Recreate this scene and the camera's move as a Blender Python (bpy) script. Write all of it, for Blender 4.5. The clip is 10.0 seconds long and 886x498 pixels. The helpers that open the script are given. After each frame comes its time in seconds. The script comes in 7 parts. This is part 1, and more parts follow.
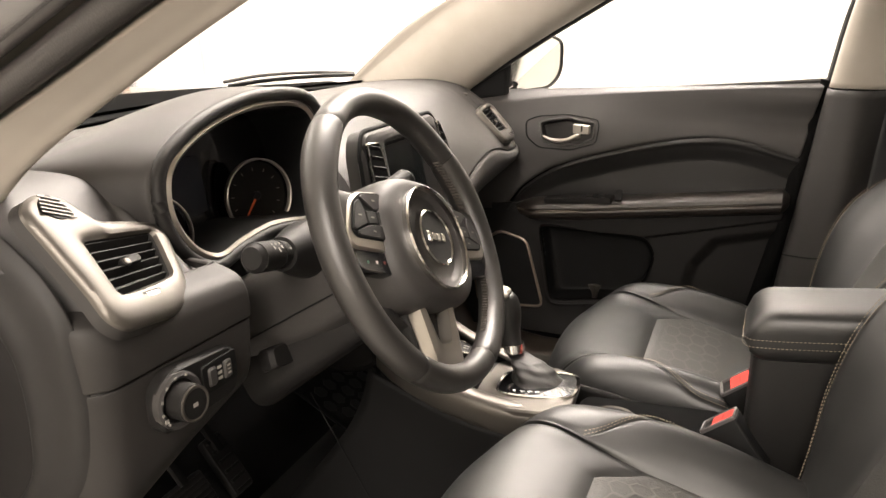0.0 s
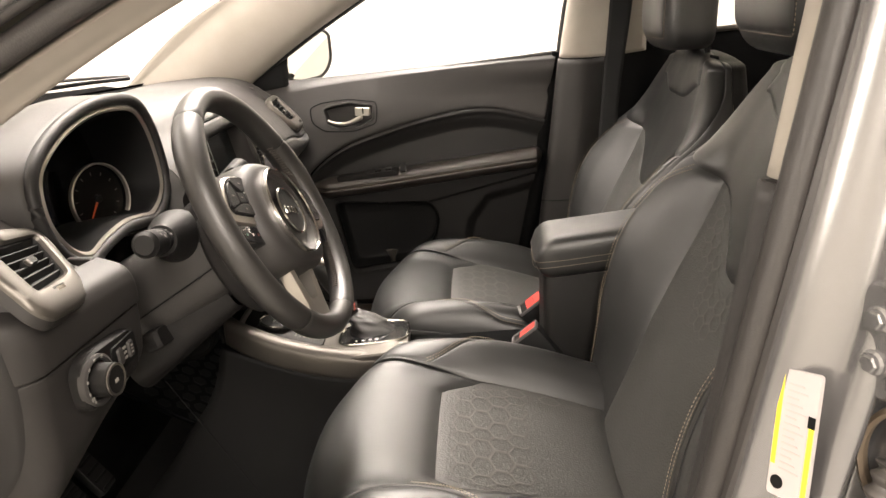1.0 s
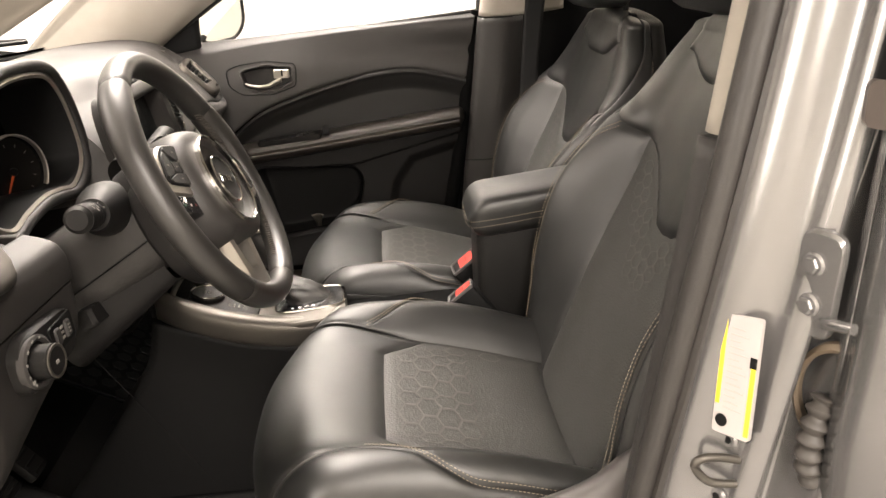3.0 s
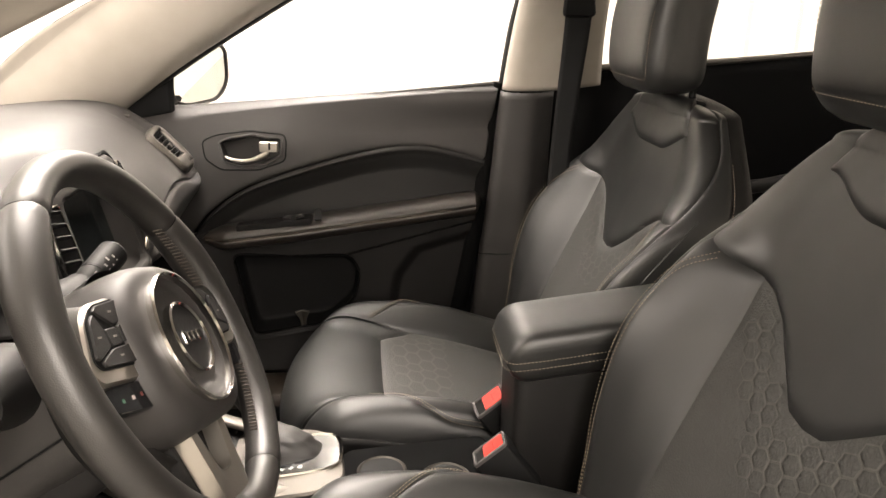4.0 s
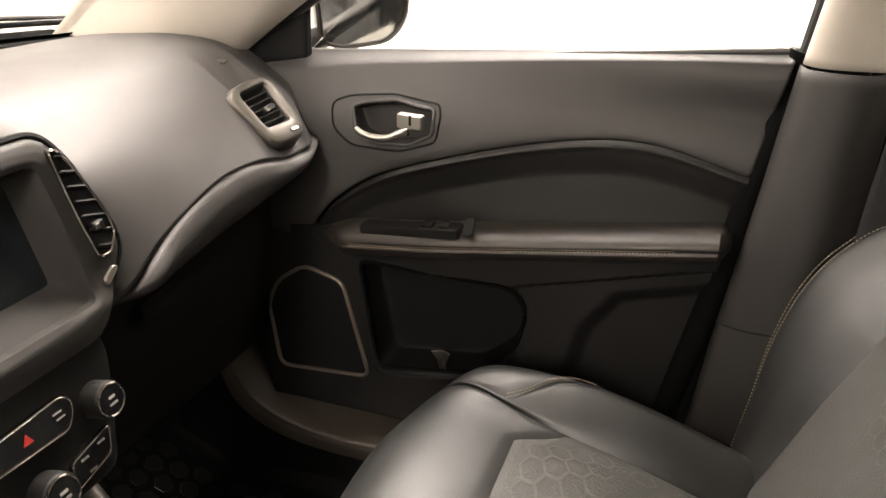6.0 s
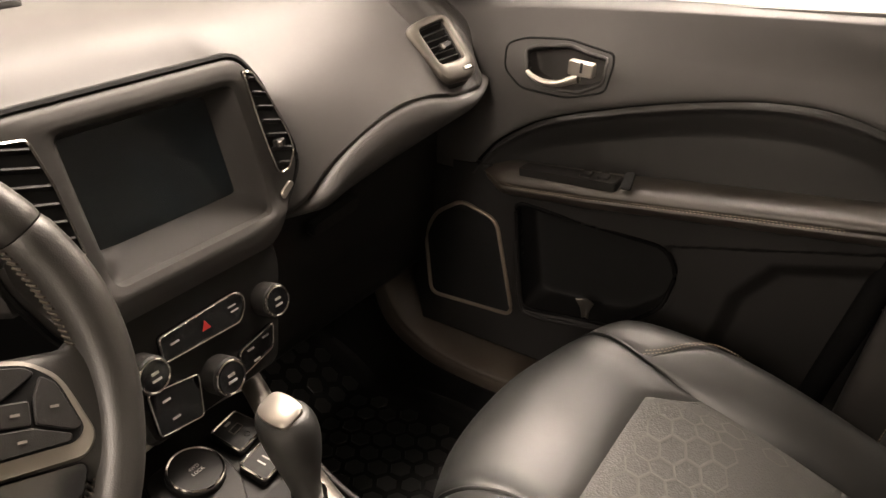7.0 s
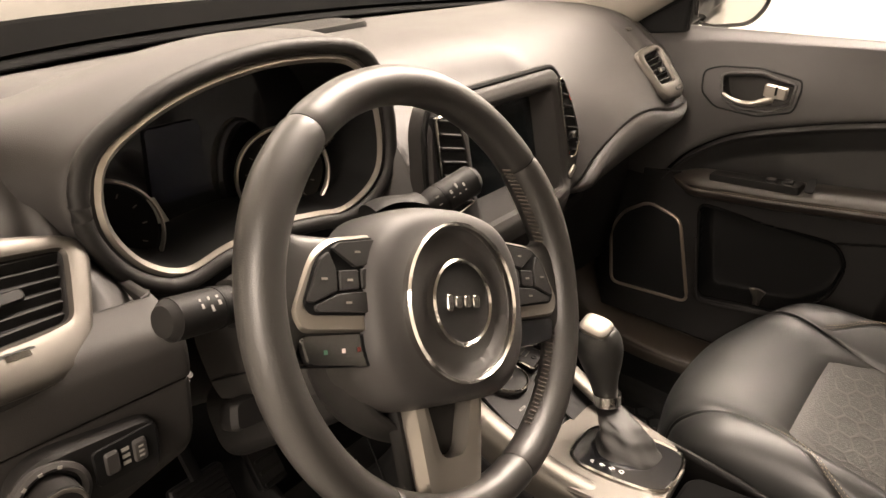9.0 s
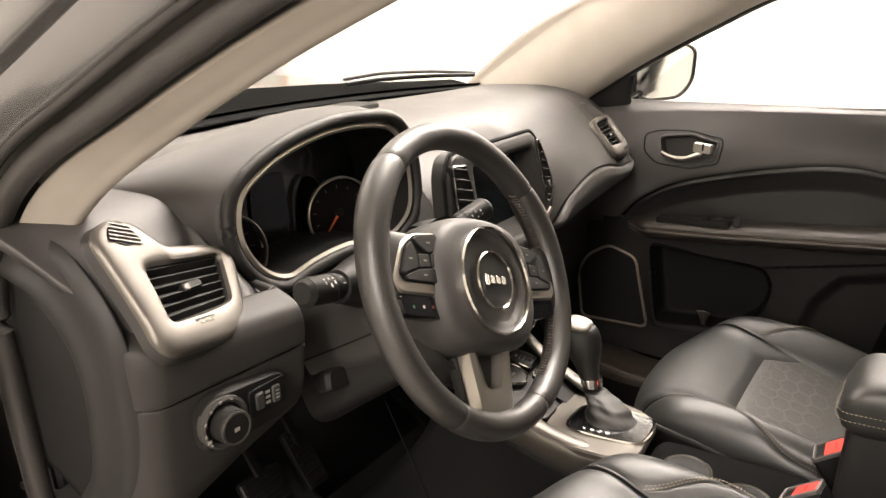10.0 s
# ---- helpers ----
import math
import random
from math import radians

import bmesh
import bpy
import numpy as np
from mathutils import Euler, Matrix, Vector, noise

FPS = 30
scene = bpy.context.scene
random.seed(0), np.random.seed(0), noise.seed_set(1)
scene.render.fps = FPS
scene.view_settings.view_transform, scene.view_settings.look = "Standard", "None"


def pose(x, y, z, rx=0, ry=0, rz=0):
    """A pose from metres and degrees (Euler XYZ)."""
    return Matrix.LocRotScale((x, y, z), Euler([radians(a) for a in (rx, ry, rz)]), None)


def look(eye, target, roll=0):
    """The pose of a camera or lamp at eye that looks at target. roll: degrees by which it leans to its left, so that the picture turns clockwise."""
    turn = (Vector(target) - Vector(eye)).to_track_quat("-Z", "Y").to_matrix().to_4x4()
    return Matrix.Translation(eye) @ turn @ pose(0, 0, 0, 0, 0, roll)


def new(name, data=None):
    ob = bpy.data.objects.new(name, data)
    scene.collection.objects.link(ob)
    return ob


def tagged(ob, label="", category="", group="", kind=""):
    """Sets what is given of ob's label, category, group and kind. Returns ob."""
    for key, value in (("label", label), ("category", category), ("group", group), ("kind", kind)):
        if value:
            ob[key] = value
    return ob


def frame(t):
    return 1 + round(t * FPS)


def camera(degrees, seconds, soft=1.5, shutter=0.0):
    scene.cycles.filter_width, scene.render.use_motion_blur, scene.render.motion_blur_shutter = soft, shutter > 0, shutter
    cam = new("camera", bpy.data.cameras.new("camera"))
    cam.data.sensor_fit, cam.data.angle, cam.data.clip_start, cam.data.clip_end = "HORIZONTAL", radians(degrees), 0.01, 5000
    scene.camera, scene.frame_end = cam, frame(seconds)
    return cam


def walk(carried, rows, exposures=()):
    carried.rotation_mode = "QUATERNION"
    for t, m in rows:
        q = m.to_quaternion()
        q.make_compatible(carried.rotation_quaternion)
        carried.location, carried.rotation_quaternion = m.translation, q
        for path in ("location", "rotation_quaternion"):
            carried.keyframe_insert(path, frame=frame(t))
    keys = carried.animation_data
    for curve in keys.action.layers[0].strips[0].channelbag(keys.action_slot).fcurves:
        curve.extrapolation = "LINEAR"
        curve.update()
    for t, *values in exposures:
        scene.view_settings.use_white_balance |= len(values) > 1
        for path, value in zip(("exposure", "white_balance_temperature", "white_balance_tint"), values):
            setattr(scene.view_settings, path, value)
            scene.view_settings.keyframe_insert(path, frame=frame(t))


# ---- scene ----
cam = camera(59.5, 10.0)
METRES, EYE, TILT, LEAN, TURN = 2.08, 1.26, -17.0, 0.0, -68.4
ROWS = [
    (0.0, 0.0, 0.0, 0.0, -0.0, 0.0, -0.0),
    (0.5, -0.0407, -0.0457, -0.009, -10.48, -0.32, 4.91),
    (1.0, -0.0672, -0.0757, -0.0145, -18.0, -2.06, 8.16),
    (1.5, -0.0791, -0.0906, -0.016, -21.81, -4.29, 10.69),
    (2.0, -0.0874, -0.0918, -0.0162, -23.44, -6.72, 12.04),
    (3.5, -0.0754, -0.0239, 0.0039, -25.38, -4.45, 8.4),
    (4.0, -0.0502, 0.0822, 0.0457, -26.63, -2.81, 7.5),
    (4.5, 0.009, 0.1861, 0.0667, -27.84, -3.36, 7.32),
    (5.0, 0.0742, 0.2625, 0.0877, -23.12, -3.67, 6.05),
    (5.5, 0.1199, 0.3017, 0.0949, -12.92, -4.29, 3.56),
    (6.0, 0.1508, 0.3145, 0.1058, -2.59, -6.56, -0.17),
    (7.5, 0.1493, 0.283, 0.1041, 12.4, -12.01, -6.21),
    (8.0, 0.124, 0.253, 0.1, 12.82, -11.45, -7.06),
    (8.5, 0.0859, 0.2088, 0.0887, 13.46, -10.29, -7.23),
    (9.0, 0.0509, 0.1503, 0.0711, 14.21, -9.14, -7.2),
    (9.5, 0.0396, 0.0897, 0.0577, 15.67, -6.75, -6.89),
    (10.0, 0.0436, 0.01, 0.0384, 10.66, -2.35, -4.7),
]
EXPOSURES = [(0.0, 0.0, 6500, 10), (4.4, 0.0, 6500, 10), (5.0, 0.28, 6500, 10), (6.0, 0.22, 6500, 10), (7.4, 0.0, 7150, 14), (8.8, 0.0, 7150, 14), (10.0, 0.0, 6500, 10)]
walk(cam, [(t, pose(-1.127, -0.3264, EYE, TILT, LEAN, TURN) @ pose(METRES * x, METRES * y, METRES * z, 90 + pitch, roll, yaw)) for t, x, y, z, yaw, pitch, roll in ROWS], EXPOSURES)

# ---- world and light ----
world = bpy.data.worlds.new("garage_air")
world.use_nodes = True
world.node_tree.nodes["Background"].inputs[0].default_value = (1.0, 0.93, 0.84, 1)
world.node_tree.nodes["Background"].inputs[1].default_value = 0.02
scene.world = world


def area_lamp(name, x, y, z, sx, sy, watts, target, tint=(1.0, 0.893, 0.795)):
    data = bpy.data.lights.new(name, "AREA")
    data.shape, data.size, data.size_y, data.energy, data.color = "RECTANGLE", sx, sy, watts, tint
    ob = new(name, data)
    ob.matrix_world = look((x, y, z), target)
    return ob


area_lamp("lamp_driver_side", -2.6, -0.4, 3.0, 0.8, 3.6, 290, (-1.0, 0.0, 0.8))
area_lamp("lamp_driver_front", -2.8, 3.4, 3.0, 0.8, 2.6, 250, (-1.2, 0.0, 0.9))
area_lamp("lamp_passenger_side", 2.3, 0.2, 3.0, 0.9, 4.0, 600, (1.9, 0.3, 0.0))
area_lamp("lamp_front", 0.2, 3.0, 3.0, 3.0, 0.9, 90, (0.2, 2.4, 0.0))
area_lamp("lamp_rear", 0.2, -3.6, 3.0, 3.0, 0.9, 150, (0.2, -2.6, 0.0))


# ---- materials ----
def material(name, base, rough=0.5, metal=0.0, var=0.12, scale=18.0, bump=0.0, bump_scale=400.0, coat=0.0, spec=0.5, smudge=0.0):
    """A surface with broad tonal drift, fine grain and relief."""
    m = bpy.data.materials.new(name)
    m.use_nodes = True
    nt = m.node_tree
    b = nt.nodes["Principled BSDF"]
    co = nt.nodes.new("ShaderNodeTexCoord")
    n1 = nt.nodes.new("ShaderNodeTexNoise")
    n1.inputs["Scale"].default_value = scale
    n1.inputs["Detail"].default_value = 4
    nt.links.new(co.outputs["Object"], n1.inputs["Vector"])
    mix = nt.nodes.new("ShaderNodeMix")
    mix.data_type = "RGBA"
    nt.links.new(n1.outputs["Fac"], mix.inputs["Factor"])
    mix.inputs[6].default_value = (*[c * (1 - var) for c in base], 1)
    mix.inputs[7].default_value = (*[min(1, c * (1 + var)) for c in base], 1)
    nt.links.new(mix.outputs[2], b.inputs["Base Color"])
    b.inputs["Metallic"].default_value = metal
    b.inputs["Specular IOR Level"].default_value = spec
    b.inputs["Coat Weight"].default_value = coat
    b.inputs["Coat Roughness"].default_value = 0.08
    n2 = nt.nodes.new("ShaderNodeTexNoise")
    n2.inputs["Scale"].default_value = scale * 0.45
    n2.inputs["Detail"].default_value = 6
    nt.links.new(co.outputs["Object"], n2.inputs["Vector"])
    mr = nt.nodes.new("ShaderNodeMapRange")
    mr.inputs["To Min"].default_value = max(0.02, rough - 0.06 - smudge)
    mr.inputs["To Max"].default_value = min(1, rough + 0.06 + smudge)
    nt.links.new(n2.outputs["Fac"], mr.inputs["Value"])
    nt.links.new(mr.outputs["Result"], b.inputs["Roughness"])
    if bump:
        v = nt.nodes.new("ShaderNodeTexVoronoi")
        v.inputs["Scale"].default_value = bump_scale
        nt.links.new(co.outputs["Object"], v.inputs["Vector"])
        bp = nt.nodes.new("ShaderNodeBump")
        bp.inputs["Strength"].default_value = bump
        bp.inputs["Distance"].default_value = 0.0006
        nt.links.new(v.outputs["Distance"], bp.inputs["Height"])
        nt.links.new(bp.outputs["Normal"], b.inputs["Normal"])
    return m


LEATHER = material("black_leather", (0.0085, 0.0086, 0.0082), 0.45, bump=0.14, bump_scale=900, smudge=0.07, spec=0.66)
LEATHER_RIM = material("wheel_leather", (0.016, 0.0148, 0.0136), 0.40, bump=0.15, bump_scale=900, smudge=0.07, spec=0.6)
CLOTH = material("perforated_fabric", (0.031, 0.0305, 0.028), 0.70, bump=0.7, bump_scale=330)
SOFT = material("soft_touch_plastic", (0.029, 0.027, 0.026), 0.52, bump=0.2, bump_scale=1500, smudge=0.04, spec=0.36)
END_CAP = material("end_cap_plastic", (0.019, 0.0175, 0.0165), 0.55, bump=0.2, bump_scale=1400, spec=0.25)
CAP_PLASTIC = material("side_cap_plastic", (0.013, 0.0122, 0.0118), 0.5, bump=0.2, bump_scale=1400, spec=0.25)
HARD = material("hard_black_plastic", (0.009, 0.0085, 0.0082), 0.52, bump=0.25, bump_scale=1200, spec=0.15)
DARK = material("matte_black_plastic", (0.006, 0.006, 0.006), 0.6, spec=0.12)
GLOSS = material("gloss_black", (0.006, 0.006, 0.007), 0.12, coat=0.5)
SILVER = material("satin_silver_trim", (0.082, 0.075, 0.066), 0.40, metal=0.7, var=0.06, bump=0.1, bump_scale=1200)
BRIGHT = material("bright_satin_silver", (0.36, 0.335, 0.30), 0.34, metal=0.85, var=0.05)
CHROME = material("chrome", (0.78, 0.76, 0.73), 0.12, metal=1.0, var=0.03)
PAINT = material("silver_car_paint", (0.225, 0.220, 0.220), 0.25, metal=0.72, coat=0.35, var=0.04, scale=5)
SILLBROWN = material("brown_grey_plastic", (0.050, 0.040, 0.031), 0.38, bump=0.3, bump_scale=600)
BEIGE = material("greige_pillar_cloth", (0.285, 0.258, 0.224), 0.85, bump=0.06, bump_scale=1500)
MATTE = material("flat_black", (0.0035, 0.0035, 0.0035), 0.95, spec=0.03)
SEAT_GREY = material("grey_seat_plastic", (0.055, 0.050, 0.049), 0.45, bump=0.2, bump_scale=1200)
RUBBER = material("black_rubber", (0.009, 0.009, 0.009), 0.5, bump=0.3, bump_scale=300, spec=0.35)
MAT_RUBBER = material("mat_rubber", (0.011, 0.0115, 0.011), 0.36, bump=0.3, bump_scale=300, spec=0.5)
SEAL = material("grey_brown_rubber", (0.024, 0.0215, 0.020), 0.5, bump=0.2, bump_scale=500)
RED = material("red_plastic", (0.55, 0.035, 0.025), 0.4)
WHITE = material("white_print", (0.75, 0.74, 0.72), 0.6)
YELLOW = material("yellow_print", (0.80, 0.62, 0.03), 0.6)
THREAD = material("grey_brown_thread", (0.21, 0.175, 0.13), 0.8)
WALL = material("white_wall_panel", (0.83, 0.81, 0.76), 0.6, var=0.03, scale=2.0)
GREYFLOOR = material("grey_concrete", (0.40, 0.39, 0.37), 0.55, var=0.2, scale=4.0, bump=0.2, bump_scale=80)
VINYL = material("black_vinyl", (0.013, 0.0122, 0.0116), 0.46, bump=0.2, bump_scale=900, spec=0.35)
INSET = material("black_inset_leather", (0.007, 0.0066, 0.0064), 0.44, bump=0.2, bump_scale=900, spec=0.35)
ARM_LEATHER = material("brown_black_leather", (0.019, 0.0155, 0.0125), 0.44, bump=0.14, bump_scale=900, smudge=0.05, spec=0.62)
BRONZE = material("bronze_silver", (0.30, 0.25, 0.20), 0.32, metal=0.8)
WEBBING = material("seat_belt_webbing", (0.012, 0.012, 0.012), 0.9, bump=0.5, bump_scale=900, spec=0.1)
GLASS = bpy.data.materials.new("window_glass")
GLASS.use_nodes = True
_g = GLASS.node_tree
_b = _g.nodes["Principled BSDF"]
_b.inputs["Transmission Weight"].default_value = 1.0
_b.inputs["Roughness"].default_value = 0.0
_b.inputs["IOR"].default_value = 1.02
MIRROR = material("mirror_glass", (0.85, 0.86, 0.85), 0.02, metal=1.0, var=0.01)


# ---- mesh tools ----
def part(name, bm, mat, parent=None, label="", smooth=True, solid=0.0, bevel=0.0, face=None):
    """Links a bmesh as one mesh object under a thing or a part."""
    me = bpy.data.meshes.new(name)
    bmesh.ops.recalc_face_normals(bm, faces=bm.faces[:])
    if face is not None and sum((f.normal * f.calc_area() for f in bm.faces), Vector()).dot(Vector(face)) < 0:
        bmesh.ops.reverse_faces(bm, faces=bm.faces[:])
    bm.to_mesh(me)
    bm.free()
    me.materials.append(mat)
    if smooth:
        me.polygons.foreach_set("use_smooth", [True] * len(me.polygons))
        me.set_sharp_from_angle(angle=radians(38))
    ob = new(name, me)
    if parent is not None:
        ob.parent = parent
    if solid:
        md = ob.modifiers.new("thickness", "SOLIDIFY")
        md.thickness, md.offset = (abs(solid), -1) if face is not None else (min(abs(solid), 0.006), 0)
    if bevel:
        md = ob.modifiers.new("edges", "BEVEL")
        md.width, md.segments, md.limit_method, md.angle_limit = bevel, 2, "ANGLE", radians(40)
    if label:
        tagged(ob, label)
    return ob


def thing(name, label, category, place=(0, 0, 0), group="", kind=""):
    ob = new(name)
    ob.empty_display_size = 0.05
    ob.location = place
    return tagged(ob, label, category, group, kind)


def lerp(a, b, t):
    return a + (b - a) * t


def smoothstep(a, b, x):
    t = min(1.0, max(0.0, (x - a) / (b - a)))
    return t * t * (3 - 2 * t)


def spline(points, s, closed=False):
    """The point at s in 0..1 along a smooth curve through the points."""
    n = len(points)
    f = s * (n if closed else n - 1)
    i = max(0, min(int(f), n - 1 if closed else n - 2))
    t = f - i
    if closed:
        a, b, c, d = points[(i - 1) % n], points[i % n], points[(i + 1) % n], points[(i + 2) % n]
    else:
        a, b, c, d = points[max(0, i - 1)], points[i], points[i + 1], points[min(n - 1, i + 2)]
    t2, t3 = t * t, t * t * t
    wa, wb, wc, wd = 0.5 * (2 * t2 - t - t3), 0.5 * (2 - 5 * t2 + 3 * t3), 0.5 * (t + 4 * t2 - 3 * t3), 0.5 * (t3 - t2)
    return np.array([wa * p + wb * q + wc * r + wd * w for p, q, r, w in zip(a, b, c, d)])


def sheet(f, nu, nv, wrap_u=False, wrap_v=False):
    """A surface of quads from f(u, v), u and v in 0..1."""
    bm = bmesh.new()
    grid = []
    for i in range(nu if wrap_u else nu + 1):
        grid.append([bm.verts.new([float(c) for c in f(i / nu, j / nv)]) for j in range(nv if wrap_v else nv + 1)])
    for i in range(nu):
        for j in range(nv):
            i2, j2 = (i + 1) % len(grid), (j + 1) % len(grid[0])
            bm.faces.new((grid[i][j], grid[i2][j], grid[i2][j2], grid[i][j2]))
    return bm


def skin(net, nu=24, nv=24, linear_u=False):
    """A smooth surface through a small net of rows of points."""
    net = [[tuple(float(c) for c in p) for p in row] for row in net]
    memo = {}

    def f(u, v):
        if linear_u:
            k = min(int(u * (len(net) - 1)), len(net) - 2)
            w = u * (len(net) - 1) - k
            return lerp(spline(net[k], v), spline(net[k + 1], v), w)
        if v not in memo:
            memo[v] = [tuple(spline(row, v)) for row in net]
        return spline(memo[v], u)
    return sheet(f, nu, nv)


def smooth_at(x, xs, ys):
    """Cubic run through the given knots."""
    x = max(xs[0], min(xs[-1], x))
    k = 0
    while k < len(xs) - 2 and x > xs[k + 1]:
        k += 1

    def slope(i):
        if 0 < i < len(xs) - 1:
            return (ys[i + 1] - ys[i - 1]) / (xs[i + 1] - xs[i - 1])
        i = max(0, min(len(xs) - 2, i))
        return (ys[i + 1] - ys[i]) / (xs[i + 1] - xs[i])
    h = xs[k + 1] - xs[k]
    t = (x - xs[k]) / h
    return (2 * t ** 3 - 3 * t * t + 1) * ys[k] + (t ** 3 - 2 * t * t + t) * h * slope(k) + (3 * t * t - 2 * t ** 3) * ys[k + 1] + (t ** 3 - t * t) * h * slope(k + 1)


def tube(points, radius, n=40, m=12, closed=False, flat=1.0, up=(0, 0, 1), smooth=True, cap=True):
    """A round bar along a curve; radius: a number or a function of s."""
    bm = bmesh.new()
    rings = []
    at = (lambda s: spline(points, s, closed)) if smooth else None
    if at is None:
        n = len(points) - (0 if closed else 1)
    count = n if closed else n + 1
    for i in range(count):
        s = i / n
        if at is None:
            p = np.asarray(points[i], float)
            q = np.asarray(points[(i + 1) % len(points) if closed else min(i + 1, len(points) - 1)], float) - np.asarray(points[i - 1 if closed else max(i - 1, 0)], float)
        else:
            p = at(s)
            e = 0.002
            q = at((s + e) % 1 if closed else min(1, s + e)) - at((s - e) % 1 if closed else max(0, s - e))
        d = Vector(q).normalized()
        a = d.cross(Vector(up))
        a = a.normalized() if a.length > 1e-4 else Vector((1, 0, 0))
        b = a.cross(d).normalized()
        r = radius(s) if callable(radius) else radius
        rings.append([bm.verts.new(Vector(p) + a * (r * math.cos(w)) + b * (r * flat * math.sin(w))) for w in (2 * math.pi * k / m for k in range(m))])
    for i in range(n if closed else n):
        r1, r2 = rings[i], rings[(i + 1) % count]
        for k in range(m):
            bm.faces.new((r1[k], r1[(k + 1) % m], r2[(k + 1) % m], r2[k]))
    if not closed and cap:
        bm.faces.new(rings[0][::-1])
        bm.faces.new(rings[-1])
    return bm


def plate(outline, depth, m=None, bevel=0.0, dome=0.0):
    """A plate: an outline in its own plane (x, y), its front at z = 0 and its back at -depth, bevelled, laid by the pose m."""
    bm = bmesh.new()
    c = np.mean(np.asarray(outline, float), axis=0)
    rings = []
    steps = [(1.0, -depth), (1.0, -bevel)] + ([(None, 0.0)] if bevel else [])
    for k, z in steps:
        ring = []
        for p in outline:
            p = np.asarray(p, float)
            if k is None:
                d = c - p
                p = p + d * (bevel / max(1e-6, np.linalg.norm(d)))
            ring.append(bm.verts.new((p[0], p[1], z)))
        rings.append(ring)
    if not bevel:
        rings = rings[:1] + [[bm.verts.new((v.co.x, v.co.y, 0.0)) for v in rings[0]]]
    n = len(outline)
    for r1, r2 in zip(rings, rings[1:]):
        for k in range(n):
            bm.faces.new((r1[k], r1[(k + 1) % n], r2[(k + 1) % n], r2[k]))
    bm.faces.new(rings[0][::-1])
    if dome:
        top = bm.verts.new((c[0], c[1], dome))
        last = rings[-1]
        for k in range(n):
            bm.faces.new((last[k], last[(k + 1) % n], top))
    else:
        bm.faces.new(rings[-1])
    if m is not None:
        bm.transform(m)
    return bm


def rounded(corners, r, n=5):
    """An outline with rounded corners."""
    out = []
    k = len(corners)
    for i in range(k):
        p = Vector((*corners[i], 0)).to_2d()
        a, b = Vector(corners[i - 1]).to_2d() if len(corners[i - 1]) > 2 else Vector(corners[i - 1]), Vector(corners[(i + 1) % k])
        ra = min(r, (a - p).length * 0.48, (b - p).length * 0.48)
        s, e = p + (a - p).normalized() * ra, p + (b - p).normalized() * ra
        for j in range(n + 1):
            t = j / n
            out.append(tuple((1 - t) ** 2 * s + 2 * t * (1 - t) * p + t * t * e))
    return out


def circle(r, n=32, sy=1.0):
    return [(r * math.cos(2 * math.pi * k / n), r * sy * math.sin(2 * math.pi * k / n)) for k in range(n)]


def frame_of(origin, xaxis, normal):
    """A pose whose z is the normal and whose x lies along xaxis."""
    z = Vector(normal).normalized()
    x = Vector(xaxis)
    x = (x - z * x.dot(z)).normalized()
    y = z.cross(x)
    return Matrix.Translation(origin) @ Matrix((x, y, z)).transposed().to_4x4()


def ring_plate(outer, inner, depth, m=None, round_=0.0):
    """A flat frame between two outlines with as many points each."""
    bm = bmesh.new()
    mid = [((a[0] + b[0]) / 2, (a[1] + b[1]) / 2) for a, b in zip(outer, inner)]
    rows = [(outer, -depth), (outer, -round_), (mid, 0.0), (inner, -round_), (inner, -depth)] if round_ else [(outer, -depth), (outer, 0), (inner, 0), (inner, -depth)]
    rings = [[bm.verts.new((p[0], p[1], z)) for p in line] for line, z in rows]
    n = len(outer)
    for r1, r2 in zip(rings, rings[1:] + rings[:1]):
        for k in range(n):
            bm.faces.new((r1[k], r1[(k + 1) % n], r2[(k + 1) % n], r2[k]))
    if m is not None:
        bm.transform(m)
    return bm


def shrink(outline, d):
    """The outline moved inwards by d."""
    out = []
    n = len(outline)
    area = sum(outline[i][0] * outline[(i + 1) % n][1] - outline[(i + 1) % n][0] * outline[i][1] for i in range(n))
    sgn = 1 if area > 0 else -1
    for i in range(n):
        a, b, c = (Vector(outline[k % n]) for k in (i - 1, i, i + 1))
        t = (c - a)
        t = t.normalized() if t.length > 1e-9 else Vector((1, 0))
        out.append((b.x - sgn * t.y * d, b.y + sgn * t.x * d))
    return out


def merge(bms):
    """Joins several bmeshes into one."""
    out = bmesh.new()
    for b in bms:
        me = bpy.data.meshes.new("tmp")
        b.to_mesh(me)
        b.free()
        out.from_mesh(me)
        bpy.data.meshes.remove(me)
    return out


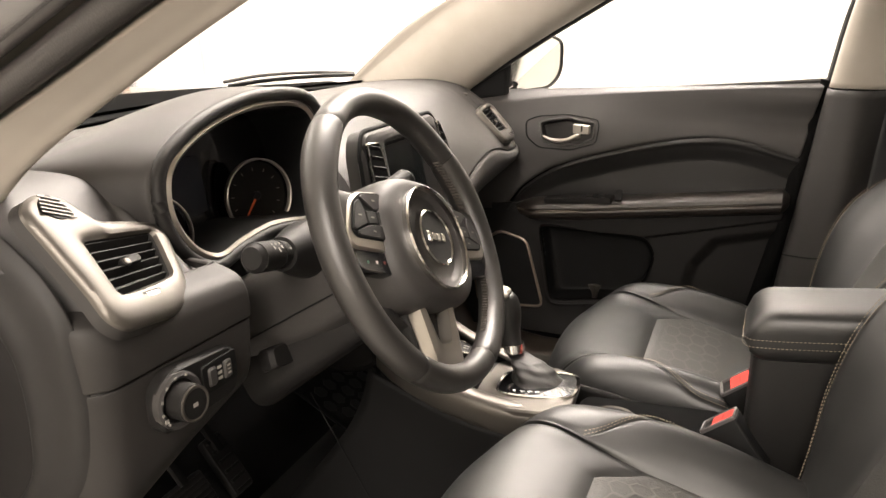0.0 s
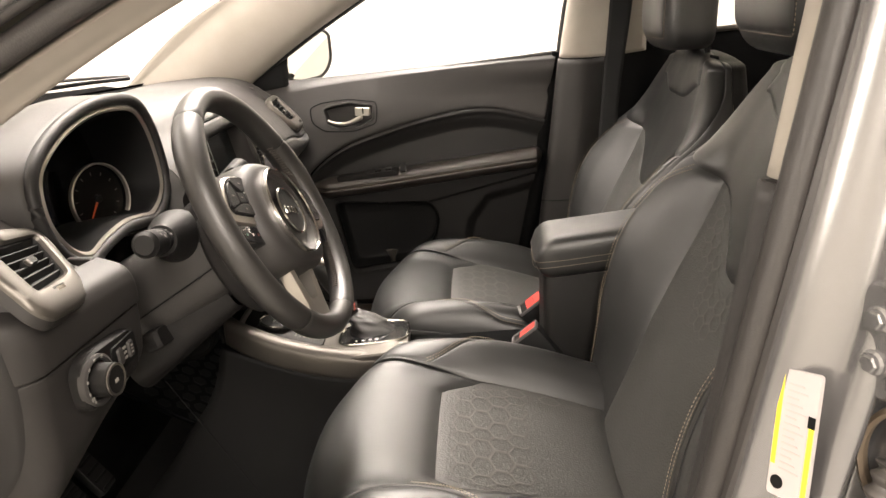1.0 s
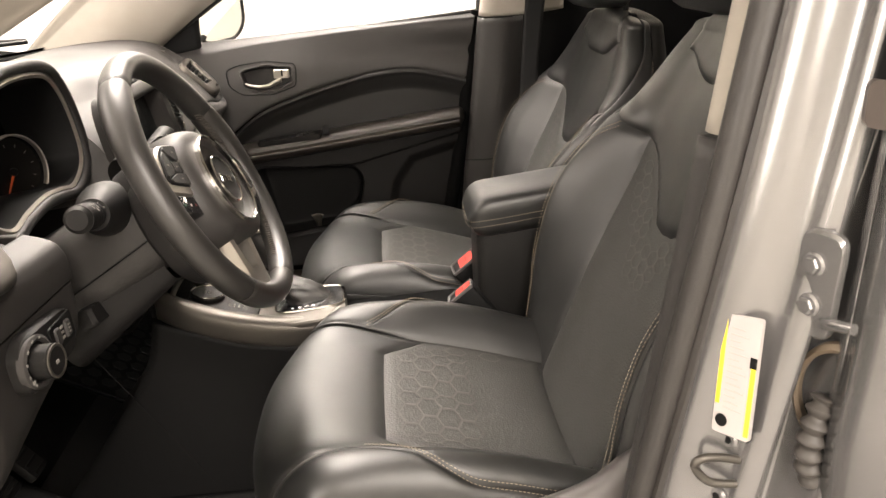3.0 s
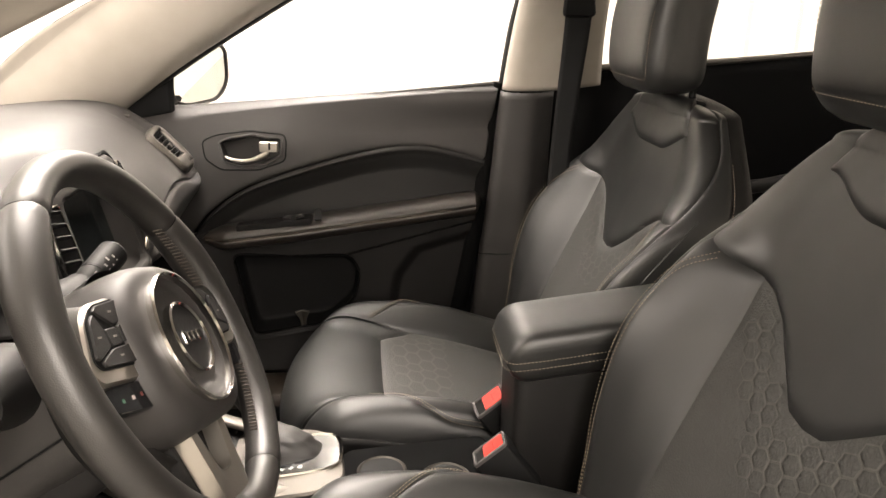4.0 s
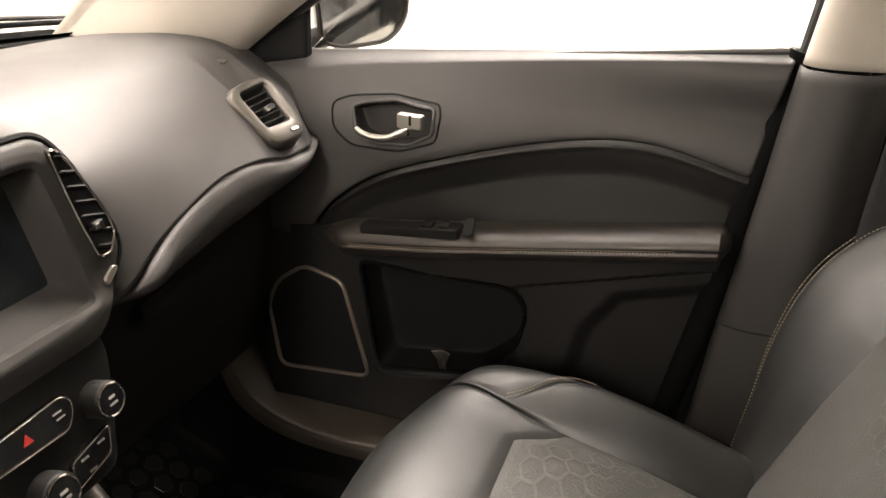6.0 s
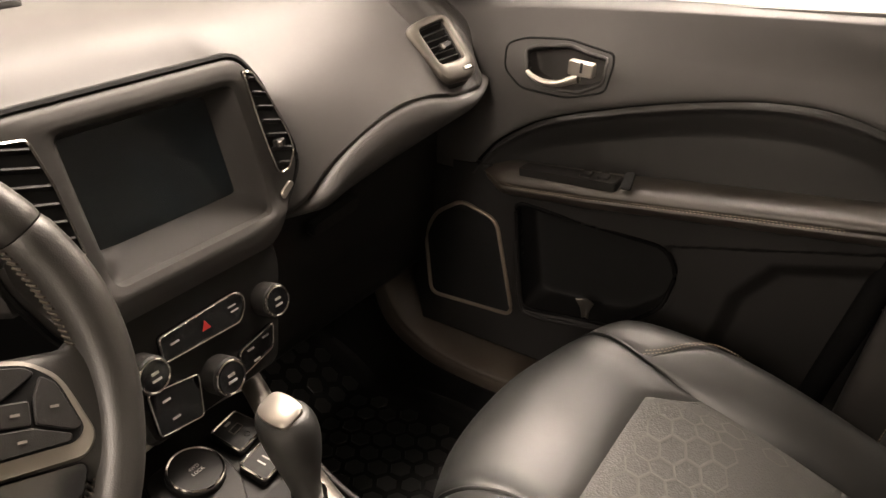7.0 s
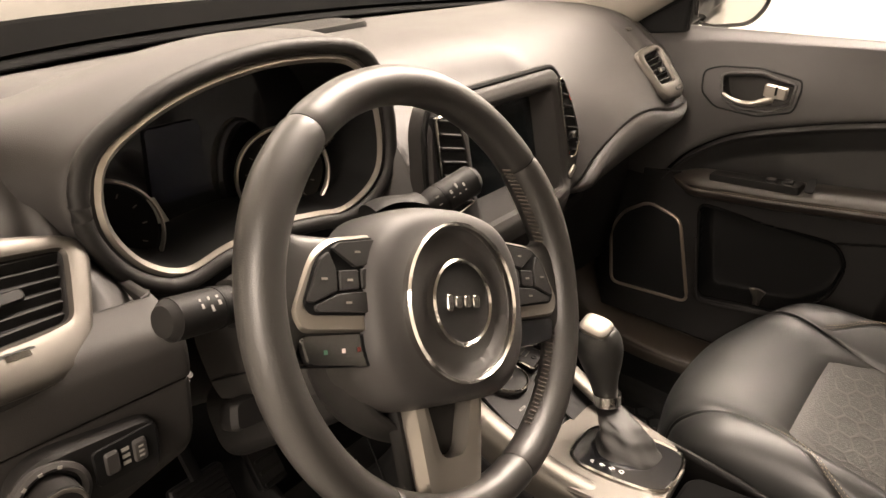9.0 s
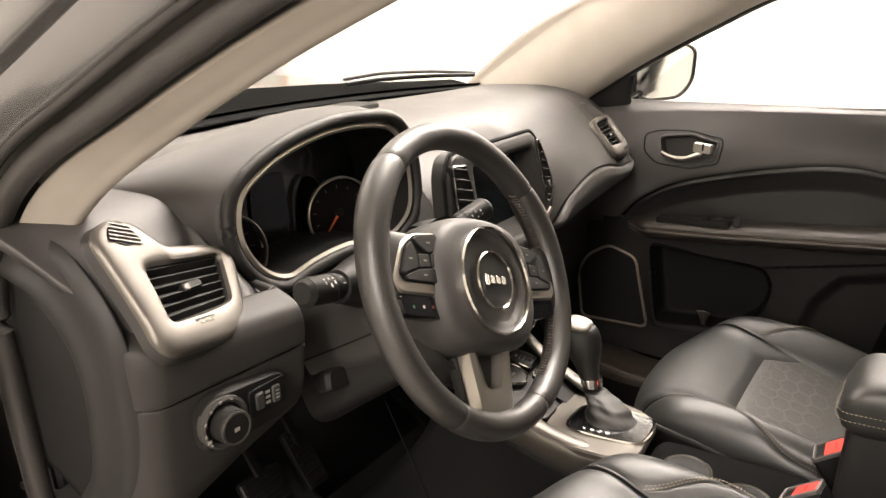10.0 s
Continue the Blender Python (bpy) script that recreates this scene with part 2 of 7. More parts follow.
def stitches(points, normal_up, length=0.0036, gap=0.0018, r=0.0008, closed=False, n=400):
    """A row of short thread stitches along a curve."""
    pts = [spline(points, i / n, closed) for i in range(n + 1)]
    run = [0.0]
    for a, b in zip(pts, pts[1:]):
        run.append(run[-1] + float(np.linalg.norm(b - a)))
    total, bm, s = run[-1], bmesh.new(), 0.0

    def where(d):
        k = max(0, min(len(run) - 2, int(np.searchsorted(run, d)) - 1))
        w = (d - run[k]) / max(1e-9, run[k + 1] - run[k])
        return lerp(pts[k], pts[k + 1], w)
    up = Vector(normal_up).normalized()
    while s + length < total:
        a, b = Vector(where(s)), Vector(where(s + length))
        d = (b - a).normalized()
        side = d.cross(up).normalized()
        vs = []
        for p, k in ((a, 0.4), (a.lerp(b, 0.5), 1.0), (b, 0.4)):
            vs.append([bm.verts.new(p + side * r * k), bm.verts.new(p + up * r * 1.2 * k), bm.verts.new(p - side * r * k)])
        for q1, q2 in zip(vs, vs[1:]):
            bm.faces.new((q1[0], q1[1], q2[1], q2[0]))
            bm.faces.new((q1[1], q1[2], q2[2], q2[1]))
        s += length + gap
    return bm

# ---- garage ----
def panel_wall(name, a, b, z1, label):
    """A wall of ribbed metal panels from a to b (plan points)."""
    a, b = Vector((*a, 0)), Vector((*b, 0))
    d = (b - a)
    n = Vector((-d.y, d.x, 0)).normalized()
    count = int(d.length / 0.075)

    def f(u, v):
        k = u * count
        ph = k % 4
        off = 0.018 if 0.0 < ph < 1.0 else 0.0
        p = a + d * u + n * off
        return (p.x, p.y, v * z1)
    ob = part(name, sheet(f, count * 2, 1), WALL, None, label, smooth=False, solid=0.05)
    return tagged(ob, label, "wall", kind="structure")


panel_wall("wall_passenger_side", (3.4, -6.0), (3.4, 6.5), 3.3, "white ribbed metal garage wall")
panel_wall("wall_driver_side", (-4.2, 6.5), (-4.2, -6.0), 3.3, "white ribbed metal garage wall beside the open doors")
panel_wall("wall_front", (3.4, 6.5), (-4.2, 6.5), 3.3, "white ribbed metal garage wall ahead of the car")
panel_wall("wall_rear", (-4.2, -6.0), (3.4, -6.0), 3.3, "white ribbed metal garage wall behind the car")
tagged(part("ground", plate(rounded([(-4.3, -6.1), (3.5, -6.1), (3.5, 6.6), (-4.3, 6.6)], 0.01, 1), 0.1), GREYFLOOR, smooth=False), "grey concrete garage floor", "floor", kind="structure")
tagged(part("ceiling", plate(rounded([(-4.3, -6.1), (3.5, -6.1), (3.5, 6.6), (-4.3, 6.6)], 0.01, 1), 0.1, pose(0, 0, 3.4)), WALL, smooth=False), "white garage ceiling", "ceiling", kind="structure")

# wooden picture frame and pale door on the far wall
frame_thing = thing("picture_frame", "orange brown wooden frame on the garage wall", "picture frame")
WM = Matrix(((0, 0, -1, 3.33), (-1, 0, 0, 3.86), (0, 1, 0, 0.90), (0, 0, 0, 1)))
fo = [(-0.24, -0.43), (0.24, -0.43), (0.24, 0.43), (-0.24, 0.43)]
WOOD = material("orange_wood", (0.36, 0.17, 0.07), 0.5, var=0.25, scale=9)
part("frame", ring_plate(fo, [(p[0] * 0.58, p[1] * 0.78) for p in fo], 0.04, WM @ pose(0, 0, 0.02), 0.008), WOOD, frame_thing, "orange brown wooden frame", smooth=False)
part("picture", plate([(p[0] * 0.60, p[1] * 0.80) for p in fo], 0.01, WM), material("grey_green_glass", (0.30, 0.33, 0.30), 0.3, var=0.3, scale=5), frame_thing, "grey green picture", smooth=False)
tagged(part("wall_post", plate([(-0.14, -0.9), (0.16, -0.9), (0.16, 2.4), (-0.14, 2.4)], 0.05, Matrix(((0, 0, -1, 3.30), (-1, 0, 0, 3.50), (0, 1, 0, 0.9), (0, 0, 0, 1)))), WALL, smooth=False), "white painted wall post", "wall post", kind="structure")

# ---- car body ----
car = thing("parked_car", "silver grey car shell with its driver side doors open", "car", (0, 0, 0))


def sx(points, s):
    """Mirrors points to the side s."""
    return [(p[0] * s, p[1], p[2]) for p in points]


def shifted(line, x, along):
    """A pillar line moved to another x and squarely away from the opening."""
    return [(x, p[1] + 0.479 * along, p[2] + 0.878 * along) for p in line]


for s in (1, -1):
    glass_edge = [(0.585, 0.62, 1.075), (0.60, 0.46, 1.215), (0.60, 0.28, 1.315), (0.585, 0.10, 1.38), (0.55, -0.16, 1.45)]
    if s > 0:
        edge = [(0.70, 0.36, 1.055), (0.695, 0.21, 1.163), (0.692, 0.055, 1.258), (0.685, -0.054, 1.318), (0.665, -0.26, 1.41)]
        bulge = [(0.668, 0.375, 1.060), (0.645, 0.235, 1.172), (0.638, 0.08, 1.268), (0.630, -0.03, 1.328), (0.60, -0.24, 1.42)]
        inner = [(0.60, 0.47, 1.07), (0.60, 0.34, 1.20), (0.60, 0.17, 1.30), (0.59, 0.03, 1.36), (0.56, -0.2, 1.44)]
        rows = [edge, bulge, inner, glass_edge]
    else:
        edge = [(0.660, 0.392, 1.040), (0.660, 0.352, 1.104), (0.660, 0.283, 1.158), (0.660, 0.180, 1.212), (0.660, 0.070, 1.269), (0.658, -0.034, 1.318), (0.645, -0.26, 1.42)]
        bulge = [(0.646, 0.366, 1.040), (0.640, 0.330, 1.094), (0.640, 0.264, 1.147), (0.640, 0.165, 1.205), (0.640, 0.058, 1.262), (0.640, -0.046, 1.312), (0.628, -0.268, 1.412)]
        inner = [(0.632, 0.352, 1.040), (0.622, 0.325, 1.086), (0.622, 0.262, 1.138), (0.622, 0.165, 1.197), (0.622, 0.060, 1.256), (0.622, -0.042, 1.306), (0.610, -0.262, 1.408)]
        back = [(0.600, 0.420, 1.040), (0.595, 0.392, 1.092), (0.595, 0.330, 1.145), (0.595, 0.232, 1.207), (0.595, 0.125, 1.27), (0.592, 0.020, 1.325), (0.575, -0.22, 1.42)]
        rows = [edge, bulge, inner, back, [(0.588, 0.60, 1.05), (0.592, 0.54, 1.12), (0.598, 0.44, 1.215), (0.60, 0.32, 1.29), (0.60, 0.20, 1.345), (0.585, 0.08, 1.385), (0.55, -0.16, 1.45)]]
    part("a_pillar_trim", skin([sx(r, s) for r in rows], 24, 32), BEIGE, car, "beige woven pillar trim", solid=0.006)
    # dark weather seal and painted outer pillar
    if s > 0:
        seal = [(x + 0.018, y - 0.006, z + 0.006) for x, y, z in edge]
        part("door_seal", tube(sx([(0.715, 0.33, 0.60), (0.722, 0.35, 0.95)] + seal + [(0.60, -0.6, 1.46)], s), 0.013, 60, 10), RUBBER, car, "black rubber door seal")
        outer = [(0.745, 0.36, 1.09), (0.745, 0.22, 1.195), (0.735, 0.06, 1.295), (0.725, -0.05, 1.355), (0.69, -0.27, 1.445)]
        outer2 = [(0.775, 0.44, 1.10), (0.765, 0.29, 1.225), (0.745, 0.12, 1.325), (0.725, 0.0, 1.385), (0.68, -0.22, 1.475)]
        mid = [(p[0] - 0.02, p[1], p[2] - 0.012) for p in outer]
        part("a_pillar_frame", skin([sx(seal, s), sx(mid, s)], 6, 24), HARD, car, "dark grey painted door frame", solid=0.004)
        part("a_pillar_skin", skin([sx(mid, s), sx(outer, s), sx(outer2, s), sx(glass_edge, s)], 18, 24), PAINT, car, "silver grey metallic paint", solid=0.004)
    else:
        long = [(0.66, 0.44, 1.00)] + edge[1:]
        part("door_seal", tube(sx([(0.672, 0.36, 0.60), (0.675, 0.405, 0.92)] + shifted(edge, 0.674, 0.012) + [(0.60, -0.6, 1.47)], s), 0.013, 80, 12), SEAL, car, "dark grey rubber door seal")
        part("frame_gap", tube(sx(shifted(long, 0.690, 0.031), s), 0.006, 60, 10), SEAL, car, "dark gap behind the seal")
        part("a_pillar_frame", skin([sx(shifted(long, x, a), s) for x, a in ((0.682, 0.030), (0.698, 0.034), (0.712, 0.048), (0.722, 0.062))], 18, 30), PAINT, car, "silver grey painted door frame flange", solid=0.004)
        part("a_pillar_skin", skin([sx(shifted(long, x, a), s) for x, a in ((0.722, 0.062), (0.740, 0.068), (0.752, 0.092), (0.748, 0.112), (0.70, 0.135))] + [sx([(0.588, 0.62, 1.07)] + rows[-1][1:], s)], 24, 30), PAINT, car, "silver grey metallic paint", solid=0.004)

# roof and headliner, rear pillars
roof = [[(x, y, 1.56 - 0.10 * (x / 0.6) ** 2 - 0.05 * ((y + 0.9) / 1.0) ** 2) for y in (-0.05, -0.3, -0.8, -1.4, -2.0)] for x in (-0.62, -0.35, 0, 0.35, 0.62)]
part("headliner", skin(roof, 16, 16), BEIGE, car, "beige headliner", solid=0.03)
part("floor_pan", plate([(-0.70, -2.0), (0.70, -2.0), (0.70, 0.75), (-0.70, 0.75)], 0.03, pose(0, 0, 0.335)), RUBBER, car, "black floor carpet", smooth=False)
part("firewall", skin([[(-0.7, 0.50, 0.34), (-0.7, 0.72, 0.55), (-0.7, 0.75, 1.0)], [(0.7, 0.50, 0.34), (0.7, 0.72, 0.55), (0.7, 0.75, 1.0)]], 4, 10), DARK, car, "black firewall carpet", solid=0.02)
for s in (1, -1):
    if s < 0:
        part("door_sill", skin([sx([(0.57, 0.62, 0.34), (0.575, 0.40, 0.34), (0.58, 0.1, 0.34), (0.58, -0.5, 0.34), (0.58, -1.3, 0.34)], s),
                                sx([(0.585, 0.52, 0.50), (0.592, 0.34, 0.445), (0.595, 0.1, 0.425), (0.595, -0.5, 0.425), (0.595, -1.3, 0.425)], s),
                                sx([(0.61, 0.47, 0.53), (0.618, 0.31, 0.468), (0.62, 0.1, 0.445), (0.62, -0.5, 0.445), (0.62, -1.3, 0.445)], s),
                                sx([(0.70, 0.42, 0.52), (0.70, 0.27, 0.462), (0.70, 0.1, 0.440), (0.70, -0.5, 0.440), (0.70, -1.3, 0.44)], s)], 24, 40), SILLBROWN, car, "grey brown plastic sill trim", solid=0.006)
    else:
        low = [(0.590, 0.395, 0.80), (0.592, 0.392, 0.70), (0.594, 0.378, 0.58), (0.596, 0.345, 0.487), (0.598, 0.27, 0.437), (0.60, 0.16, 0.420), (0.60, 0.0, 0.422), (0.60, -0.5, 0.422), (0.60, -1.3, 0.422)]
        crown = [(0.606, 0.372, 0.80), (0.608, 0.366, 0.70), (0.610, 0.350, 0.59), (0.613, 0.316, 0.512), (0.616, 0.25, 0.466), (0.618, 0.15, 0.448), (0.62, 0.0, 0.447), (0.62, -0.5, 0.447), (0.62, -1.3, 0.447)]
        back = [(0.70, 0.35, 0.80), (0.70, 0.345, 0.70), (0.70, 0.325, 0.60), (0.70, 0.288, 0.525), (0.70, 0.23, 0.478), (0.70, 0.14, 0.455), (0.70, 0.0, 0.452), (0.70, -0.5, 0.452), (0.70, -1.3, 0.452)]
        part("door_sill", skin([low, [tuple(lerp(np.asarray(p), np.asarray(q), 0.55) + np.asarray((-0.006, 0.003, 0.003))) for p, q in zip(low, crown)], crown, back], 24, 60), SILLBROWN, car, "brown plastic sill trim sweeping up at the front", solid=0.005)
        part("sill_carpet", skin([low, [(0.592, p[1] + 0.03, max(0.36, p[2] - 0.04)) for p in low], [(0.575, p[1] + 0.07, 0.34) for p in low]], 12, 40), DARK, car, "black carpet below the sill", solid=0.004)
    part("kick_panel", skin([sx([(0.625, 0.40, 0.50), (0.63, 0.38, 0.62), (0.645, 0.39, 0.80)], s),
                             sx([(0.60, 0.46, 0.50), (0.605, 0.45, 0.62), (0.61, 0.46, 0.80)], s),
                             sx([(0.575, 0.74, 0.50), (0.58, 0.74, 0.62), (0.58, 0.74, 0.8)], s)], 12, 14), HARD, car, "dark kick panel", solid=0.006)
    if s < 0:
        part("kick_seal", tube(sx([(0.63, 0.30, 0.475), (0.635, 0.36, 0.53), (0.64, 0.385, 0.65), (0.65, 0.39, 0.82)], s), 0.008, 24, 8), RUBBER, car, "black rubber seal")

part("rocker", skin([[(0.775, 0.6, 0.20), (0.775, -0.5, 0.20), (0.775, -1.5, 0.20)], [(0.778, 0.6, 0.60), (0.778, -0.5, 0.60), (0.778, -1.5, 0.60)]], 2, 4), PAINT, car, "silver painted body side", solid=0.004)
part("wing_side", skin([[(0.775, 0.35, 0.20), (0.775, 0.8, 0.20), (0.775, 1.6, 0.30)], [(0.778, 0.35, 1.05), (0.778, 0.8, 1.04), (0.778, 1.6, 0.98)]], 4, 6), PAINT, car, "silver painted front wing", solid=0.004)
part("wing_side", skin([[(-0.80, 0.35, 0.20), (-0.80, 0.8, 0.20), (-0.80, 1.6, 0.30)], [(-0.80, 0.35, 1.05), (-0.80, 0.8, 1.04), (-0.80, 1.6, 0.98)]], 4, 6), PAINT, car, "silver painted front wing", solid=0.004)

# windscreen
ws = [[(x, lerp(0.60, 0.72, 1 - (x / 0.6) ** 2), 1.075) for x in (-0.6, -0.3, 0, 0.3, 0.6)], [(x * 0.97, lerp(0.28, 0.40, 1 - (x / 0.6) ** 2), 1.31) for x in (-0.6, -0.3, 0, 0.3, 0.6)], [(x * 0.93, lerp(-0.14, -0.04, 1 - (x / 0.6) ** 2), 1.475) for x in (-0.6, -0.3, 0, 0.3, 0.6)]]
glass = part("windscreen", skin(ws, 12, 16), GLASS, car, "clear windscreen glass")
glass.visible_shadow = False
part("windscreen_band", skin([[(x, lerp(0.60, 0.72, 1 - (x / 0.6) ** 2) - 0.004 - 0.32 * k, 1.072 + 0.235 * k) for x in (-0.6, -0.3, 0, 0.3, 0.6)] for k in (0.0, 0.06, 0.13)], 4, 30), MATTE, car, "black windscreen edge band")
# bonnet and cowl seen through the windscreen
part("cowl", skin([[(x, lerp(0.62, 0.74, 1 - (x / 0.6) ** 2), 1.065) for x in (-0.7, -0.35, 0, 0.35, 0.7)], [(x, lerp(0.76, 0.90, 1 - (x / 0.6) ** 2), 1.074) for x in (-0.7, -0.35, 0, 0.35, 0.7)]], 6, 16), MATTE, car, "black plastic cowl", solid=0.006)
part("bonnet", skin([[(x * 1.15, y, 1.066 - 0.05 * (x / 0.7) ** 2 - 0.11 * ((y - 0.8) / 0.9) ** 2) for x in (-0.7, -0.35, 0, 0.35, 0.7)] for y in (0.86, 1.1, 1.4, 1.75)], 16, 16), PAINT, car, "silver grey bonnet", solid=0.006)

# B pillars: passenger side trim, driver side bare metal
low = [[(0.745, -0.405, 0.45), (0.750, -0.43, 0.75), (0.755, -0.45, 0.90), (0.765, -0.475, 1.105)],
       [(0.672, -0.395, 0.45), (0.695, -0.43, 0.75), (0.700, -0.448, 0.90), (0.712, -0.474, 1.105)],
       [(0.655, -0.43, 0.45), (0.678, -0.465, 0.75), (0.682, -0.480, 0.90), (0.692, -0.500, 1.105)],
       [(0.655, -0.50, 0.45), (0.672, -0.52, 0.75), (0.675, -0.530, 0.90), (0.687, -0.545, 1.105)],
       [(0.70, -0.56, 0.45), (0.71, -0.57, 0.75), (0.715, -0.575, 0.90), (0.725, -0.585, 1.105)]]
part("b_pillar_lower_trim", skin(low, 24, 24), END_CAP, car, "dark grey plastic lower pillar trim", solid=0.006)
part("pillar_joint", tube([(0.690, -0.42, 0.742), (0.672, -0.46, 0.744), (0.668, -0.52, 0.746)], 0.0015, 12, 5), DARK, car, "trim joint")
up = [[(0.752, -0.478, 1.108), (0.735, -0.497, 1.25), (0.700, -0.528, 1.42)], [(0.718, -0.477, 1.108), (0.704, -0.497, 1.25), (0.672, -0.528, 1.42)], [(0.700, -0.51, 1.108), (0.685, -0.53, 1.25), (0.65, -0.56, 1.42)], [(0.704, -0.600, 1.110), (0.692, -0.620, 1.25), (0.662, -0.645, 1.42)], [(0.722, -0.690, 1.118), (0.708, -0.690, 1.25), (0.678, -0.70, 1.42)]]
part("b_pillar_upper_trim", skin(up, 18, 16), BEIGE, car, "beige upper pillar trim", solid=0.006)

# added dark plug, blocks the bright wall showing between the two trims
part("trim_gap_plug", tube([(0.735, -0.525, 1.00), (0.732, -0.532, 1.11), (0.725, -0.545, 1.20)], 0.022, 12, 10), DARK, car, "dark plug added behind the pillar trim gap")

# second added plug, further forward, against light through the same gap
part("trim_gap_plug", tube([(0.742, -0.497, 1.05), (0.740, -0.500, 1.11), (0.733, -0.512, 1.17)], 0.015, 12, 10), DARK, car, "dark plug added behind the pillar trim gap")
# driver side: seal, trim edge, painted pillar
edge_l = [(-0.690, -0.405, 0.46), (-0.700, -0.448, 0.75), (-0.700, -0.475, 0.90), (-0.690, -0.515, 1.105), (-0.668, -0.555, 1.30), (-0.640, -0.585, 1.44)]
part("b_pillar_upper_trim", skin([[(-0.670, -0.524, 1.112), (-0.648, -0.559, 1.30), (-0.620, -0.589, 1.44)], [(-0.656, -0.516, 1.110), (-0.634, -0.551, 1.30), (-0.606, -0.581, 1.44)], [(-0.634, -0.517, 1.110), (-0.612, -0.552, 1.30), (-0.584, -0.582, 1.44)], [(-0.615, -0.545, 1.112), (-0.593, -0.58, 1.30), (-0.565, -0.61, 1.44)], [(-0.63, -0.616, 1.112), (-0.61, -0.646, 1.30), (-0.58, -0.676, 1.44)]], 14, 14), BEIGE, car, "beige upper pillar trim", solid=0.006)
part("b_pillar_lower_trim", skin([[(-0.700, -0.418, 0.46), (-0.705, -0.458, 0.75), (-0.690, -0.483, 0.90), (-0.670, -0.522, 1.106)], [(-0.668, -0.420, 0.46), (-0.672, -0.455, 0.75), (-0.668, -0.479, 0.90), (-0.655, -0.514, 1.106)], [(-0.645, -0.430, 0.46), (-0.645, -0.465, 0.75), (-0.643, -0.485, 0.90), (-0.634, -0.516, 1.106)], [(-0.645, -0.553, 0.46), (-0.645, -0.583, 0.75), (-0.64, -0.593, 0.90), (-0.63, -0.616, 1.106)]], 16, 20), SOFT, car, "dark plastic lower pillar trim", solid=0.006)
part("pillar_seal", tube(edge_l, 0.015, 60, 12, flat=0.8), SEAL, car, "dark grey rubber door seal")
part("pillar_seal_lip", tube([(x - 0.012, y - 0.014, z) for x, y, z in edge_l], 0.008, 60, 8), SEAL, car, "grey seal lip")
heights = (0.40, 0.62, 0.75, 0.86, 0.98, 1.10, 1.25, 1.44)


def pillar_row(px, py, bow=0.0):
    """A vertical line of the pillar's skin through (px, py) at a height of 0.95."""
    out = []
    for z in heights:
        dx = float(np.interp(z, [0.46, 0.75, 0.95, 1.105, 1.30, 1.44], [0.012, 0.0, 0.0, 0.010, 0.032, 0.060]))
        dy = float(np.interp(z, [0.46, 0.75, 0.95, 1.105, 1.30, 1.44], [0.080, 0.036, 0.0, -0.030, -0.068, -0.098]))
        b = math.exp(-((z - 0.98) / 0.14) ** 2)
        out.append((px + dx + bow * b, py + dy, z))
    return out


pil = [pillar_row(*p) for p in ((-0.703, -0.495), (-0.722, -0.499), (-0.735, -0.511), (-0.742, -0.527), (-0.752, -0.540), (-0.764, -0.546), (-0.770, -0.553), (-0.768, -0.562), (-0.752, -0.572, 0.010), (-0.745, -0.586, 0.012), (-0.765, -0.600), (-0.80, -0.610), (-0.82, -0.66))]
part("b_pillar", skin(pil, 72, 60), PAINT, car, "silver grey painted door pillar", solid=0.004)

# label, striker, hinge
LB = frame_of((-0.7475, -0.5165, 0.912), (-0.86, -0.50, 0), (-0.50, 0.86, 0.16)) @ pose(0, 0, 0, 0, 0, 5)
lab = part("tyre_label", plate(rounded([(-0.019, -0.058), (0.019, -0.056), (0.019, 0.058), (-0.019, 0.054)], 0.004, 3), 0.004, LB @ pose(0, 0, 0.007)), material("label_paper", (0.38, 0.35, 0.34), 0.55), car, "white tyre pressure label with yellow bands", smooth=False)
part("label_band", plate([(-0.018, -0.030), (-0.0140, -0.030), (-0.0140, 0.050), (-0.018, 0.050)], 0.0006, LB @ pose(0, 0, 0.0077)), YELLOW, lab, "yellow band", smooth=False)
part("label_band", plate([(0.0135, -0.052), (0.018, -0.052), (0.018, 0.012), (0.0135, 0.012)], 0.0006, LB @ pose(0, 0, 0.0077)), YELLOW, lab, "yellow band", smooth=False)
part("label_mark", plate(circle(0.006, 20), 0.0006, LB @ pose(-0.010, -0.045, 0.0077)), DARK, lab, smooth=False)
part("label_mark", plate([(0.012, 0.012), (0.0185, 0.012), (0.0185, 0.022), (0.012, 0.022)], 0.0006, LB @ pose(0, 0, 0.0079)), DARK, lab, smooth=False)
for k in range(14):
    part("label_print", plate([(-0.010, -0.0007), (0.009 - 0.004 * (k % 3), -0.0007), (0.009 - 0.004 * (k % 3), 0.0007), (-0.010, 0.0007)], 0.0005, LB @ pose(0, -0.032 + 0.0058 * k, 0.0076)), bpy.data.materials.get("pale_print") or material("pale_print", (0.40, 0.33, 0.31), 0.6), lab, smooth=False)
SB = frame_of((-0.744, -0.516, 0.812), (-0.86, -0.50, 0), (-0.50, 0.86, 0.16))
stk = part("striker_plate", plate(rounded([(-0.022, -0.042), (0.022, -0.042), (0.026, 0.0), (0.018, 0.042), (-0.012, 0.042), (-0.026, 0.01)], 0.012, 4), 0.006, SB @ pose(0, 0, 0.007), 0.002), PAINT, car, "painted striker plate")
part("striker_loop", tube([tuple(SB @ Vector(p)) for p in ((0.012, 0.014, 0.006), (0.000, 0.016, 0.026), (-0.008, 0.012, 0.038), (-0.010, 0.002, 0.038), (0.000, -0.010, 0.026), (0.014, -0.010, 0.006))], 0.0042, 40, 10), SILVER, stk, "steel striker loop")
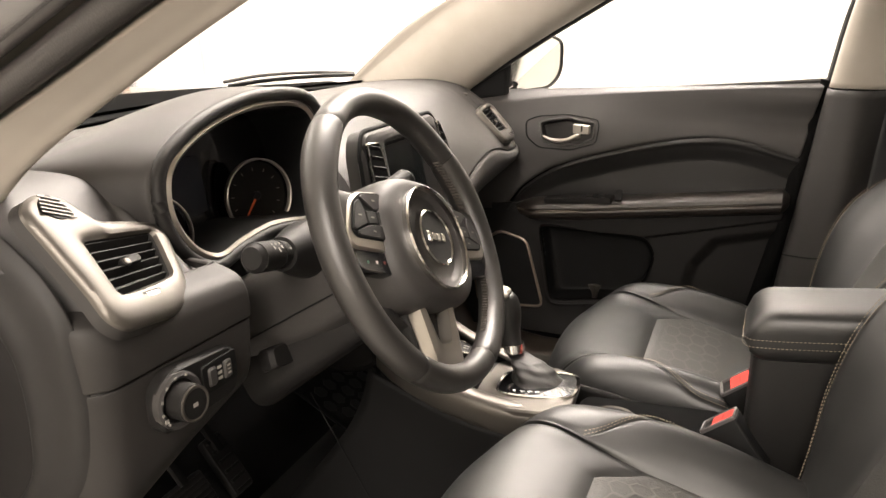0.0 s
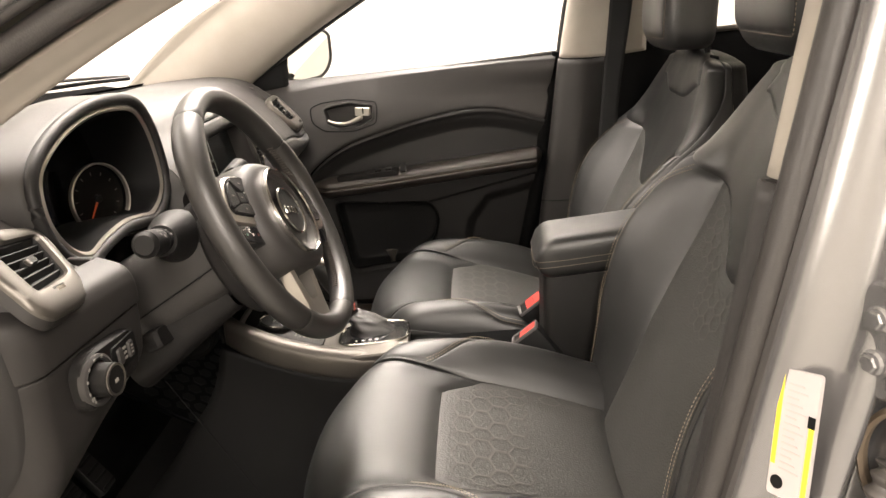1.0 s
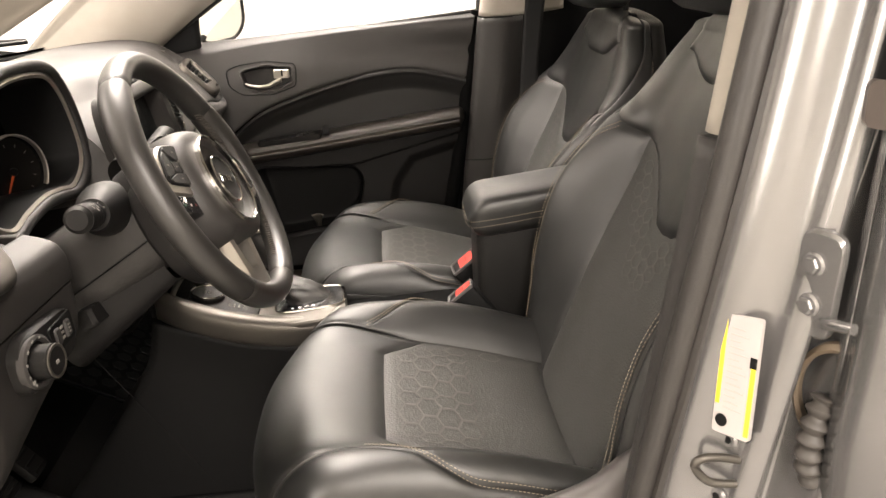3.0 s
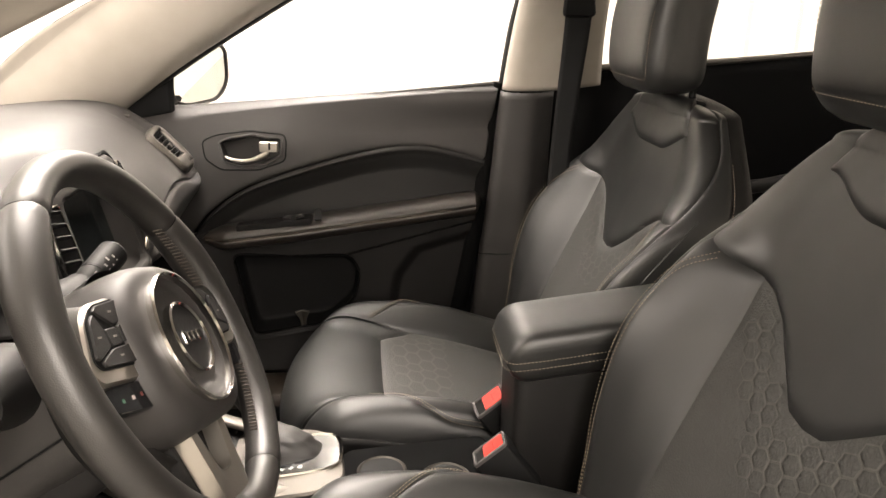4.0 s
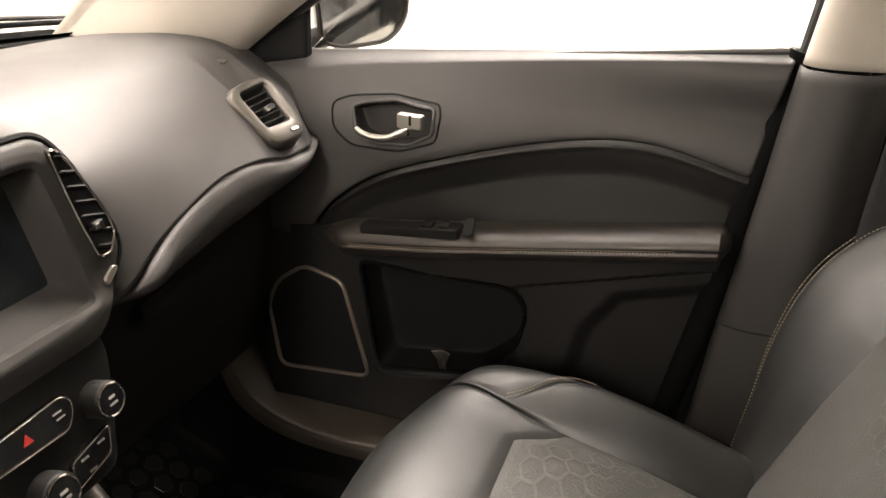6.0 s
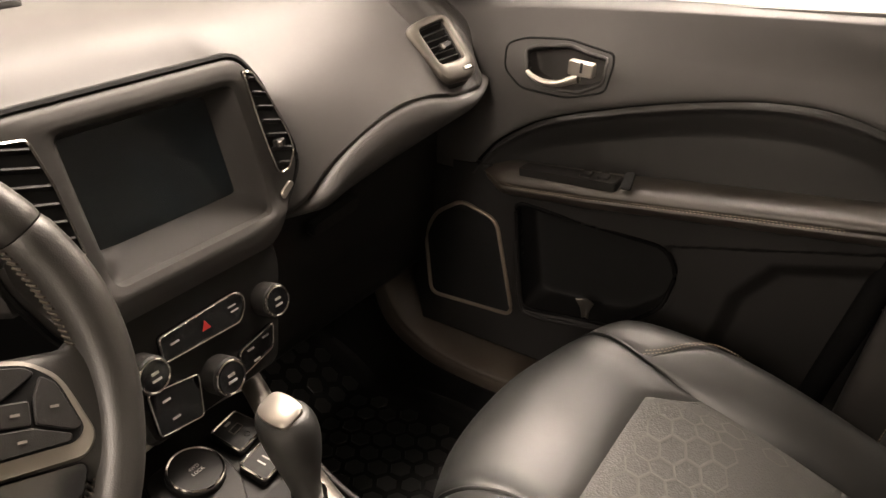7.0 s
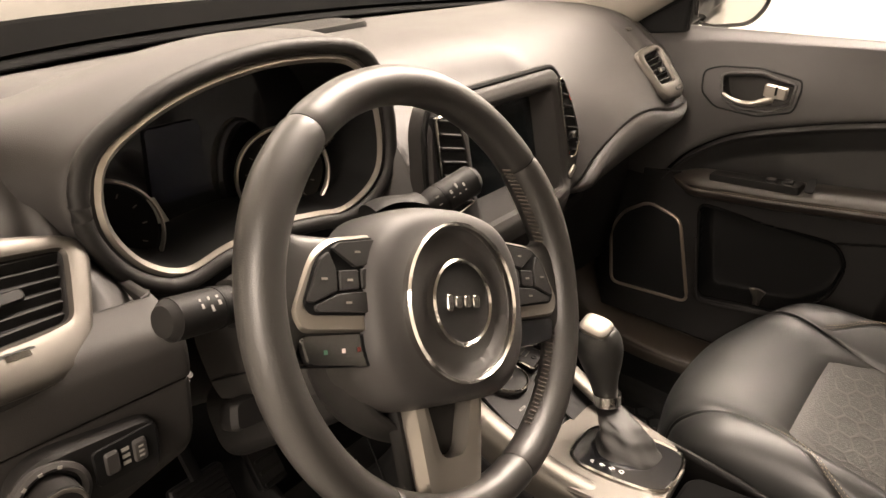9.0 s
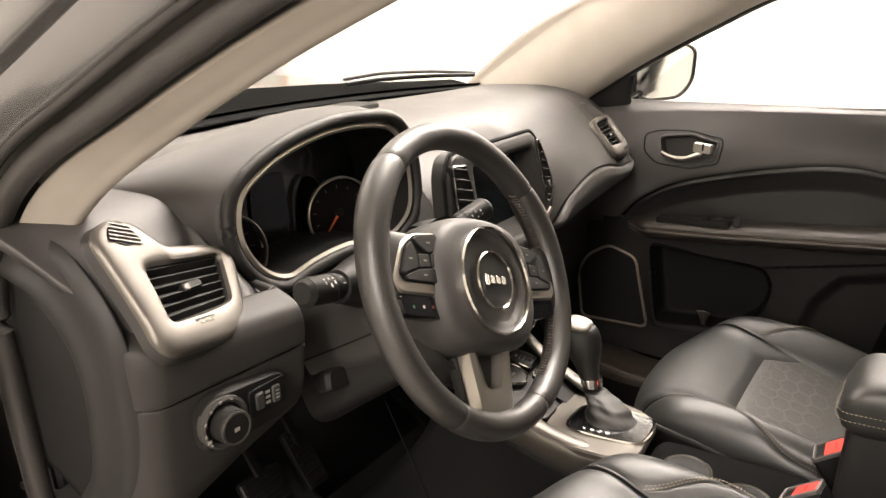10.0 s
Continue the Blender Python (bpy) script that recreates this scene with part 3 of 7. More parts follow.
for by in (0.030, -0.030):
    part("screw", plate(circle(0.009, 20), 0.004, SB @ pose(0, by, 0.011), 0.002), PAINT, stk)
    part("screw_socket", plate(circle(0.004, 6), 0.001, SB @ pose(0, by, 0.0115)), DARK, stk, smooth=False)
HB = frame_of((-0.764, -0.566, 1.006), (-0.90, -0.43, 0), (-0.43, 0.90, 0.0))
hinge = part("hinge_plate", plate(rounded([(-0.018, -0.048), (0.020, -0.048), (0.024, 0.048), (-0.016, 0.048)], 0.014, 4), 0.008, HB @ pose(0, 0, 0.008), 0.003), PAINT, car, "painted hinge plate")
for by in (0.024, -0.022):
    part("bolt_washer", plate(circle(0.0105, 28), 0.005, HB @ pose(0, by * 0.8, 0.012), 0.002), PAINT, hinge)
    part("bolt_head", plate(circle(0.0078, 6), 0.006, HB @ pose(0, by * 0.8, 0.016), 0.0015), PAINT, hinge, "painted hexagon bolt")
part("check_arm", tube([tuple(HB @ Vector(p)) for p in ((0.014, -0.030, 0.008), (0.028, -0.024, 0.014), (0.046, -0.020, 0.016))], 0.005, 12, 10), PAINT, hinge, "painted hinge arm")
part("cable_grommet", ring_plate([tuple(Vector(p) * 1.0) for p in circle(0.036, 32, 1.45)], circle(0.030, 32, 1.45), 0.01, frame_of((-0.775, -0.590, 0.90), (-0.8, -0.6, 0), (-0.6, 0.8, 0)) @ pose(0, 0, 0.008), 0.003), material("aged_rubber", (0.10, 0.075, 0.05), 0.6), car, "worn brown cable grommet")
part("cable_boot", tube([tuple(p) for p in ((-0.775, -0.582, 0.90), (-0.780, -0.572, 0.87), (-0.778, -0.574, 0.83), (-0.776, -0.59, 0.80))], lambda q: 0.011 + 0.0024 * math.sin(q * 50), 60, 12), material("grey_rubber_boot", (0.045, 0.040, 0.036), 0.55), car, "ribbed grey rubber cable boot")

# ---- open rear door, driver side ----
rdoor = thing("rear_door", "silver grey rear door standing wide open", "car door")
RD = frame_of((-0.786, -0.588, 0.75), (-0.86, -0.51, 0), (-0.51, 0.86, 0))


def rd_skin(u, v):
    z = lerp(-0.42, 0.385, v)
    bulge = 0.02 * math.sin(math.pi * v) + 0.006 * math.exp(-((z - 0.12) / 0.05) ** 2)
    roll = -0.012 * math.exp(-u * 90)
    lean = 0.02 * math.exp(-((z + 0.4) / 0.2) ** 2)
    return RD @ Vector((0.9 * u + lean, z, bulge + roll))


part("outer_skin", sheet(rd_skin, 60, 40), PAINT, rdoor, "silver painted outer skin", solid=-0.004)
part("door_edge", skin([[tuple(Vector(rd_skin(0, v)) + RD.to_3x3() @ Vector((dx, 0, dz))) for v in (0, 0.25, 0.5, 0.75, 1.0)] for dx, dz in ((0.0, 0.0), (-0.010, -0.008), (-0.012, -0.030), (0.0, -0.075), (0.03, -0.12))], 16, 24), PAINT, rdoor, "painted door edge flange", solid=0.003)
part("belt_moulding", plate(rounded([(-0.014, 0.392), (0.88, 0.40), (0.88, 0.43), (-0.014, 0.428)], 0.008), 0.03, RD @ pose(0, 0, 0.016), 0.005), material("bronze_moulding", (0.075, 0.062, 0.055), 0.4, metal=0.3), rdoor, "dark bronze window moulding")
part("window_frame", tube([tuple(RD @ Vector(p)) for p in ((0.0, 0.40, 0.0), (0.012, 0.50, -0.004), (0.05, 0.66, -0.02))], 0.016, 16, 10), DARK, rdoor, "black window frame")
part("door_glass", plate([(0.01, 0.43), (0.86, 0.43), (0.80, 0.68), (0.06, 0.68)], 0.004, RD @ pose(0, 0, 0.0)), material("dark_tinted_glass", (0.03, 0.028, 0.026), 0.08, coat=0.6), rdoor, "dark tinted door glass", smooth=False)

# ---- rear cabin ----
rp = thing("rear_passenger_door", "closed rear door with black trim and a window", "car door")
part("door_trim", skin([[(0.72, -0.50, 0.45), (0.70, -1.0, 0.45), (0.70, -1.45, 0.5)], [(0.715, -0.50, 0.85), (0.69, -1.0, 0.86), (0.69, -1.45, 0.88)], [(0.768, -0.50, 1.144), (0.757, -1.0, 1.162), (0.76, -1.45, 1.198)]], 12, 16), MATTE, rp, "black rear door trim", solid=0.03)
part("door_pull", tube([(0.69, -0.80, 0.88), (0.665, -0.90, 0.885), (0.665, -1.05, 0.892), (0.69, -1.15, 0.90)], 0.016, 24, 10), HARD, rp, "black pull handle")
part("handle_lever", tube([(0.685, -0.78, 0.985), (0.675, -0.82, 0.985), (0.675, -0.87, 0.988)], 0.006, 12, 8), CHROME, rp, "satin chrome door handle")
part("belt_strip", tube([(0.757, -0.60, 1.150), (0.759, -1.0, 1.165), (0.762, -1.45, 1.200)], 0.008, 24, 8), SILVER, rp, "pale belt line strip")
rw = part("door_window", plate([(-0.6, 1.14), (-1.45, 1.19), (-1.3, 1.46), (-0.65, 1.46)], 0.004, Matrix(((0, 0, 1, 0.77), (1, 0, 0, 0), (0, 1, 0, 0), (0, 0, 0, 1)))), GLASS, rp, "clear rear side window", smooth=False)
rw.visible_shadow = False
part("c_pillar", skin([[(0.70, -1.40, 1.13), (0.68, -1.50, 1.3), (0.62, -1.6, 1.45)], [(0.66, -1.75, 1.13), (0.64, -1.8, 1.3), (0.58, -1.85, 1.45)], [(0.60, -2.05, 1.13), (0.58, -2.02, 1.3), (0.52, -2.0, 1.45)]], 10, 10), BEIGE, car, "beige rear pillar trim", solid=0.01)
bench = thing("rear_bench", "black leather rear bench seat", "car seat")


def bench_f(u, v):
    p = spline([(-0.85, 0.36), (-0.86, 0.60), (-0.90, 0.66), (-1.10, 0.63), (-1.30, 0.60), (-1.42, 0.80), (-1.50, 1.02), (-1.56, 1.08), (-1.62, 1.02)], v)
    x = lerp(-0.64, 0.64, u)
    return (x, p[0], p[1] + 0.015 * math.cos(x * 9.8))


part("bench_pad", sheet(bench_f, 40, 50), LEATHER, bench, "black leather bench pad", solid=0.03)
for hx in (-0.40, 0.40):
    part("headrest", plate(rounded([(-0.12, -0.07), (0.12, -0.07), (0.10, 0.08), (-0.10, 0.08)], 0.04, 5), 0.09, frame_of((hx, -1.50, 1.16), (1, 0, 0), (0, 1, 0.2)), 0.02), LEATHER, bench, "black rear headrest")
part("shelf_panel", plate([(-0.66, -1.95), (0.66, -1.95), (0.66, -1.58), (-0.66, -1.58)], 0.02, pose(0, 0, 1.0)), DARK, car, "black luggage cover", smooth=False)
part("tailgate", skin([[(-0.66, -1.95, 0.4), (-0.66, -2.0, 0.8), (-0.66, -1.98, 1.1)], [(0.66, -1.95, 0.4), (0.66, -2.0, 0.8), (0.66, -1.98, 1.1)]], 4, 8), DARK, car, "black tailgate trim", solid=0.02)

# seat belts on the pillars
belt = thing("seat_belt", "black seat belt hanging by the passenger pillar", "seat belt")
part("webbing", skin([[(0.662, -0.590, 1.42), (0.660, -0.588, 1.27), (0.656, -0.578, 1.12), (0.649, -0.570, 1.02), (0.643, -0.563, 0.92), (0.635, -0.552, 0.60)], [(0.656, -0.646, 1.42), (0.654, -0.643, 1.27), (0.648, -0.625, 1.12), (0.640, -0.612, 1.02), (0.633, -0.606, 0.92), (0.622, -0.595, 0.60)]], 4, 30), WEBBING, belt, "black woven webbing", solid=0.0015)
part("upper_guide", plate(rounded([(-0.035, -0.02), (0.035, -0.02), (0.03, 0.03), (-0.03, 0.03)], 0.012), 0.014, frame_of((0.648, -0.616, 1.285), (0, -1, 0), (-1, 0, 0.1)), 0.004), DARK, belt, "black belt guide")

# ---- dashboard ----
dash = thing("dashboard", "dark grey soft touch dashboard with silver trimmed air vents", "dashboard")


CREASE_X = [0.10, 0.19, 0.231, 0.295, 0.37, 0.43, 0.49, 0.53, 0.56, 0.62, 0.70]
CREASE_H = [0.895, 0.905, 0.925, 0.959, 0.978, 0.982, 0.974, 0.965, 0.961, 0.962, 0.966]
ROLL_H = [0.885, 0.889, 0.893, 0.901, 0.910, 0.915, 0.921, 0.925, 0.929, 0.940, 0.948]


def crease_z(x):
    """The pad's lower edge: level on the driver's side, a long S on the passenger's."""
    if x > 0.10:
        return smooth_at(x, CREASE_X, CREASE_H)
    return lerp(0.935 if x < 0 else 0.895, 0.985, smoothstep(0.12, 0.46, abs(x)))


def dash_profile(x):
    """The pad's outline from the windscreen back to its lower edge; it sinks in behind the cluster and the screen."""
    a = abs(x)
    back = lerp(0.70, 0.585, (a / 0.62) ** 2)
    c = crease_z(x)
    end = smoothstep(0.61, 0.69, a)
    right = 1 - smoothstep(-0.165, -0.135, x)
    hi, mi, lo = (0.17 * smoothstep(p, p + w, x) * right for p, w in ((-0.515, 0.080), (-0.490, 0.065), (-0.450, 0.055)))
    lean = 0.275 * max(0.0, min(0.09, x + 0.573)) + 0.004 * smoothstep(-0.62, -0.57, x) if x < -0.1 else 0.0
    lean = (lean + 0.026 * smoothstep(-0.505, -0.455, x)) * (1 - smoothstep(-0.20, -0.14, x)) if x < -0.1 else 0.0
    well = smoothstep(-0.628, -0.616, x) * (1 - smoothstep(-0.520, -0.505, x)) + smoothstep(0.524, 0.536, x) * (1 - smoothstep(0.590, 0.602, x))
    mid = 0.035 * smoothstep(-0.150, -0.125, x) * (1 - smoothstep(0.15, 0.205, x))
    def at(lim):
        """The panel ends sooner the lower it gets on the driver's side."""
        return x if x > -0.60 else -0.60 + (x + 0.60) * (lim - 0.60) / 0.09
    return [(x, back, 1.078), (x, 0.55 - 0.05 * end, 1.098 - 0.01 * end), (x, 0.42, 1.108 - 0.015 * end + 0.10 * hi), (x, 0.325 + 0.02 * end + 0.4 * (hi + mid), 1.098 - 0.015 * end + 0.05 * hi),
            (at(0.674), 0.258 + 0.03 * end + hi + mid + 0.8 * lean + 0.014 * well, 1.060 - 0.01 * end), (at(0.655), 0.212 + 0.035 * end + mi + mid + lean + 0.026 * well, 1.018), (at(0.645), 0.176 + 0.05 * end + 0.6 * (lo + mid) + lean, c)]


PAD_X = [-0.69, -0.67, -0.65, -0.632, -0.622, -0.612, -0.59, -0.56, -0.535, -0.52, -0.508, -0.495, -0.475, -0.455, -0.43, -0.40, -0.34, -0.26, -0.18, -0.135, -0.10, -0.02, 0.06, 0.13, 0.17, 0.21, 0.27, 0.38, 0.46, 0.51, 0.524, 0.536, 0.56, 0.585, 0.597, 0.608, 0.64, 0.67, 0.70]
part("dash_pad", skin([dash_profile(x) for x in PAD_X], 180, 60), SOFT, dash, "grained dark grey soft pad", solid=0.012, face=(0, -0.5, 1))

# shallow tray and speaker grille on the pad's top
part("top_grille", plate(rounded([(-0.13, -0.045), (0.13, -0.03), (0.13, 0.045), (-0.13, 0.045)], 0.02), 0.01, pose(0.0, 0.54, 1.108, -4), 0.003), HARD, dash, "dark speaker grille on the pad")
DEF_X = (-0.60, -0.45, -0.3, -0.15, 0, 0.15, 0.3, 0.45, 0.60)


def front_edge(x):
    return lerp(0.70, 0.585, (x / 0.62) ** 2)


part("defroster_channel", skin([[(x, front_edge(x) - 0.060, 1.092) for x in DEF_X], [(x, front_edge(x) - 0.056, 1.0965) for x in DEF_X], [(x, front_edge(x) - 0.006, 1.0935) for x in DEF_X], [(x, front_edge(x) + 0.012, 1.070) for x in DEF_X]], 12, 40), MATTE, dash, "black defroster channel along the glass")


# rolled ledge and glove box under the crease, passenger side
def under(x):
    c = crease_z(x)
    end = smoothstep(0.60, 0.70, x)
    y = 0.176 + 0.05 * end + 0.045 * (1 - smoothstep(0.165, 0.24, x))
    b = smooth_at(x, CREASE_X, ROLL_H)
    h = max(c - b, 0.006)
    return ([(x, y + 0.004, c + 0.002), (x, y + 0.002, c - 0.003), (x, y - 0.006, c - 0.12 * h - 0.003), (x, y - 0.012, c - 0.45 * h), (x, y - 0.008, c - 0.80 * h), (x, y + 0.004, b), (x, y + 0.035, b - 0.012)],
            [(x, y + 0.035, b - 0.012), (x, y + 0.075, b - 0.030), (x, 0.285, 0.82), (x, 0.29, 0.70), (x, 0.33, 0.58), (x, 0.55, 0.56)])


UNDER_X = (0.12, 0.165, 0.20, 0.24, 0.28, 0.33, 0.38, 0.43, 0.48, 0.53, 0.58, 0.64, 0.70)
part("pad_roll", skin([under(x)[0] for x in UNDER_X], 72, 36), SOFT, dash, "rolled lower edge of the pad", solid=0.006, face=(0, -1, 0))
part("glove_box", skin([under(x)[1] for x in UNDER_X], 40, 40), HARD, dash, "black plastic glove box", solid=0.008, face=(0, -1, 0))
part("glove_box_handle", plate(rounded([(-0.05, -0.010), (0.05, -0.014), (0.05, 0.012), (-0.05, 0.012)], 0.008), 0.012, frame_of((0.37, 0.262, 0.81), (1, 0, 0.15), (0, -1, -0.2)), 0.003), HARD, dash, "black glove box latch")


def knee(x):
    """The driver's lower front: a level face under the vent, a joint, and the panel that carries the switches."""
    t = max(0.0, -0.632 - x)
    end = 0.030 - math.sqrt(max(0.0, 0.030 ** 2 - t * t)) if t < 0.0299 else 0.030 + (t - 0.0299) * 14
    t = max(0.0, x + 0.478)
    end += 0.008 - math.sqrt(max(0.0, 0.008 ** 2 - t * t)) if t < 0.0079 else 0.008 + (t - 0.0079) * 20
    k = (x + 0.655) / 0.183
    y, joint, foot = lerp(0.192, 0.160, k) + end, lerp(0.927, 0.942, k), float(np.interp(x, [-0.66, -0.55, -0.47], [0.765, 0.822, 0.858]))
    rows = ((0.040, 1.000), (0.010, 0.990), (-0.001, 0.976), (-0.004, 0.960), (-0.004, joint + 0.008), (-0.003, joint + 0.0025), (0.002, joint + 0.001), (0.002, joint - 0.001), (-0.001, joint - 0.003), (-0.001, joint - 0.02), (0.001, lerp(joint, foot, 0.6)), (0.008, lerp(joint, foot, 0.85)), (0.024, foot), (0.070, foot + 0.004))
    return [(x, y + dy, z) for dy, z in rows] + [(x, 0.45, 0.74)]


part("knee_panel", skin([knee(x) for x in (-0.664, -0.662, -0.660, -0.655, -0.648, -0.640, -0.63, -0.61, -0.58, -0.55, -0.52, -0.49, -0.478, -0.474, -0.471, -0.470, -0.468)], 120, 110), END_CAP, dash, "dark grey lower dash panel", solid=0.008, face=(0, -1, 0))
for s, xe in ((1, 0.700), (-1, 0.662)):
    yo = 0.0 if s > 0 else -0.028
    prof = [(0.66, 1.045), (0.46, 1.085), (0.35 + yo, 1.072), (0.295 + yo, 1.045), (0.262 + yo, 1.01), (0.246 + yo, 0.97), (0.242 + yo, 0.90), (0.255 + yo, 0.83), (0.31 + yo, 0.76)]
    inner_c = (0.47, 0.84)
    rows = []
    for k, e in ((1.03, -0.008), (0.99, 0.002), (0.90, 0.006), (0.84, 0.012), (0.80, 0.010), (0.77, 0.0), (0.72, -0.004), (0.1, -0.004)):
        rows.append([((xe + e) * s, lerp(inner_c[0], p[0], k), lerp(inner_c[1], p[1], k)) for p in prof])
    part("dash_end_cap", skin(rows, 30, 40), CAP_PLASTIC, dash, "dark plastic end cap", solid=0.004)

# centre stack
stack_m = frame_of((0.02, 0.185, 1.0), (1, 0, 0), (0, -1, 0.18))
BEZ = [(-0.128, 0.092), (0.133, 0.092), (0.156, 0.064), (0.184, 0.0), (0.193, -0.037), (0.14, -0.102), (0.12, -0.113), (-0.10, -0.113), (-0.12, -0.102), (-0.150, -0.037), (-0.150, 0.0), (-0.145, 0.064)]
bez_line = rounded(BEZ, 0.02, 5)
RECESS_O = rounded([(-0.075, 0.067), (0.116, 0.065), (0.134, -0.074), (-0.060, -0.074)], 0.010, 5)
SCREEN_O = rounded([(-0.062, 0.058), (0.098, 0.058), (0.110, -0.046), (-0.056, -0.046)], 0.005, 4)


def radial(line, c, n):
    """An outline resampled at n even bearings round c."""
    out = []
    for k in range(n):
        a = 2 * math.pi * k / n
        d, best = Vector((math.cos(a), math.sin(a))), 0.001
        for i in range(len(line)):
            p, q = Vector(line[i]) - c, Vector(line[(i + 1) % len(line)]) - c
            e = q - p
            den = d.x * e.y - d.y * e.x
            if abs(den) > 1e-9:
                t, w = (p.x * e.y - p.y * e.x) / den, (p.x * d.y - p.y * d.x) / den
                if t > 0 and -1e-6 <= w <= 1 + 1e-6:
                    best = max(best, t)
        out.append(c + d * best)
    return out


BEZ_C = Vector((0.022, -0.002))
BEZ_R = [radial(line, BEZ_C, 240) for line in (bez_line, shrink(bez_line, 0.005), RECESS_O, SCREEN_O)]
BEZ_STOPS = ((0, 0, 0.0, -0.03), (0, 0, 0.0, -0.006), (1, 1, 0.0, 0.0), (1, 2, 0.35, 0.003), (1, 2, 0.7, 0.004), (1, 2, 0.93, 0.002), (2, 2, 0.0, -0.002), (2, 3, 0.5, -0.012), (3, 3, 0.0, -0.024))


def bezel_face(u, v):
    """From the outer edge in to the sunken screen, with a padded roll below it."""
    i = int(round(u * 240)) % 240
    k = min(int(v * 24 / 3 + 1e-6), 7)
    w = v * 8 - k
    ends = []
    for a, b, share, z in BEZ_STOPS[k:k + 2]:
        p = BEZ_R[a][i].lerp(BEZ_R[b][i], share)
        low = smoothstep(-0.060, -0.085, p.y) * (1 if a == 1 else 0)
        ends.append(Vector((p.x, p.y, z + 0.007 * low)))
    return stack_m @ ends[0].lerp(ends[1], w)


part("centre_bezel", sheet(bezel_face, 240, 24, wrap_u=True), END_CAP, dash, "dark grey screen surround")
part("bezel_gap", tube([tuple(stack_m @ Vector((p[0] * 1.012, p[1] * 1.015, -0.006))) for p in bez_line], 0.0035, 10, 6, closed=True, smooth=False), DARK, dash, "dark gap round the surround")
screen_m = stack_m @ pose(0.022, 0.006, -0.0225)
part("touch_screen", plate(rounded([(-0.080, -0.054), (0.090, -0.054), (0.078, 0.054), (-0.086, 0.054)], 0.004), 0.006, screen_m, 0.001), material("screen_glass", (0.007, 0.010, 0.012), 0.16, coat=0.3), dash, "glossy dark touch screen switched off")

# narrow vents either side of the screen
SIDE_VENTS = ([(0.131, 0.077), (0.143, 0.075), (0.162, 0.042), (0.179, -0.003), (0.181, -0.020), (0.168, -0.038), (0.151, -0.038), (0.142, 0.0), (0.136, 0.035)],
              [(-0.139, 0.077), (-0.098, 0.072), (-0.088, 0.03), (-0.080, -0.036), (-0.112, -0.042), (-0.133, -0.032), (-0.138, 0.0)])
for corners, tab in zip(SIDE_VENTS, ((0.160, -0.006), (-0.108, -0.022))):
    sv = rounded(corners, 0.006, 3)
    m = stack_m @ pose(0, 0, 0.004)
    vent = part("side_vent", plate(sv, 0.01, m), DARK, dash, "slim centre air vent", smooth=False)
    part("vent_rim", ring_plate(sv, shrink(sv, 0.0026), 0.005, m @ pose(0, 0, 0.0035), 0.0012), CHROME, vent, "thin chrome vent rim")
    for k in range(7):
        y = -0.030 + 0.0158 * k
        xs = [lerp(a[0], b[0], (y - a[1]) / (b[1] - a[1])) for a, b in zip(corners, corners[1:] + corners[:1]) if (a[1] > y) != (b[1] > y)]
        if len(xs) > 1:
            h = (max(xs) - min(xs)) / 2 - 0.0035
            part("vent_slat", plate(rounded([(-h, -0.0042), (h, -0.0042), (h, 0.0042), (-h, 0.0042)], 0.001, 1), 0.0022, m @ pose((max(xs) + min(xs)) / 2, y, 0.0012, 48, 0, -14), 0.0005), HARD, vent)
    part("vent_tab", plate(rounded([(-0.007, -0.005), (0.007, -0.005), (0.007, 0.005), (-0.007, 0.005)], 0.003, 3), 0.012, m @ pose(tab[0], tab[1], 0.007), 0.002), HARD, vent, "grey vent tab")
    part("tab_tip", plate(rounded([(-0.003, -0.003), (0.003, -0.003), (0.003, 0.003), (-0.003, 0.003)], 0.001, 2), 0.003, m @ pose(tab[0] - 0.003, tab[1], 0.008), 0.0008), SILVER, vent)
part("bezel_accent", plate(rounded([(-0.011, -0.005), (0.012, -0.002), (0.009, 0.005), (-0.010, 0.004)], 0.003, 3), 0.003, stack_m @ pose(0.160, -0.058, 0.006, 0, 0, 28), 0.001), BRIGHT, dash, "small bright accent under the vent")

# climate controls
clim_m = frame_of((0.035, 0.150, 0.815), (1, 0, 0), (0, -1, 0.22))
clim = part("climate_panel", plate(rounded([(-0.090, -0.056), (0.086, -0.052), (0.120, 0.055), (0.118, 0.084), (-0.10, 0.080), (-0.105, 0.04)], 0.014), 0.06, clim_m, 0.006), HARD, dash, "black climate control panel")
part("stack_recess", skin([[(-0.075, 0.200, 0.775), (0.11, 0.200, 0.775)], [(-0.075, 0.215, 0.745), (0.11, 0.215, 0.745)], [(-0.075, 0.212, 0.700), (0.11, 0.212, 0.700)]], 6, 4), DARK, dash, "dark recess under the climate panel", solid=0.006)


PALE = material("grey_print", (0.22, 0.21, 0.195), 0.6)


def bar_label(parent, m, w, h, mat=PALE):
    return part("print", plate([(-w / 2, -h / 2), (w / 2, -h / 2), (w / 2, h / 2), (-w / 2, h / 2)], 0.0006, m), mat, parent, smooth=False)


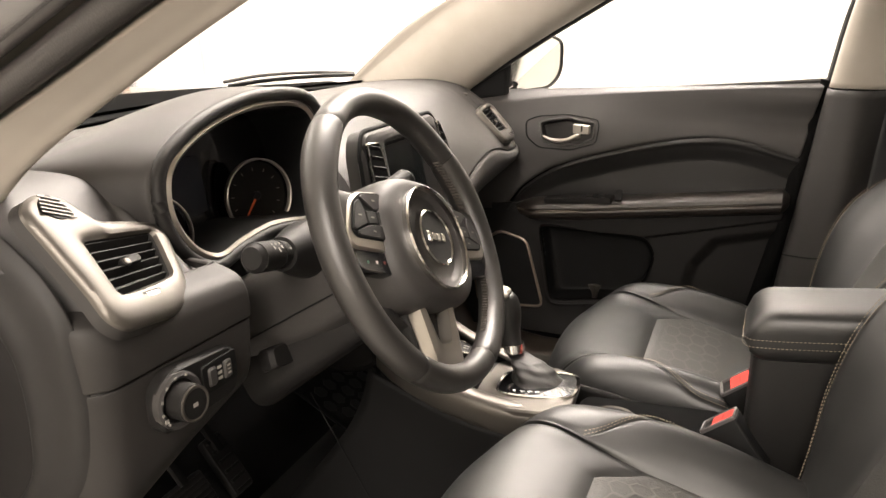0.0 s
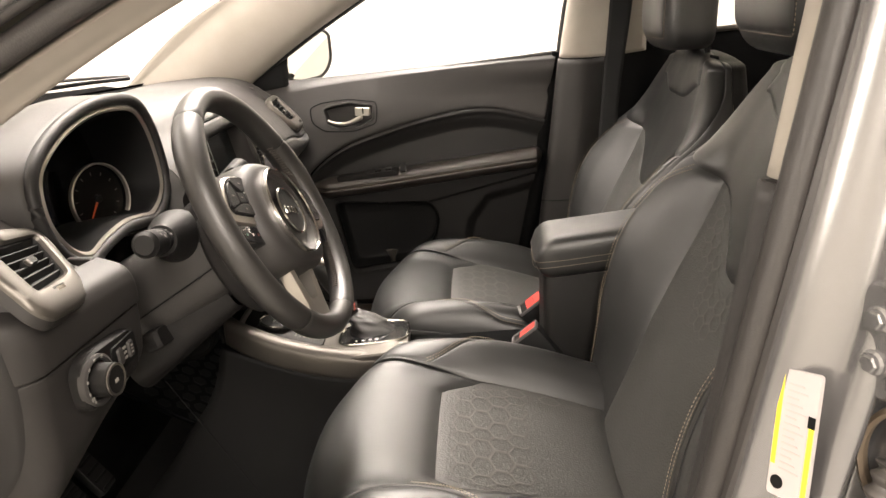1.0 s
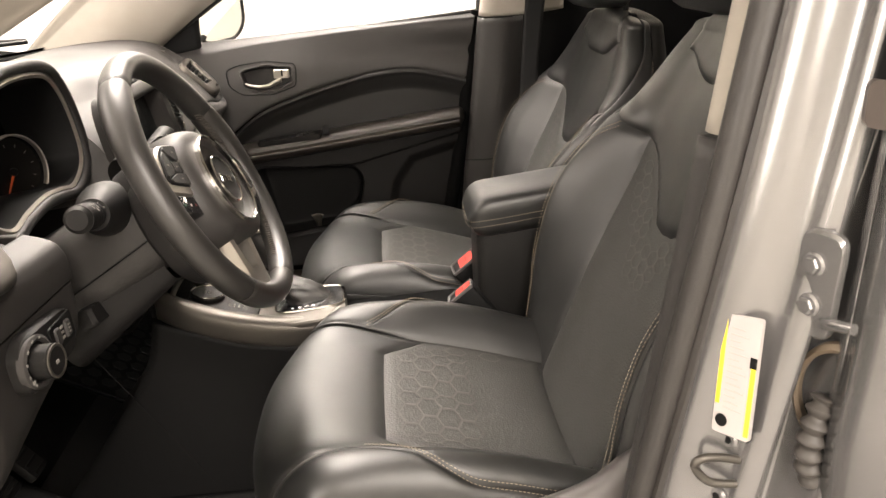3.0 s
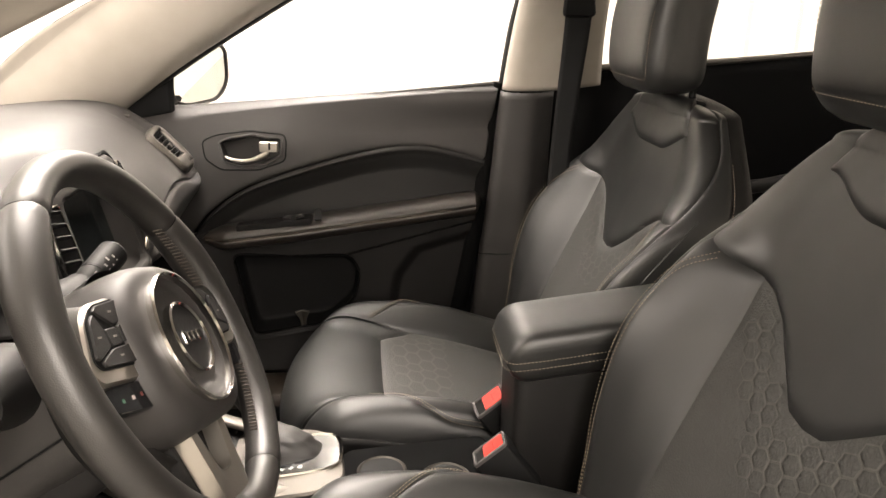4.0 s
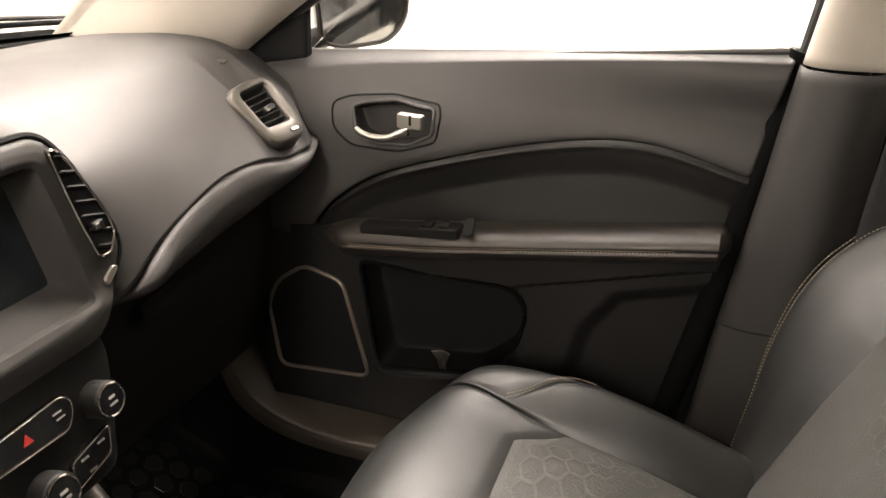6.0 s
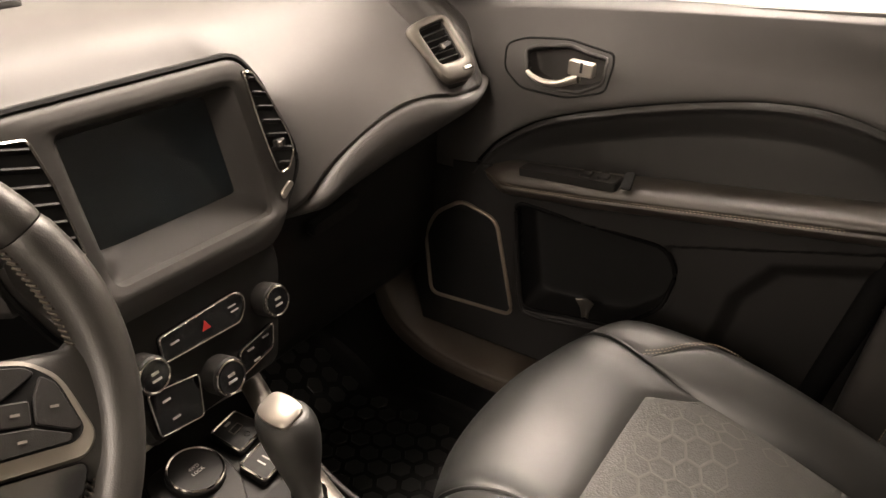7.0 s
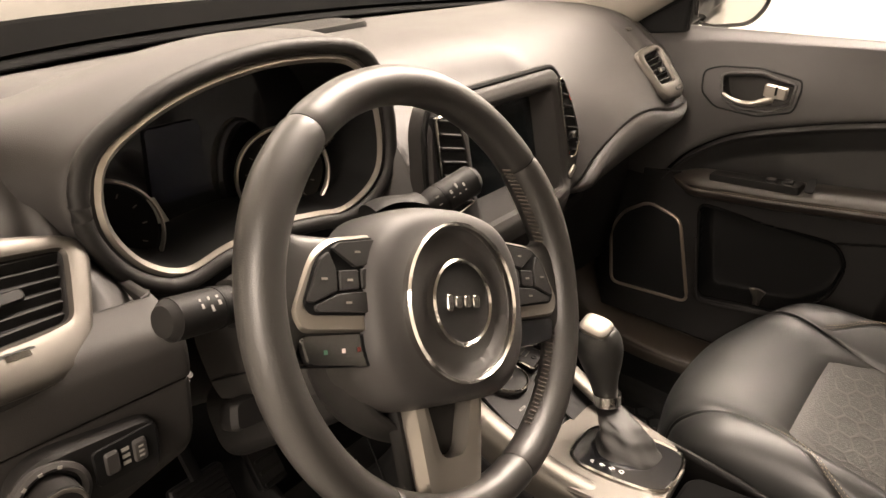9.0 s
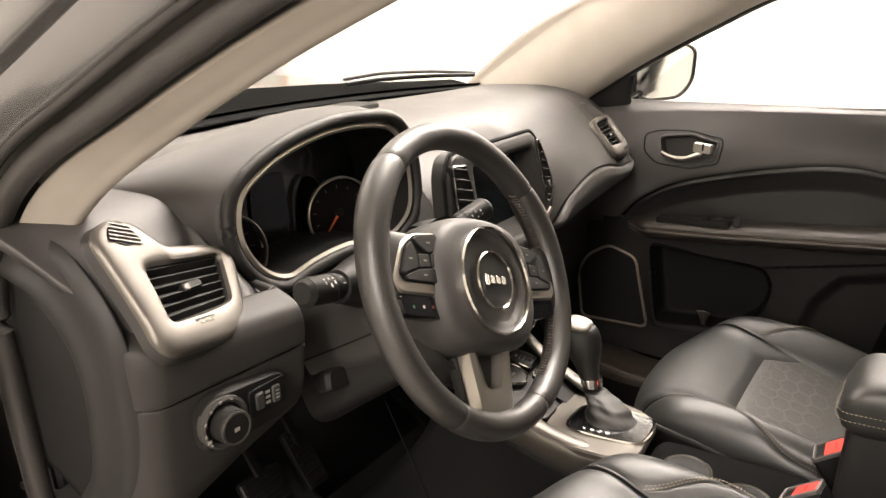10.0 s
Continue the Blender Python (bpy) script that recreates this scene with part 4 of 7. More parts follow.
haz = rounded([(-0.056, 0.022), (0.042, 0.018), (0.052, 0.030), (0.055, 0.044), (0.044, 0.053), (-0.054, 0.050)], 0.006, 3)
part("hazard_strip", plate(haz, 0.006, clim_m @ pose(0, 0, 0.004), 0.001), GLOSS, clim, "gloss black button strip with a red hazard triangle")
part("strip_rim", ring_plate(haz, shrink(haz, 0.0018), 0.002, clim_m @ pose(0, 0, 0.006), 0.0006), CHROME, clim, "thin chrome rim")
part("hazard_mark", plate([(-0.0055, -0.0045), (0.0055, -0.0045), (0, 0.0055)], 0.0006, clim_m @ pose(0.0, 0.036, 0.0052)), material("red_mark", (0.36, 0.018, 0.014), 0.5), clim, "red triangle", smooth=False)
for lx, ly in ((-0.038, 0.037), (0.038, 0.034), (0.036, 0.040)):
    bar_label(clim, clim_m @ pose(lx, ly, 0.0053), 0.010, 0.0016)
for pl in ([(-0.082, -0.045), (-0.030, -0.052), (-0.022, -0.006), (-0.082, 0.004)], [(0.026, -0.040), (0.076, -0.030), (0.084, -0.002), (0.030, -0.012)]):
    o = rounded(pl, 0.006, 3)
    part("button_pad", plate(o, 0.006, clim_m @ pose(0, 0, 0.004), 0.001), GLOSS, clim, "gloss black climate buttons")
    part("pad_rim", ring_plate(o, shrink(o, 0.0016), 0.002, clim_m @ pose(0, 0, 0.0055), 0.0006), CHROME, clim, "thin chrome rim")
for lx, ly in ((-0.065, -0.012), (-0.060, -0.034), (0.045, -0.016), (0.068, -0.012), (0.05, -0.031)):
    bar_label(clim, clim_m @ pose(lx, ly, 0.0053), 0.009, 0.0022)


def dial(name, m, r, lab):
    d = part(name, plate(circle(r, 36), 0.024, m, 0.003), HARD, dash, lab)
    part("dial_rim", ring_plate(circle(r * 0.92, 36), circle(r * 0.80, 36), 0.003, m @ pose(0, 0, 0.0012), 0.0008), CHROME, d, "chrome dial rim")
    part("dial_face", plate(circle(r * 0.78, 30), 0.002, m @ pose(0, 0, 0.0008)), GLOSS, d, smooth=False)
    bar_label(d, m @ pose(0, 0.003, 0.0015), r * 0.42, r * 0.14)
    bar_label(d, m @ pose(0, -0.004, 0.0015), r * 0.55, r * 0.12)


dial("temperature_dial", clim_m @ pose(0.0, -0.021, 0.022), 0.0205, "black fan dial with a chrome rim")
dial("tuning_dial", clim_m @ pose(0.082, 0.026, 0.022), 0.0185, "black tuning dial with a chrome rim")
dial("volume_dial", clim_m @ pose(-0.078, 0.026, 0.022), 0.0185, "black volume dial with a chrome rim")

# instrument cluster
clus_m = frame_of((-0.325, 0.245, 1.065), (1, 0, 0), (0, -1, 0.10))
CLUS = [(-0.088, -0.085), (-0.04, -0.078), (0.02, -0.074), (0.07, -0.080), (0.112, -0.086), (0.155, -0.072), (0.178, -0.045), (0.180, 0.003), (0.165, 0.050), (0.13, 0.078), (0.04, 0.087), (-0.044, 0.078), (-0.108, 0.058), (-0.148, 0.030), (-0.155, -0.018), (-0.130, -0.062)]
clus_line = [tuple(spline(CLUS, k / 80, True)) for k in range(80)]
clus_in = shrink(clus_line, 0.008)
part("cluster_rim", ring_plate(clus_line, clus_in, 0.008, clus_m, 0.003), BRIGHT, dash, "satin silver cluster rim")


def hood(u, v):
    """Rolls over the rim, then runs forward and sinks into the pad."""
    p = clus_line[int(round(u * 80)) % 80]
    top = smoothstep(-0.09, 0.03, p[1])
    w = min(1.0, v * 5)
    out = 0.016 * math.sin(w * math.pi / 2) * lerp(0.45, 1.0, top)
    k = 1 + out / 0.1
    q = clus_m @ Vector((p[0] * k, p[1] * k, -0.003 - 0.014 * (1 - math.cos(w * math.pi / 2))))
    if v > 0.2:
        t = (v - 0.2) / 0.8
        left = smoothstep(-0.36, -0.46, q.x)
        x = q.x - 0.135 * left * t ** 1.2 - (0.01 * t * t if q.x > -0.325 else 0.0)
        drop = max(0.0, q.z - lerp(1.113, 1.100, left)) * smoothstep(lerp(0.15, 0.0, left), 1.0, t)
        q = Vector((x, lerp(q.y, lerp(0.490, 0.43, left), t ** lerp(1.0, 0.9, left)), q.z - drop + 0.004 * math.sin(t * math.pi) * top))
    return q


part("cluster_hood", sheet(hood, 80, 24, wrap_u=True), SOFT, dash, "dark grey cluster hood")


lip = [tuple(clus_m @ Vector((p[0] * 1.075, p[1] * 1.085 + 0.001, -0.004))) for p in clus_line]
part("hood_lip", tube(lip, 0.0085, 80, 10, closed=True, smooth=False), CAP_PLASTIC, dash, "dark padded lip round the cluster")


def tunnel(u, v):
    p = clus_in[int(round(u * 80)) % 80]
    return clus_m @ Vector((p[0] * (1 - 0.05 * v), p[1] * (1 - 0.06 * v), -0.004 - 0.098 * v))


part("cluster_tunnel", sheet(tunnel, 80, 6, wrap_u=True), DARK, dash, "black cluster surround")
face = part("cluster_face", plate([(p[0] * 0.99, p[1] * 0.99) for p in clus_line], 0.004, clus_m @ pose(0, 0, -0.096)), GLOSS, dash, "black instrument face")
BLUE = material("dim_display", (0.007, 0.009, 0.018), 0.2)
part("trip_display", plate(rounded([(-0.034, -0.03), (0.034, -0.03), (0.030, 0.045), (-0.030, 0.045)], 0.005), 0.002, clus_m @ pose(-0.02, -0.018, -0.092)), BLUE, dash, "dim bluish centre display")
# glint at the display's corner, painted as a pale plate
part("display_glint", plate([(-0.016, -0.012), (0.018, -0.014), (0.006, 0.014), (-0.014, 0.013)], 0.001, clus_m @ pose(-0.060, -0.050, -0.088)), material("glint_paint", (0.30, 0.31, 0.28), 0.25), dash, "pale plate painted as a glint on the display", smooth=False)
ORANGE = material("orange_needle", (0.42, 0.07, 0.02), 0.5)
for gx, gy, gz in ((-0.116, -0.052, -0.078), (0.086, -0.044, -0.066)):
    gm = clus_m @ pose(gx, gy, gz, 0, -22, 0)
    g = part("gauge", plate(circle(0.048, 40), 0.006, gm), material("gauge_black", (0.005, 0.0045, 0.004), 0.5, spec=0.1), dash, "round black gauge", smooth=False)
    part("gauge_ring", ring_plate(circle(0.0525, 48), circle(0.0498, 48), 0.008, gm @ pose(0, 0, 0.012), 0.001), BRIGHT, g, "thin silver gauge ring")
    part("needle", plate([(-0.002, 0.004), (0.002, 0.004), (0.0008, -0.032), (-0.0008, -0.032)], 0.001, gm @ pose(0, 0, 0.003, 0, 0, -38)), ORANGE, g, "orange needle", smooth=False)
    part("hub", plate(circle(0.006, 16), 0.004, gm @ pose(0, 0, 0.004), 0.001), DARK, g)
    for k in range(11):
        a = radians(-140 + 28 * k)
        part("tick", plate([(-0.0022, -0.0006), (0.0022, -0.0006), (0.0022, 0.0006), (-0.0022, 0.0006)], 0.0005, gm @ pose(0.037 * math.sin(a), 0.037 * math.cos(a), 0.001, 0, 0, 90 - math.degrees(a))), material("tick_grey", (0.09, 0.08, 0.07), 0.5) if k == 0 and gx < 0 else bpy.data.materials["tick_grey"], g, smooth=False)

# end vents with their silver surrounds
VENT_L = [(-0.066, -0.066), (0.004, -0.067), (0.034, -0.061), (0.046, -0.048), (0.060, -0.022), (0.078, 0.016), (0.078, 0.032), (0.064, 0.041), (0.03, 0.047), (-0.006, 0.051), (-0.017, 0.066), (-0.026, 0.084), (-0.044, 0.092), (-0.068, 0.086), (-0.083, 0.070), (-0.080, 0.03), (-0.077, -0.02), (-0.079, -0.05)]
OPEN_L = [(-0.050, -0.033), (0.038, -0.027), (0.060, 0.029), (-0.043, 0.031)]
VENT_R = [(-0.062, 0.036), (-0.045, 0.045), (0.0, 0.051), (0.034, 0.050), (0.050, 0.040), (0.046, -0.030), (0.036, -0.048), (0.012, -0.057), (-0.040, -0.053), (-0.050, -0.042)]
OPEN_R = [(-0.039, 0.034), (0.031, 0.039), (0.022, -0.025), (-0.040, -0.024)]


def surround(m, outer, inner, stops, n=120):
    """A rounded frame between two outlines; stops: share of the way inward, height."""
    c = sum((Vector(p) for p in inner), Vector((0, 0))) / len(inner)
    a, b = radial(outer, c, n), radial(inner, c, n)

    def f(u, v):
        i = int(round(u * n)) % n
        k = min(int(v * (len(stops) - 1) + 1e-6), len(stops) - 2)
        w = v * (len(stops) - 1) - k
        s, z = lerp(stops[k][0], stops[k + 1][0], w), lerp(stops[k][1], stops[k + 1][1], w)
        p = a[i].lerp(b[i], s)
        return m @ Vector((p.x, p.y, z))
    return sheet(f, n, (len(stops) - 1) * 2, wrap_u=True)


def end_vent(m, outline, opening, slope, lab):
    o, op = rounded(outline, 0.012, 4), rounded(opening, 0.009, 5)
    vent = part("end_vent", surround(m, o, op, [(-0.004, -0.005), (0.0, -0.001), (0.10, 0.0035), (0.30, 0.0055), (0.70, 0.0060), (0.90, 0.0050), (1.0, 0.001), (1.02, -0.008)]), SILVER, dash, lab)
    part("vent_base", surround(m, o, op, [(-0.05, -0.016), (-0.03, -0.011), (0.02, -0.004), (0.06, -0.004)]), END_CAP, vent, "dark edge under the surround")
    part("mouth", plate(op, 0.004, m @ pose(0, 0, -0.012)), DARK, vent, "dark vent opening", smooth=False)
    part("mouth_wall", surround(m, op, shrink(op, 0.0015), [(0.0, 0.0005), (1.0, -0.002), (1.0, -0.020)]), HARD, vent, "dark inner wall")
    bl, br, tl, tr = sorted(opening, key=lambda p: (p[1] > 0, p[0]))
    for k in range(6):
        t = (k + 0.5) / 6
        xa, xb = lerp(bl[0], tl[0], t) + 0.002, lerp(br[0], tr[0], t) - 0.002
        ya, yb = lerp(bl[1], tl[1], t), lerp(br[1], tr[1], t)
        h = math.hypot(xb - xa, yb - ya) / 2
        part("slat", plate(rounded([(-h, -0.0042), (h, -0.0042), (h, 0.0042), (-h, 0.0042)], 0.0012, 2), 0.0022, m @ pose((xa + xb) / 2, (ya + yb) / 2, -0.0035, 52, 0, math.degrees(math.atan2(yb - ya, xb - xa))), 0.0006), HARD, vent)
    part("tab", plate(rounded([(-0.014, -0.006), (0.014, -0.004), (0.014, 0.006), (-0.014, 0.004)], 0.0045, 4), 0.010, m @ pose(0.003, 0.002, 0.003), 0.003), HARD, vent, "grey vent tab")
    part("tab_tip", plate(rounded([(-0.004, -0.004), (0.004, -0.004), (0.004, 0.004), (-0.004, 0.004)], 0.002, 2), 0.003, m @ pose(-0.008, 0.0, 0.0045), 0.001), SILVER, vent)
    return vent


VL = frame_of((-0.573, 0.219, 1.028), (1, 0.12, -0.16), (0.198, -0.72, 0.70))
VR = frame_of((0.56, 0.212, 1.022), (1, 0, 0), (0, -0.72, 0.70))
vl = end_vent(VL, VENT_L, OPEN_L, 0, "satin silver surround of the driver side vent")
vr = end_vent(VR, VENT_R, OPEN_R, 0, "satin silver surround of the passenger side vent")
for m, v, lx in ((VL, vl, -0.011), (VR, vr, 0.012)):
    bd = rounded([(-0.014, -0.0042), (0.014, -0.0042), (0.014, 0.0042), (-0.014, 0.0042)], 0.002, 2)
    part("mark_recess", plate(bd, 0.001, m @ pose(lx, -0.041, 0.0058), 0.0003), HARD, v, "small dark mark plate")
    part("mark", plate([(-0.009, -0.0022), (0.009, -0.0022), (0.009, 0.0022), (-0.009, 0.0022)], 0.0008, m @ pose(lx, -0.041, 0.0064)), CHROME, v, smooth=False)
# little demister grille inside the driver surround, and its twin by the far pillar
gr = rounded([(-0.068, 0.066), (-0.052, 0.055), (-0.031, 0.057), (-0.035, 0.072), (-0.046, 0.085), (-0.060, 0.080)], 0.005, 3)
part("demister_grille", plate(gr, 0.003, VL @ pose(0, 0, 0.0066)), DARK, vl, "small demister grille", smooth=False)
for k in range(5):
    y = 0.060 + 0.005 * k
    part("grille_bar", plate([(-0.019 + 0.002 * k, -0.0008), (0.017 - 0.001 * k, -0.0008), (0.017 - 0.001 * k, 0.0008), (-0.019 + 0.002 * k, 0.0008)], 0.001, VL @ pose(-0.049, y, 0.0078, 0, 0, -18)), SILVER, vl, smooth=False)
part("far_demister", plate(rounded([(-0.03, -0.008), (0.03, -0.008), (0.03, 0.008), (-0.03, 0.008)], 0.006), 0.004, frame_of((0.60, 0.30, 1.084), (1, 0.3, -0.15), (0, -0.45, 1)), 0.001), SILVER, dash, "small silver demister grille")

# light switch and dimmer
SW = frame_of((-0.566, 0.163, 0.900), (1, 0.06, 0), (-0.09, -1, 0.05))
sw_plate = rounded([(-0.052, -0.030), (0.058, -0.026), (0.060, 0.026), (-0.03, 0.032), (-0.052, 0.018)], 0.018, 5)
lsw = part("light_switch_panel", plate(sw_plate, 0.016, SW @ pose(0, 0, 0.0045), 0.003), HARD, dash, "dark light switch panel")
KX = -0.026
part("switch_ring", ring_plate(circle(0.0285, 40), circle(0.022, 40), 0.010, SW @ pose(KX, 0, 0.009), 0.002), SOFT, lsw, "grey ring with white symbols")
part("switch_knob", plate(circle(0.0185, 36), 0.026, SW @ pose(KX, 0, 0.026), 0.003), HARD, lsw, "black rotary light switch")
part("switch_knob_rim", ring_plate(circle(0.0180, 36), circle(0.0150, 36), 0.002, SW @ pose(KX, 0, 0.0270), 0.0006), SILVER, lsw)
for k in range(6):
    a = radians(70 + 30 * k)
    bar_label(lsw, SW @ pose(KX + 0.0255 * math.cos(a), 0.0255 * math.sin(a), 0.0096, 0, 0, 70 + 30 * k), 0.0024, 0.0032)
bar_label(lsw, SW @ pose(KX, -0.001, 0.0265), 0.006, 0.004)
bar_label(lsw, SW @ pose(KX - 0.022, -0.012, 0.0096), 0.0045, 0.004)
part("dimmer_plate", plate(rounded([(-0.024, -0.017), (0.026, -0.015), (0.026, 0.017), (-0.024, 0.015)], 0.004, 3), 0.006, SW @ pose(0.030, 0.005, 0.0062), 0.001), DARK, lsw)
for dx in (-0.011, 0.011):
    part("thumb_wheel", plate(rounded([(-0.0055, -0.010), (0.0055, -0.010), (0.0055, 0.010), (-0.0055, 0.010)], 0.003, 3), 0.006, SW @ pose(0.030 + dx, 0.005, 0.009), 0.002), SOFT, lsw, "ribbed dimmer wheel")
for dy in (-0.006, 0, 0.006):
    bar_label(lsw, SW @ pose(0.030, 0.005 + dy, 0.0068), 0.006, 0.003)
    bar_label(lsw, SW @ pose(0.030 + 0.011, 0.005 + dy * 0.7, 0.0094), 0.004, 0.0016)

# ---- steering wheel ----
DIM_PRINT = material("dim_grey_print", (0.13, 0.12, 0.105), 0.6)
wheel = thing("steering_wheel", "black leather wrapped three spoke steering wheel turned slightly", "steering wheel")
WHEEL_M = frame_of((-0.326, 0.024, 1.008), (1, 0, 0), (0, -0.893, 0.450)) @ pose(0, 0, 0, 0, 0, -20)
HUB_M = Matrix.Translation((-0.004, -0.002, -0.007)) @ WHEEL_M @ pose(0, 0, -0.008)
R = 0.1705


def rim_radius(a):
    """The grips are a little thicker above the spokes."""
    b = math.degrees(a) % 360
    return 0.0160 + 0.0022 * math.exp(-((b - 28) / 18) ** 2) + 0.0022 * math.exp(-((b - 152) / 18) ** 2)


def rim_at(a, w, lift=0.0):
    rr = rim_radius(a) + lift
    return WHEEL_M @ Vector(((R + rr * math.cos(w)) * math.cos(a), (R + rr * math.cos(w)) * math.sin(a), 1.12 * rr * math.sin(w)))


# four leather lengths, their seams at the grips' ends
CUTS = [44, 137, 243, 297, 404]
for c0, c1 in zip(CUTS, CUTS[1:]):
    def rim(u, v, c0=c0, c1=c1):
        a = radians(lerp(c0 + 0.15, c1 - 0.15, u))
        e = min(u, 1 - u) * (c1 - c0)
        return rim_at(a, 2 * math.pi * v, -0.0012 * math.exp(-e * 1.6))
    part("rim", sheet(rim, 60, 24, wrap_v=True), LEATHER_RIM, wheel, "black leather rim length")
# cross stitching round the inside of the grips
for c0, c1 in ((-50, 48), (132, 230)):
    lace = []
    for k in range(int((c1 - c0) / 1.6)):
        a = radians(c0 + 1.6 * k)
        pts = [rim_at(a + radians(0.5 * j), math.pi + (j - 1) * 0.22, 0.0007) for j in range(3)]
        lace.append(tube([tuple(p) for p in pts], 0.0009, 2, 5))
    part("lacing", merge(lace), material("brown_thread", (0.040, 0.032, 0.025), 0.7) if c0 < 0 else bpy.data.materials["brown_thread"], wheel, "dark cross stitching")

pad = rounded([(-0.062, -0.082), (0.062, -0.082), (0.092, -0.045), (0.094, 0.030), (0.072, 0.066), (0.03, 0.078), (-0.03, 0.078), (-0.072, 0.066), (-0.094, 0.030), (-0.092, -0.045)], 0.025, 5)


def airbag(u, v):
    n = len(pad)
    f = u * n
    i = int(f) % n
    p = lerp(np.asarray(pad[i]), np.asarray(pad[(i + 1) % n]), f - int(f))
    k = math.cos(v * math.pi / 2) if v < 1 else 0.0
    k = k ** 0.55
    r = math.hypot(*(p * k)) / 0.09
    bowl = -0.006 * smoothstep(0.66, 0.58, r) + 0.003 * smoothstep(0.34, 0.30, r)
    z = -0.03 + 0.062 * (1 - (1 - min(1, v * 1.6)) ** 2.2) ** 0.6 if v < 0.63 else 0.032
    return HUB_M @ Vector((p[0] * k, p[1] * k, z + bowl))


part("airbag_cover", sheet(airbag, 120, 34, wrap_u=True), SOFT, wheel, "dark grey airbag cover")
part("badge_ring", ring_plate(circle(0.0632, 64), circle(0.0600, 64), 0.010, HUB_M @ pose(0, -0.002, 0.0395), 0.002), CHROME, wheel, "large chrome ring")
bd = part("badge_disc", plate(circle(0.0330, 48), 0.006, HUB_M @ pose(0, -0.002, 0.0345), 0.002), HARD, wheel, "dark round badge")
part("badge_inner_ring", ring_plate(circle(0.0345, 56), circle(0.0312, 56), 0.008, HUB_M @ pose(0, -0.002, 0.0370), 0.0015), CHROME, bd, "small chrome ring")
# plain bright shapes in place of the maker's mark
for bx, w, h in ((-0.0155, 0.007, 0.013), (-0.0055, 0.008, 0.009), (0.0050, 0.008, 0.009), (0.0155, 0.008, 0.010)):
    part("badge_shape", plate(rounded([(-w / 2, -h / 2), (w / 2, -h / 2), (w / 2, h / 2), (-w / 2, h / 2)], 0.0025, 3), 0.002, HUB_M @ pose(bx, -0.002, 0.0362), 0.0006), CHROME, bd, "bright plain badge shape")

for s in (-1, 1):
    # leather covered spoke, silver button surround, keys
    def spoke(u, v, s=s):
        w = 2 * math.pi * v
        x = lerp(0.070, R - 0.004, u)
        hh = lerp(0.036, 0.040, u) + 0.022 * smoothstep(0.72, 1.0, u)
        c, q = math.cos(w), math.sin(w)
        return WHEEL_M @ Vector((s * x, 0.004 + hh * math.copysign(abs(c) ** 0.5, c), -0.006 + 0.013 * math.copysign(abs(q) ** 0.6, q)))
    part("spoke", sheet(spoke, 16, 24, wrap_v=True), LEATHER_RIM, wheel, "black spoke")
    fr = rounded([(s * 0.072, 0.044), (s * 0.116, 0.040), (s * 0.136, 0.027), (s * 0.154, -0.012), (s * 0.146, -0.025), (s * 0.072, -0.028)], 0.010, 5)
    bz = part("button_surround", plate(fr, 0.010, WHEEL_M @ pose(0, 0, 0.009), 0.003), BRIGHT, wheel, "satin silver button surround")
    hole = rounded([(s * 0.070, 0.0415), (s * 0.114, 0.0375), (s * 0.131, 0.0255), (s * 0.1445, -0.006), (s * 0.138, -0.0135), (s * 0.070, -0.0165)], 0.008, 4)
    part("button_bed", plate(hole, 0.002, WHEEL_M @ pose(0, 0, 0.0102)), DARK, bz, smooth=False)
    keys = [[(0.074, 0.022), (0.098, 0.0185), (0.118, 0.032), (0.112, 0.036), (0.074, 0.0395)], [(0.074, 0.004), (0.093, 0.003), (0.093, 0.0175), (0.074, 0.020)], [(0.095, 0.003), (0.113, 0.002), (0.113, 0.0165), (0.095, 0.0170)],
            [(0.115, 0.002), (0.138, -0.006), (0.142, -0.004), (0.129, 0.0245), (0.1205, 0.030), (0.115, 0.0175)], [(0.074, -0.0145), (0.135, -0.0115), (0.136, -0.0075), (0.113, 0.0005), (0.074, 0.002)]]
    for kk in keys:
        o = rounded([(s * x, y) for x, y in kk], 0.002, 2)
        part("key", plate(o, 0.004, WHEEL_M @ pose(0, 0, 0.0124), 0.001), CAP_PLASTIC, bz, "dark wheel key")
        cx, cy = s * sum(x for x, _ in kk) / len(kk), sum(y for _, y in kk) / len(kk)
        part("key_print", plate([(-0.0026, -0.0008), (0.0026, -0.0008), (0.0026, 0.0008), (-0.0026, 0.0008)], 0.0004, WHEEL_M @ pose(cx, cy, 0.0129)), DIM_PRINT, bz, smooth=False)
    lowk = rounded([(s * 0.078, -0.028), (s * 0.144, -0.026), (s * 0.147, -0.030), (s * 0.142, -0.048), (s * 0.080, -0.053)], 0.006, 4)
    lk = part("lower_keys", plate(lowk, 0.014, WHEEL_M @ pose(0, 0, 0.007), 0.003), GLOSS, wheel, "gloss black lower keys")
    if s < 0:
        for dx, mt in ((0.126, "green_mark"), (0.110, None), (0.096, "red_print")):
            mm = bpy.data.materials.get(mt) if mt and bpy.data.materials.get(mt) else (material("red_print", (0.10, 0.02, 0.015), 0.5) if mt == "red_print" else material("green_mark", (0.03, 0.08, 0.05), 0.5) if mt in ("green_mark", "red_print") else bpy.data.materials["pale_print"])
            part("key_print", plate([(-0.0016, -0.0016), (0.0016, -0.0016), (0.0016, 0.0016), (-0.0016, 0.0016)], 0.0004, WHEEL_M @ pose(-dx, -0.039, 0.0076)), mm, lk, smooth=False)
low = rounded([(-0.042, -0.066), (0.042, -0.066), (0.028, -0.160), (-0.028, -0.160)], 0.013, 5)
